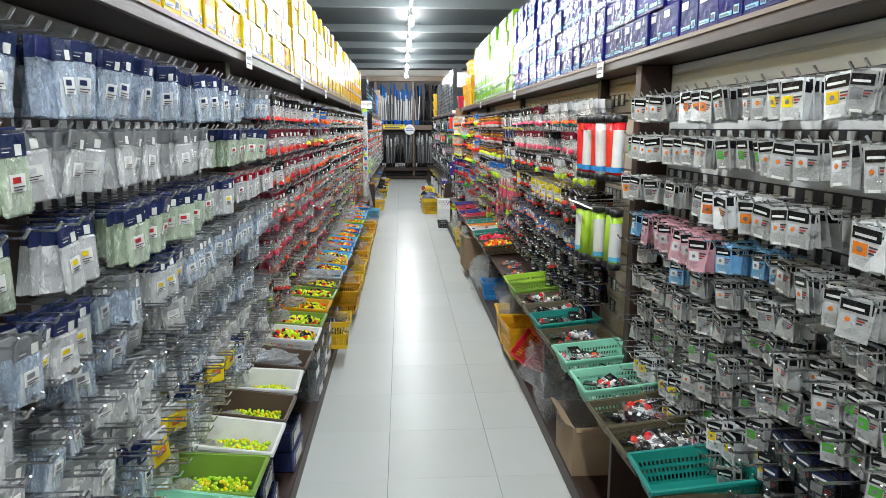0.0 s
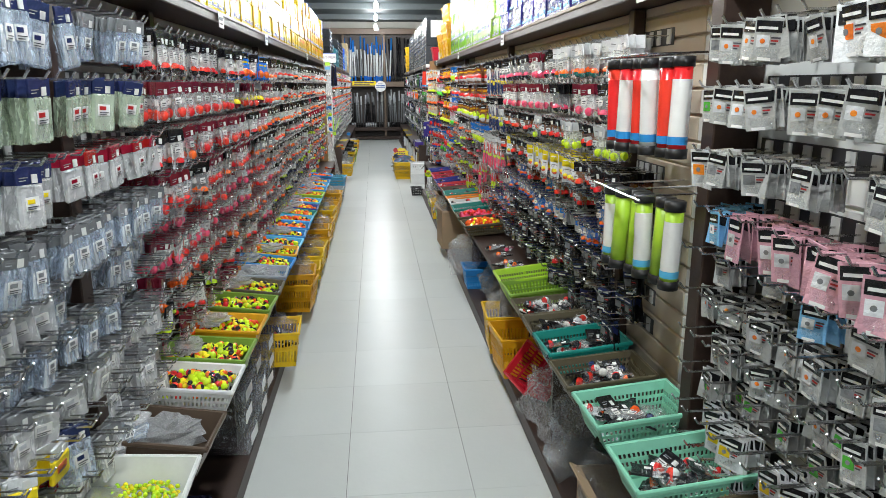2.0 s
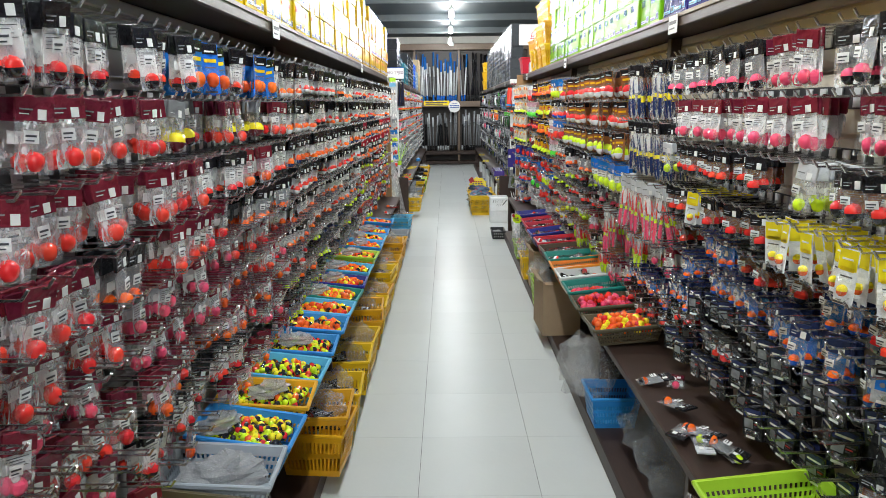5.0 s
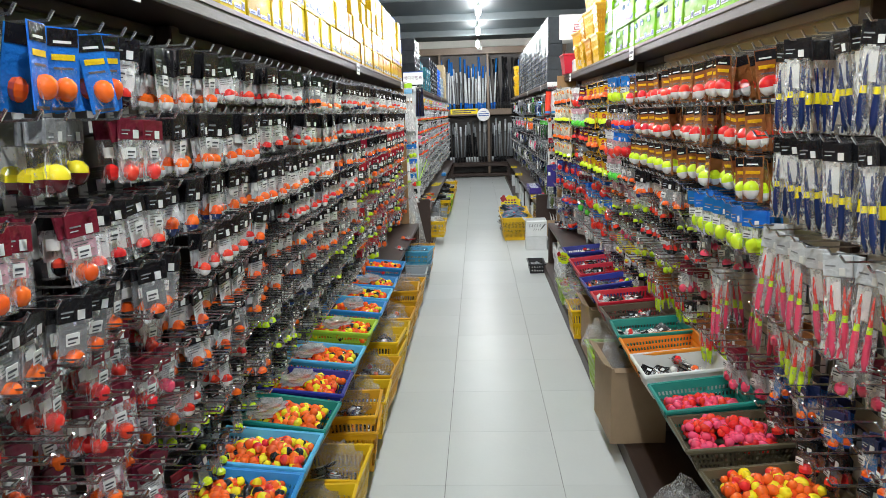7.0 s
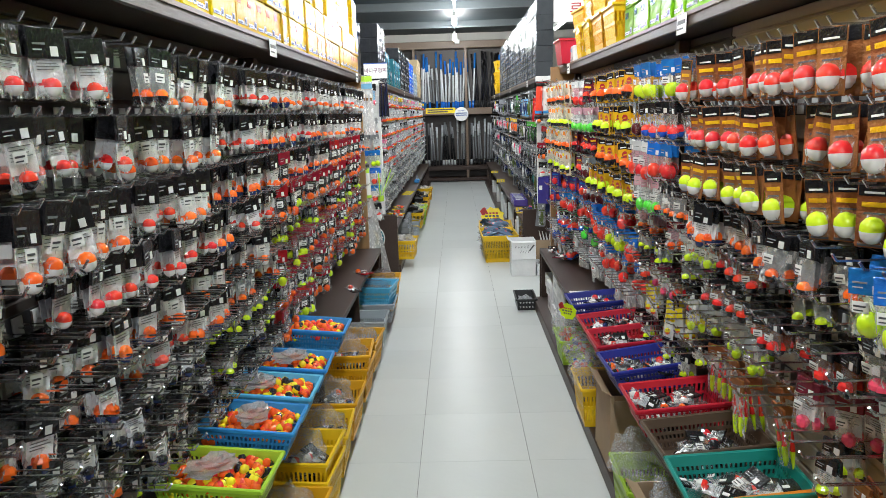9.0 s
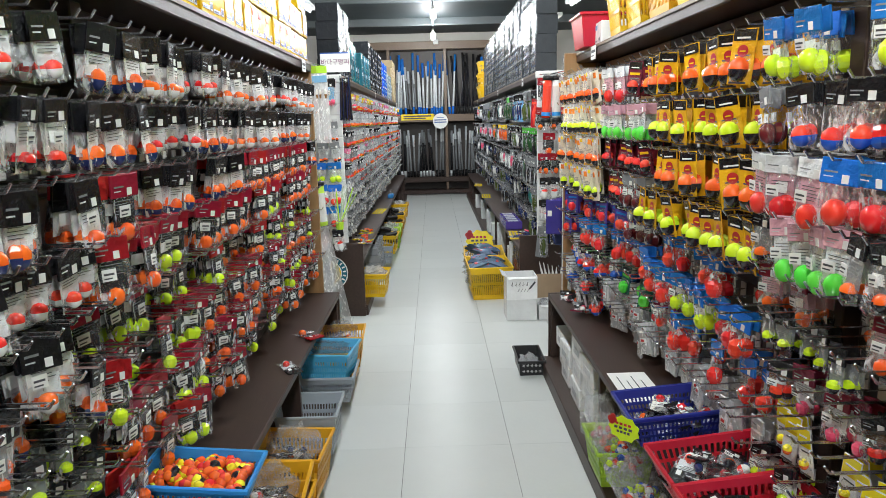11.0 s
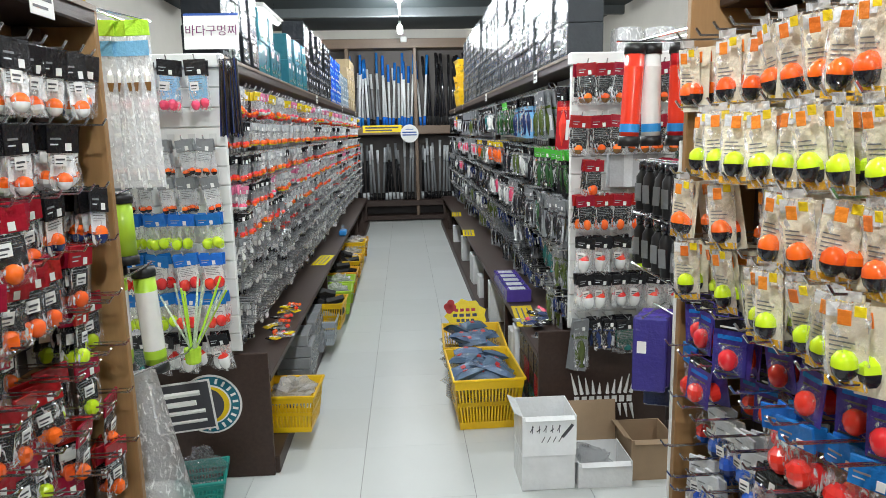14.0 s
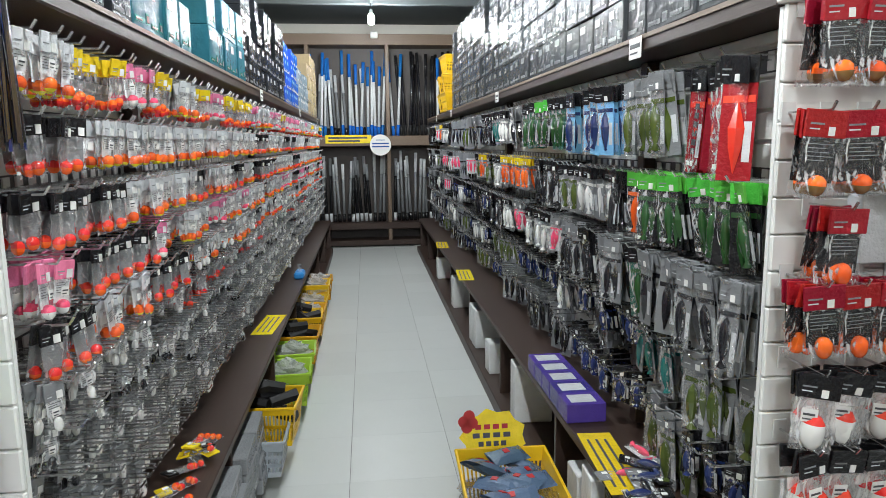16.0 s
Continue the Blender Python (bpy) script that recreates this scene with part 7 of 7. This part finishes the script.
for y, h in ((11.0, 0.28), (11.15, 0.22), (12.1, 0.28), (12.8, 0.18), (13.3, 0.25), (13.42, 0.25), (14.4, 0.25), (15.6, 0.2)):
    a = Mesh()
    a.soft_box((-0.09, -0.06, 0), (0.09, 0.06, h), "b_white", 0.004)
    thing("white_carton", a, pose(0.86, y, PZ, 0, 0, rng.uniform(-4, 4)), "plain white carton below the bench", "box", "white cartons below the bench")
for y in (10.42, 10.55, 10.68, 10.81):
    for j in range(3):
        a = Mesh()
        a.soft_box((-0.08, -0.058, 0), (0.08, 0.058, 0.10), rng.choice(["h_black", "h_red", "h_dgreen", "h_black"]), 0.003)
        thing("dark_carton", a, pose(0.86, y, PZ + 0.102 * j, 0, 0, rng.uniform(-3, 3)), "dark printed carton below the bench", "box", "dark cartons below the bench")

# the next aisle's shelving, seen past the island's end
g = base("gondola_shelving", pose(2.5, 12.5, 0), "brown shelving of the next aisle with hanging packs", "shelving", "aisle shelving")
for pn, x0, x1, z0, z1, mt in (("plinth", -0.35, 0.2, 0.0, 0.075, "wood"), ("bench_top", -0.28, 0.2, 0.40, 0.43, "side_wood"), ("slat_panel", 0.0, 0.03, 0.431, 1.639, "panel_white"), ("top_shelf", -0.16, 0.2, 1.64, 1.69, "wood")):
    a = Mesh()
    a.soft_box((x0, -4.0, z0), (x1, 4.0, z1), mt, 0.004)
    part(pn, a, g)
for z, ks in ((1.52, ["l_clear", "l_green"]), (1.28, ["l_green", "l_lime"]), (1.05, ["l_dk", "l_black"]), (0.86, ["b_blkpale", "b_blkblk"]), (0.68, ["l_dk", "b_blkblk"])):
    run(9.8, 14.5, z, ks, 0.085, 3, -1, 2.5, 2.32, 5, 0.95, False)
stack(white, 9.6, 13.0, 2.38, -1, ZT, 0.14, 0.10, 3, 0.3)


# ---------------------------------------------------------------- floor tiles, last
tile_m = Mesh()
tile_m.soft_box((-0.2241, -0.22475, -0.004), (0.2241, 0.22475, 0.0), "tile", 0.0005)
tile_d = tile_m.data("tile")
rest = Mesh()
for i in range(-6, 7):
    for j in range(-8, 42):
        x, y = 0.225 + 0.45 * i, 2.043 + 0.45 * j
        if not (X0 + 0.2 < x < X1 - 0.2 and Y_SOUTH - 0.1 < y < Y1 - 0.2):
            continue
        if -2 <= i <= 2 and -2 <= j <= 36 and (abs(i) <= 1 or 14 <= j <= 20):
            part("tile", tile_d, floor, pose(x, y, 0))
        else:
            rest.add(tile_m, pose(x, y, 0))
ob = part("tiles", rest, floor)
tagged(ob, kind="stuff")
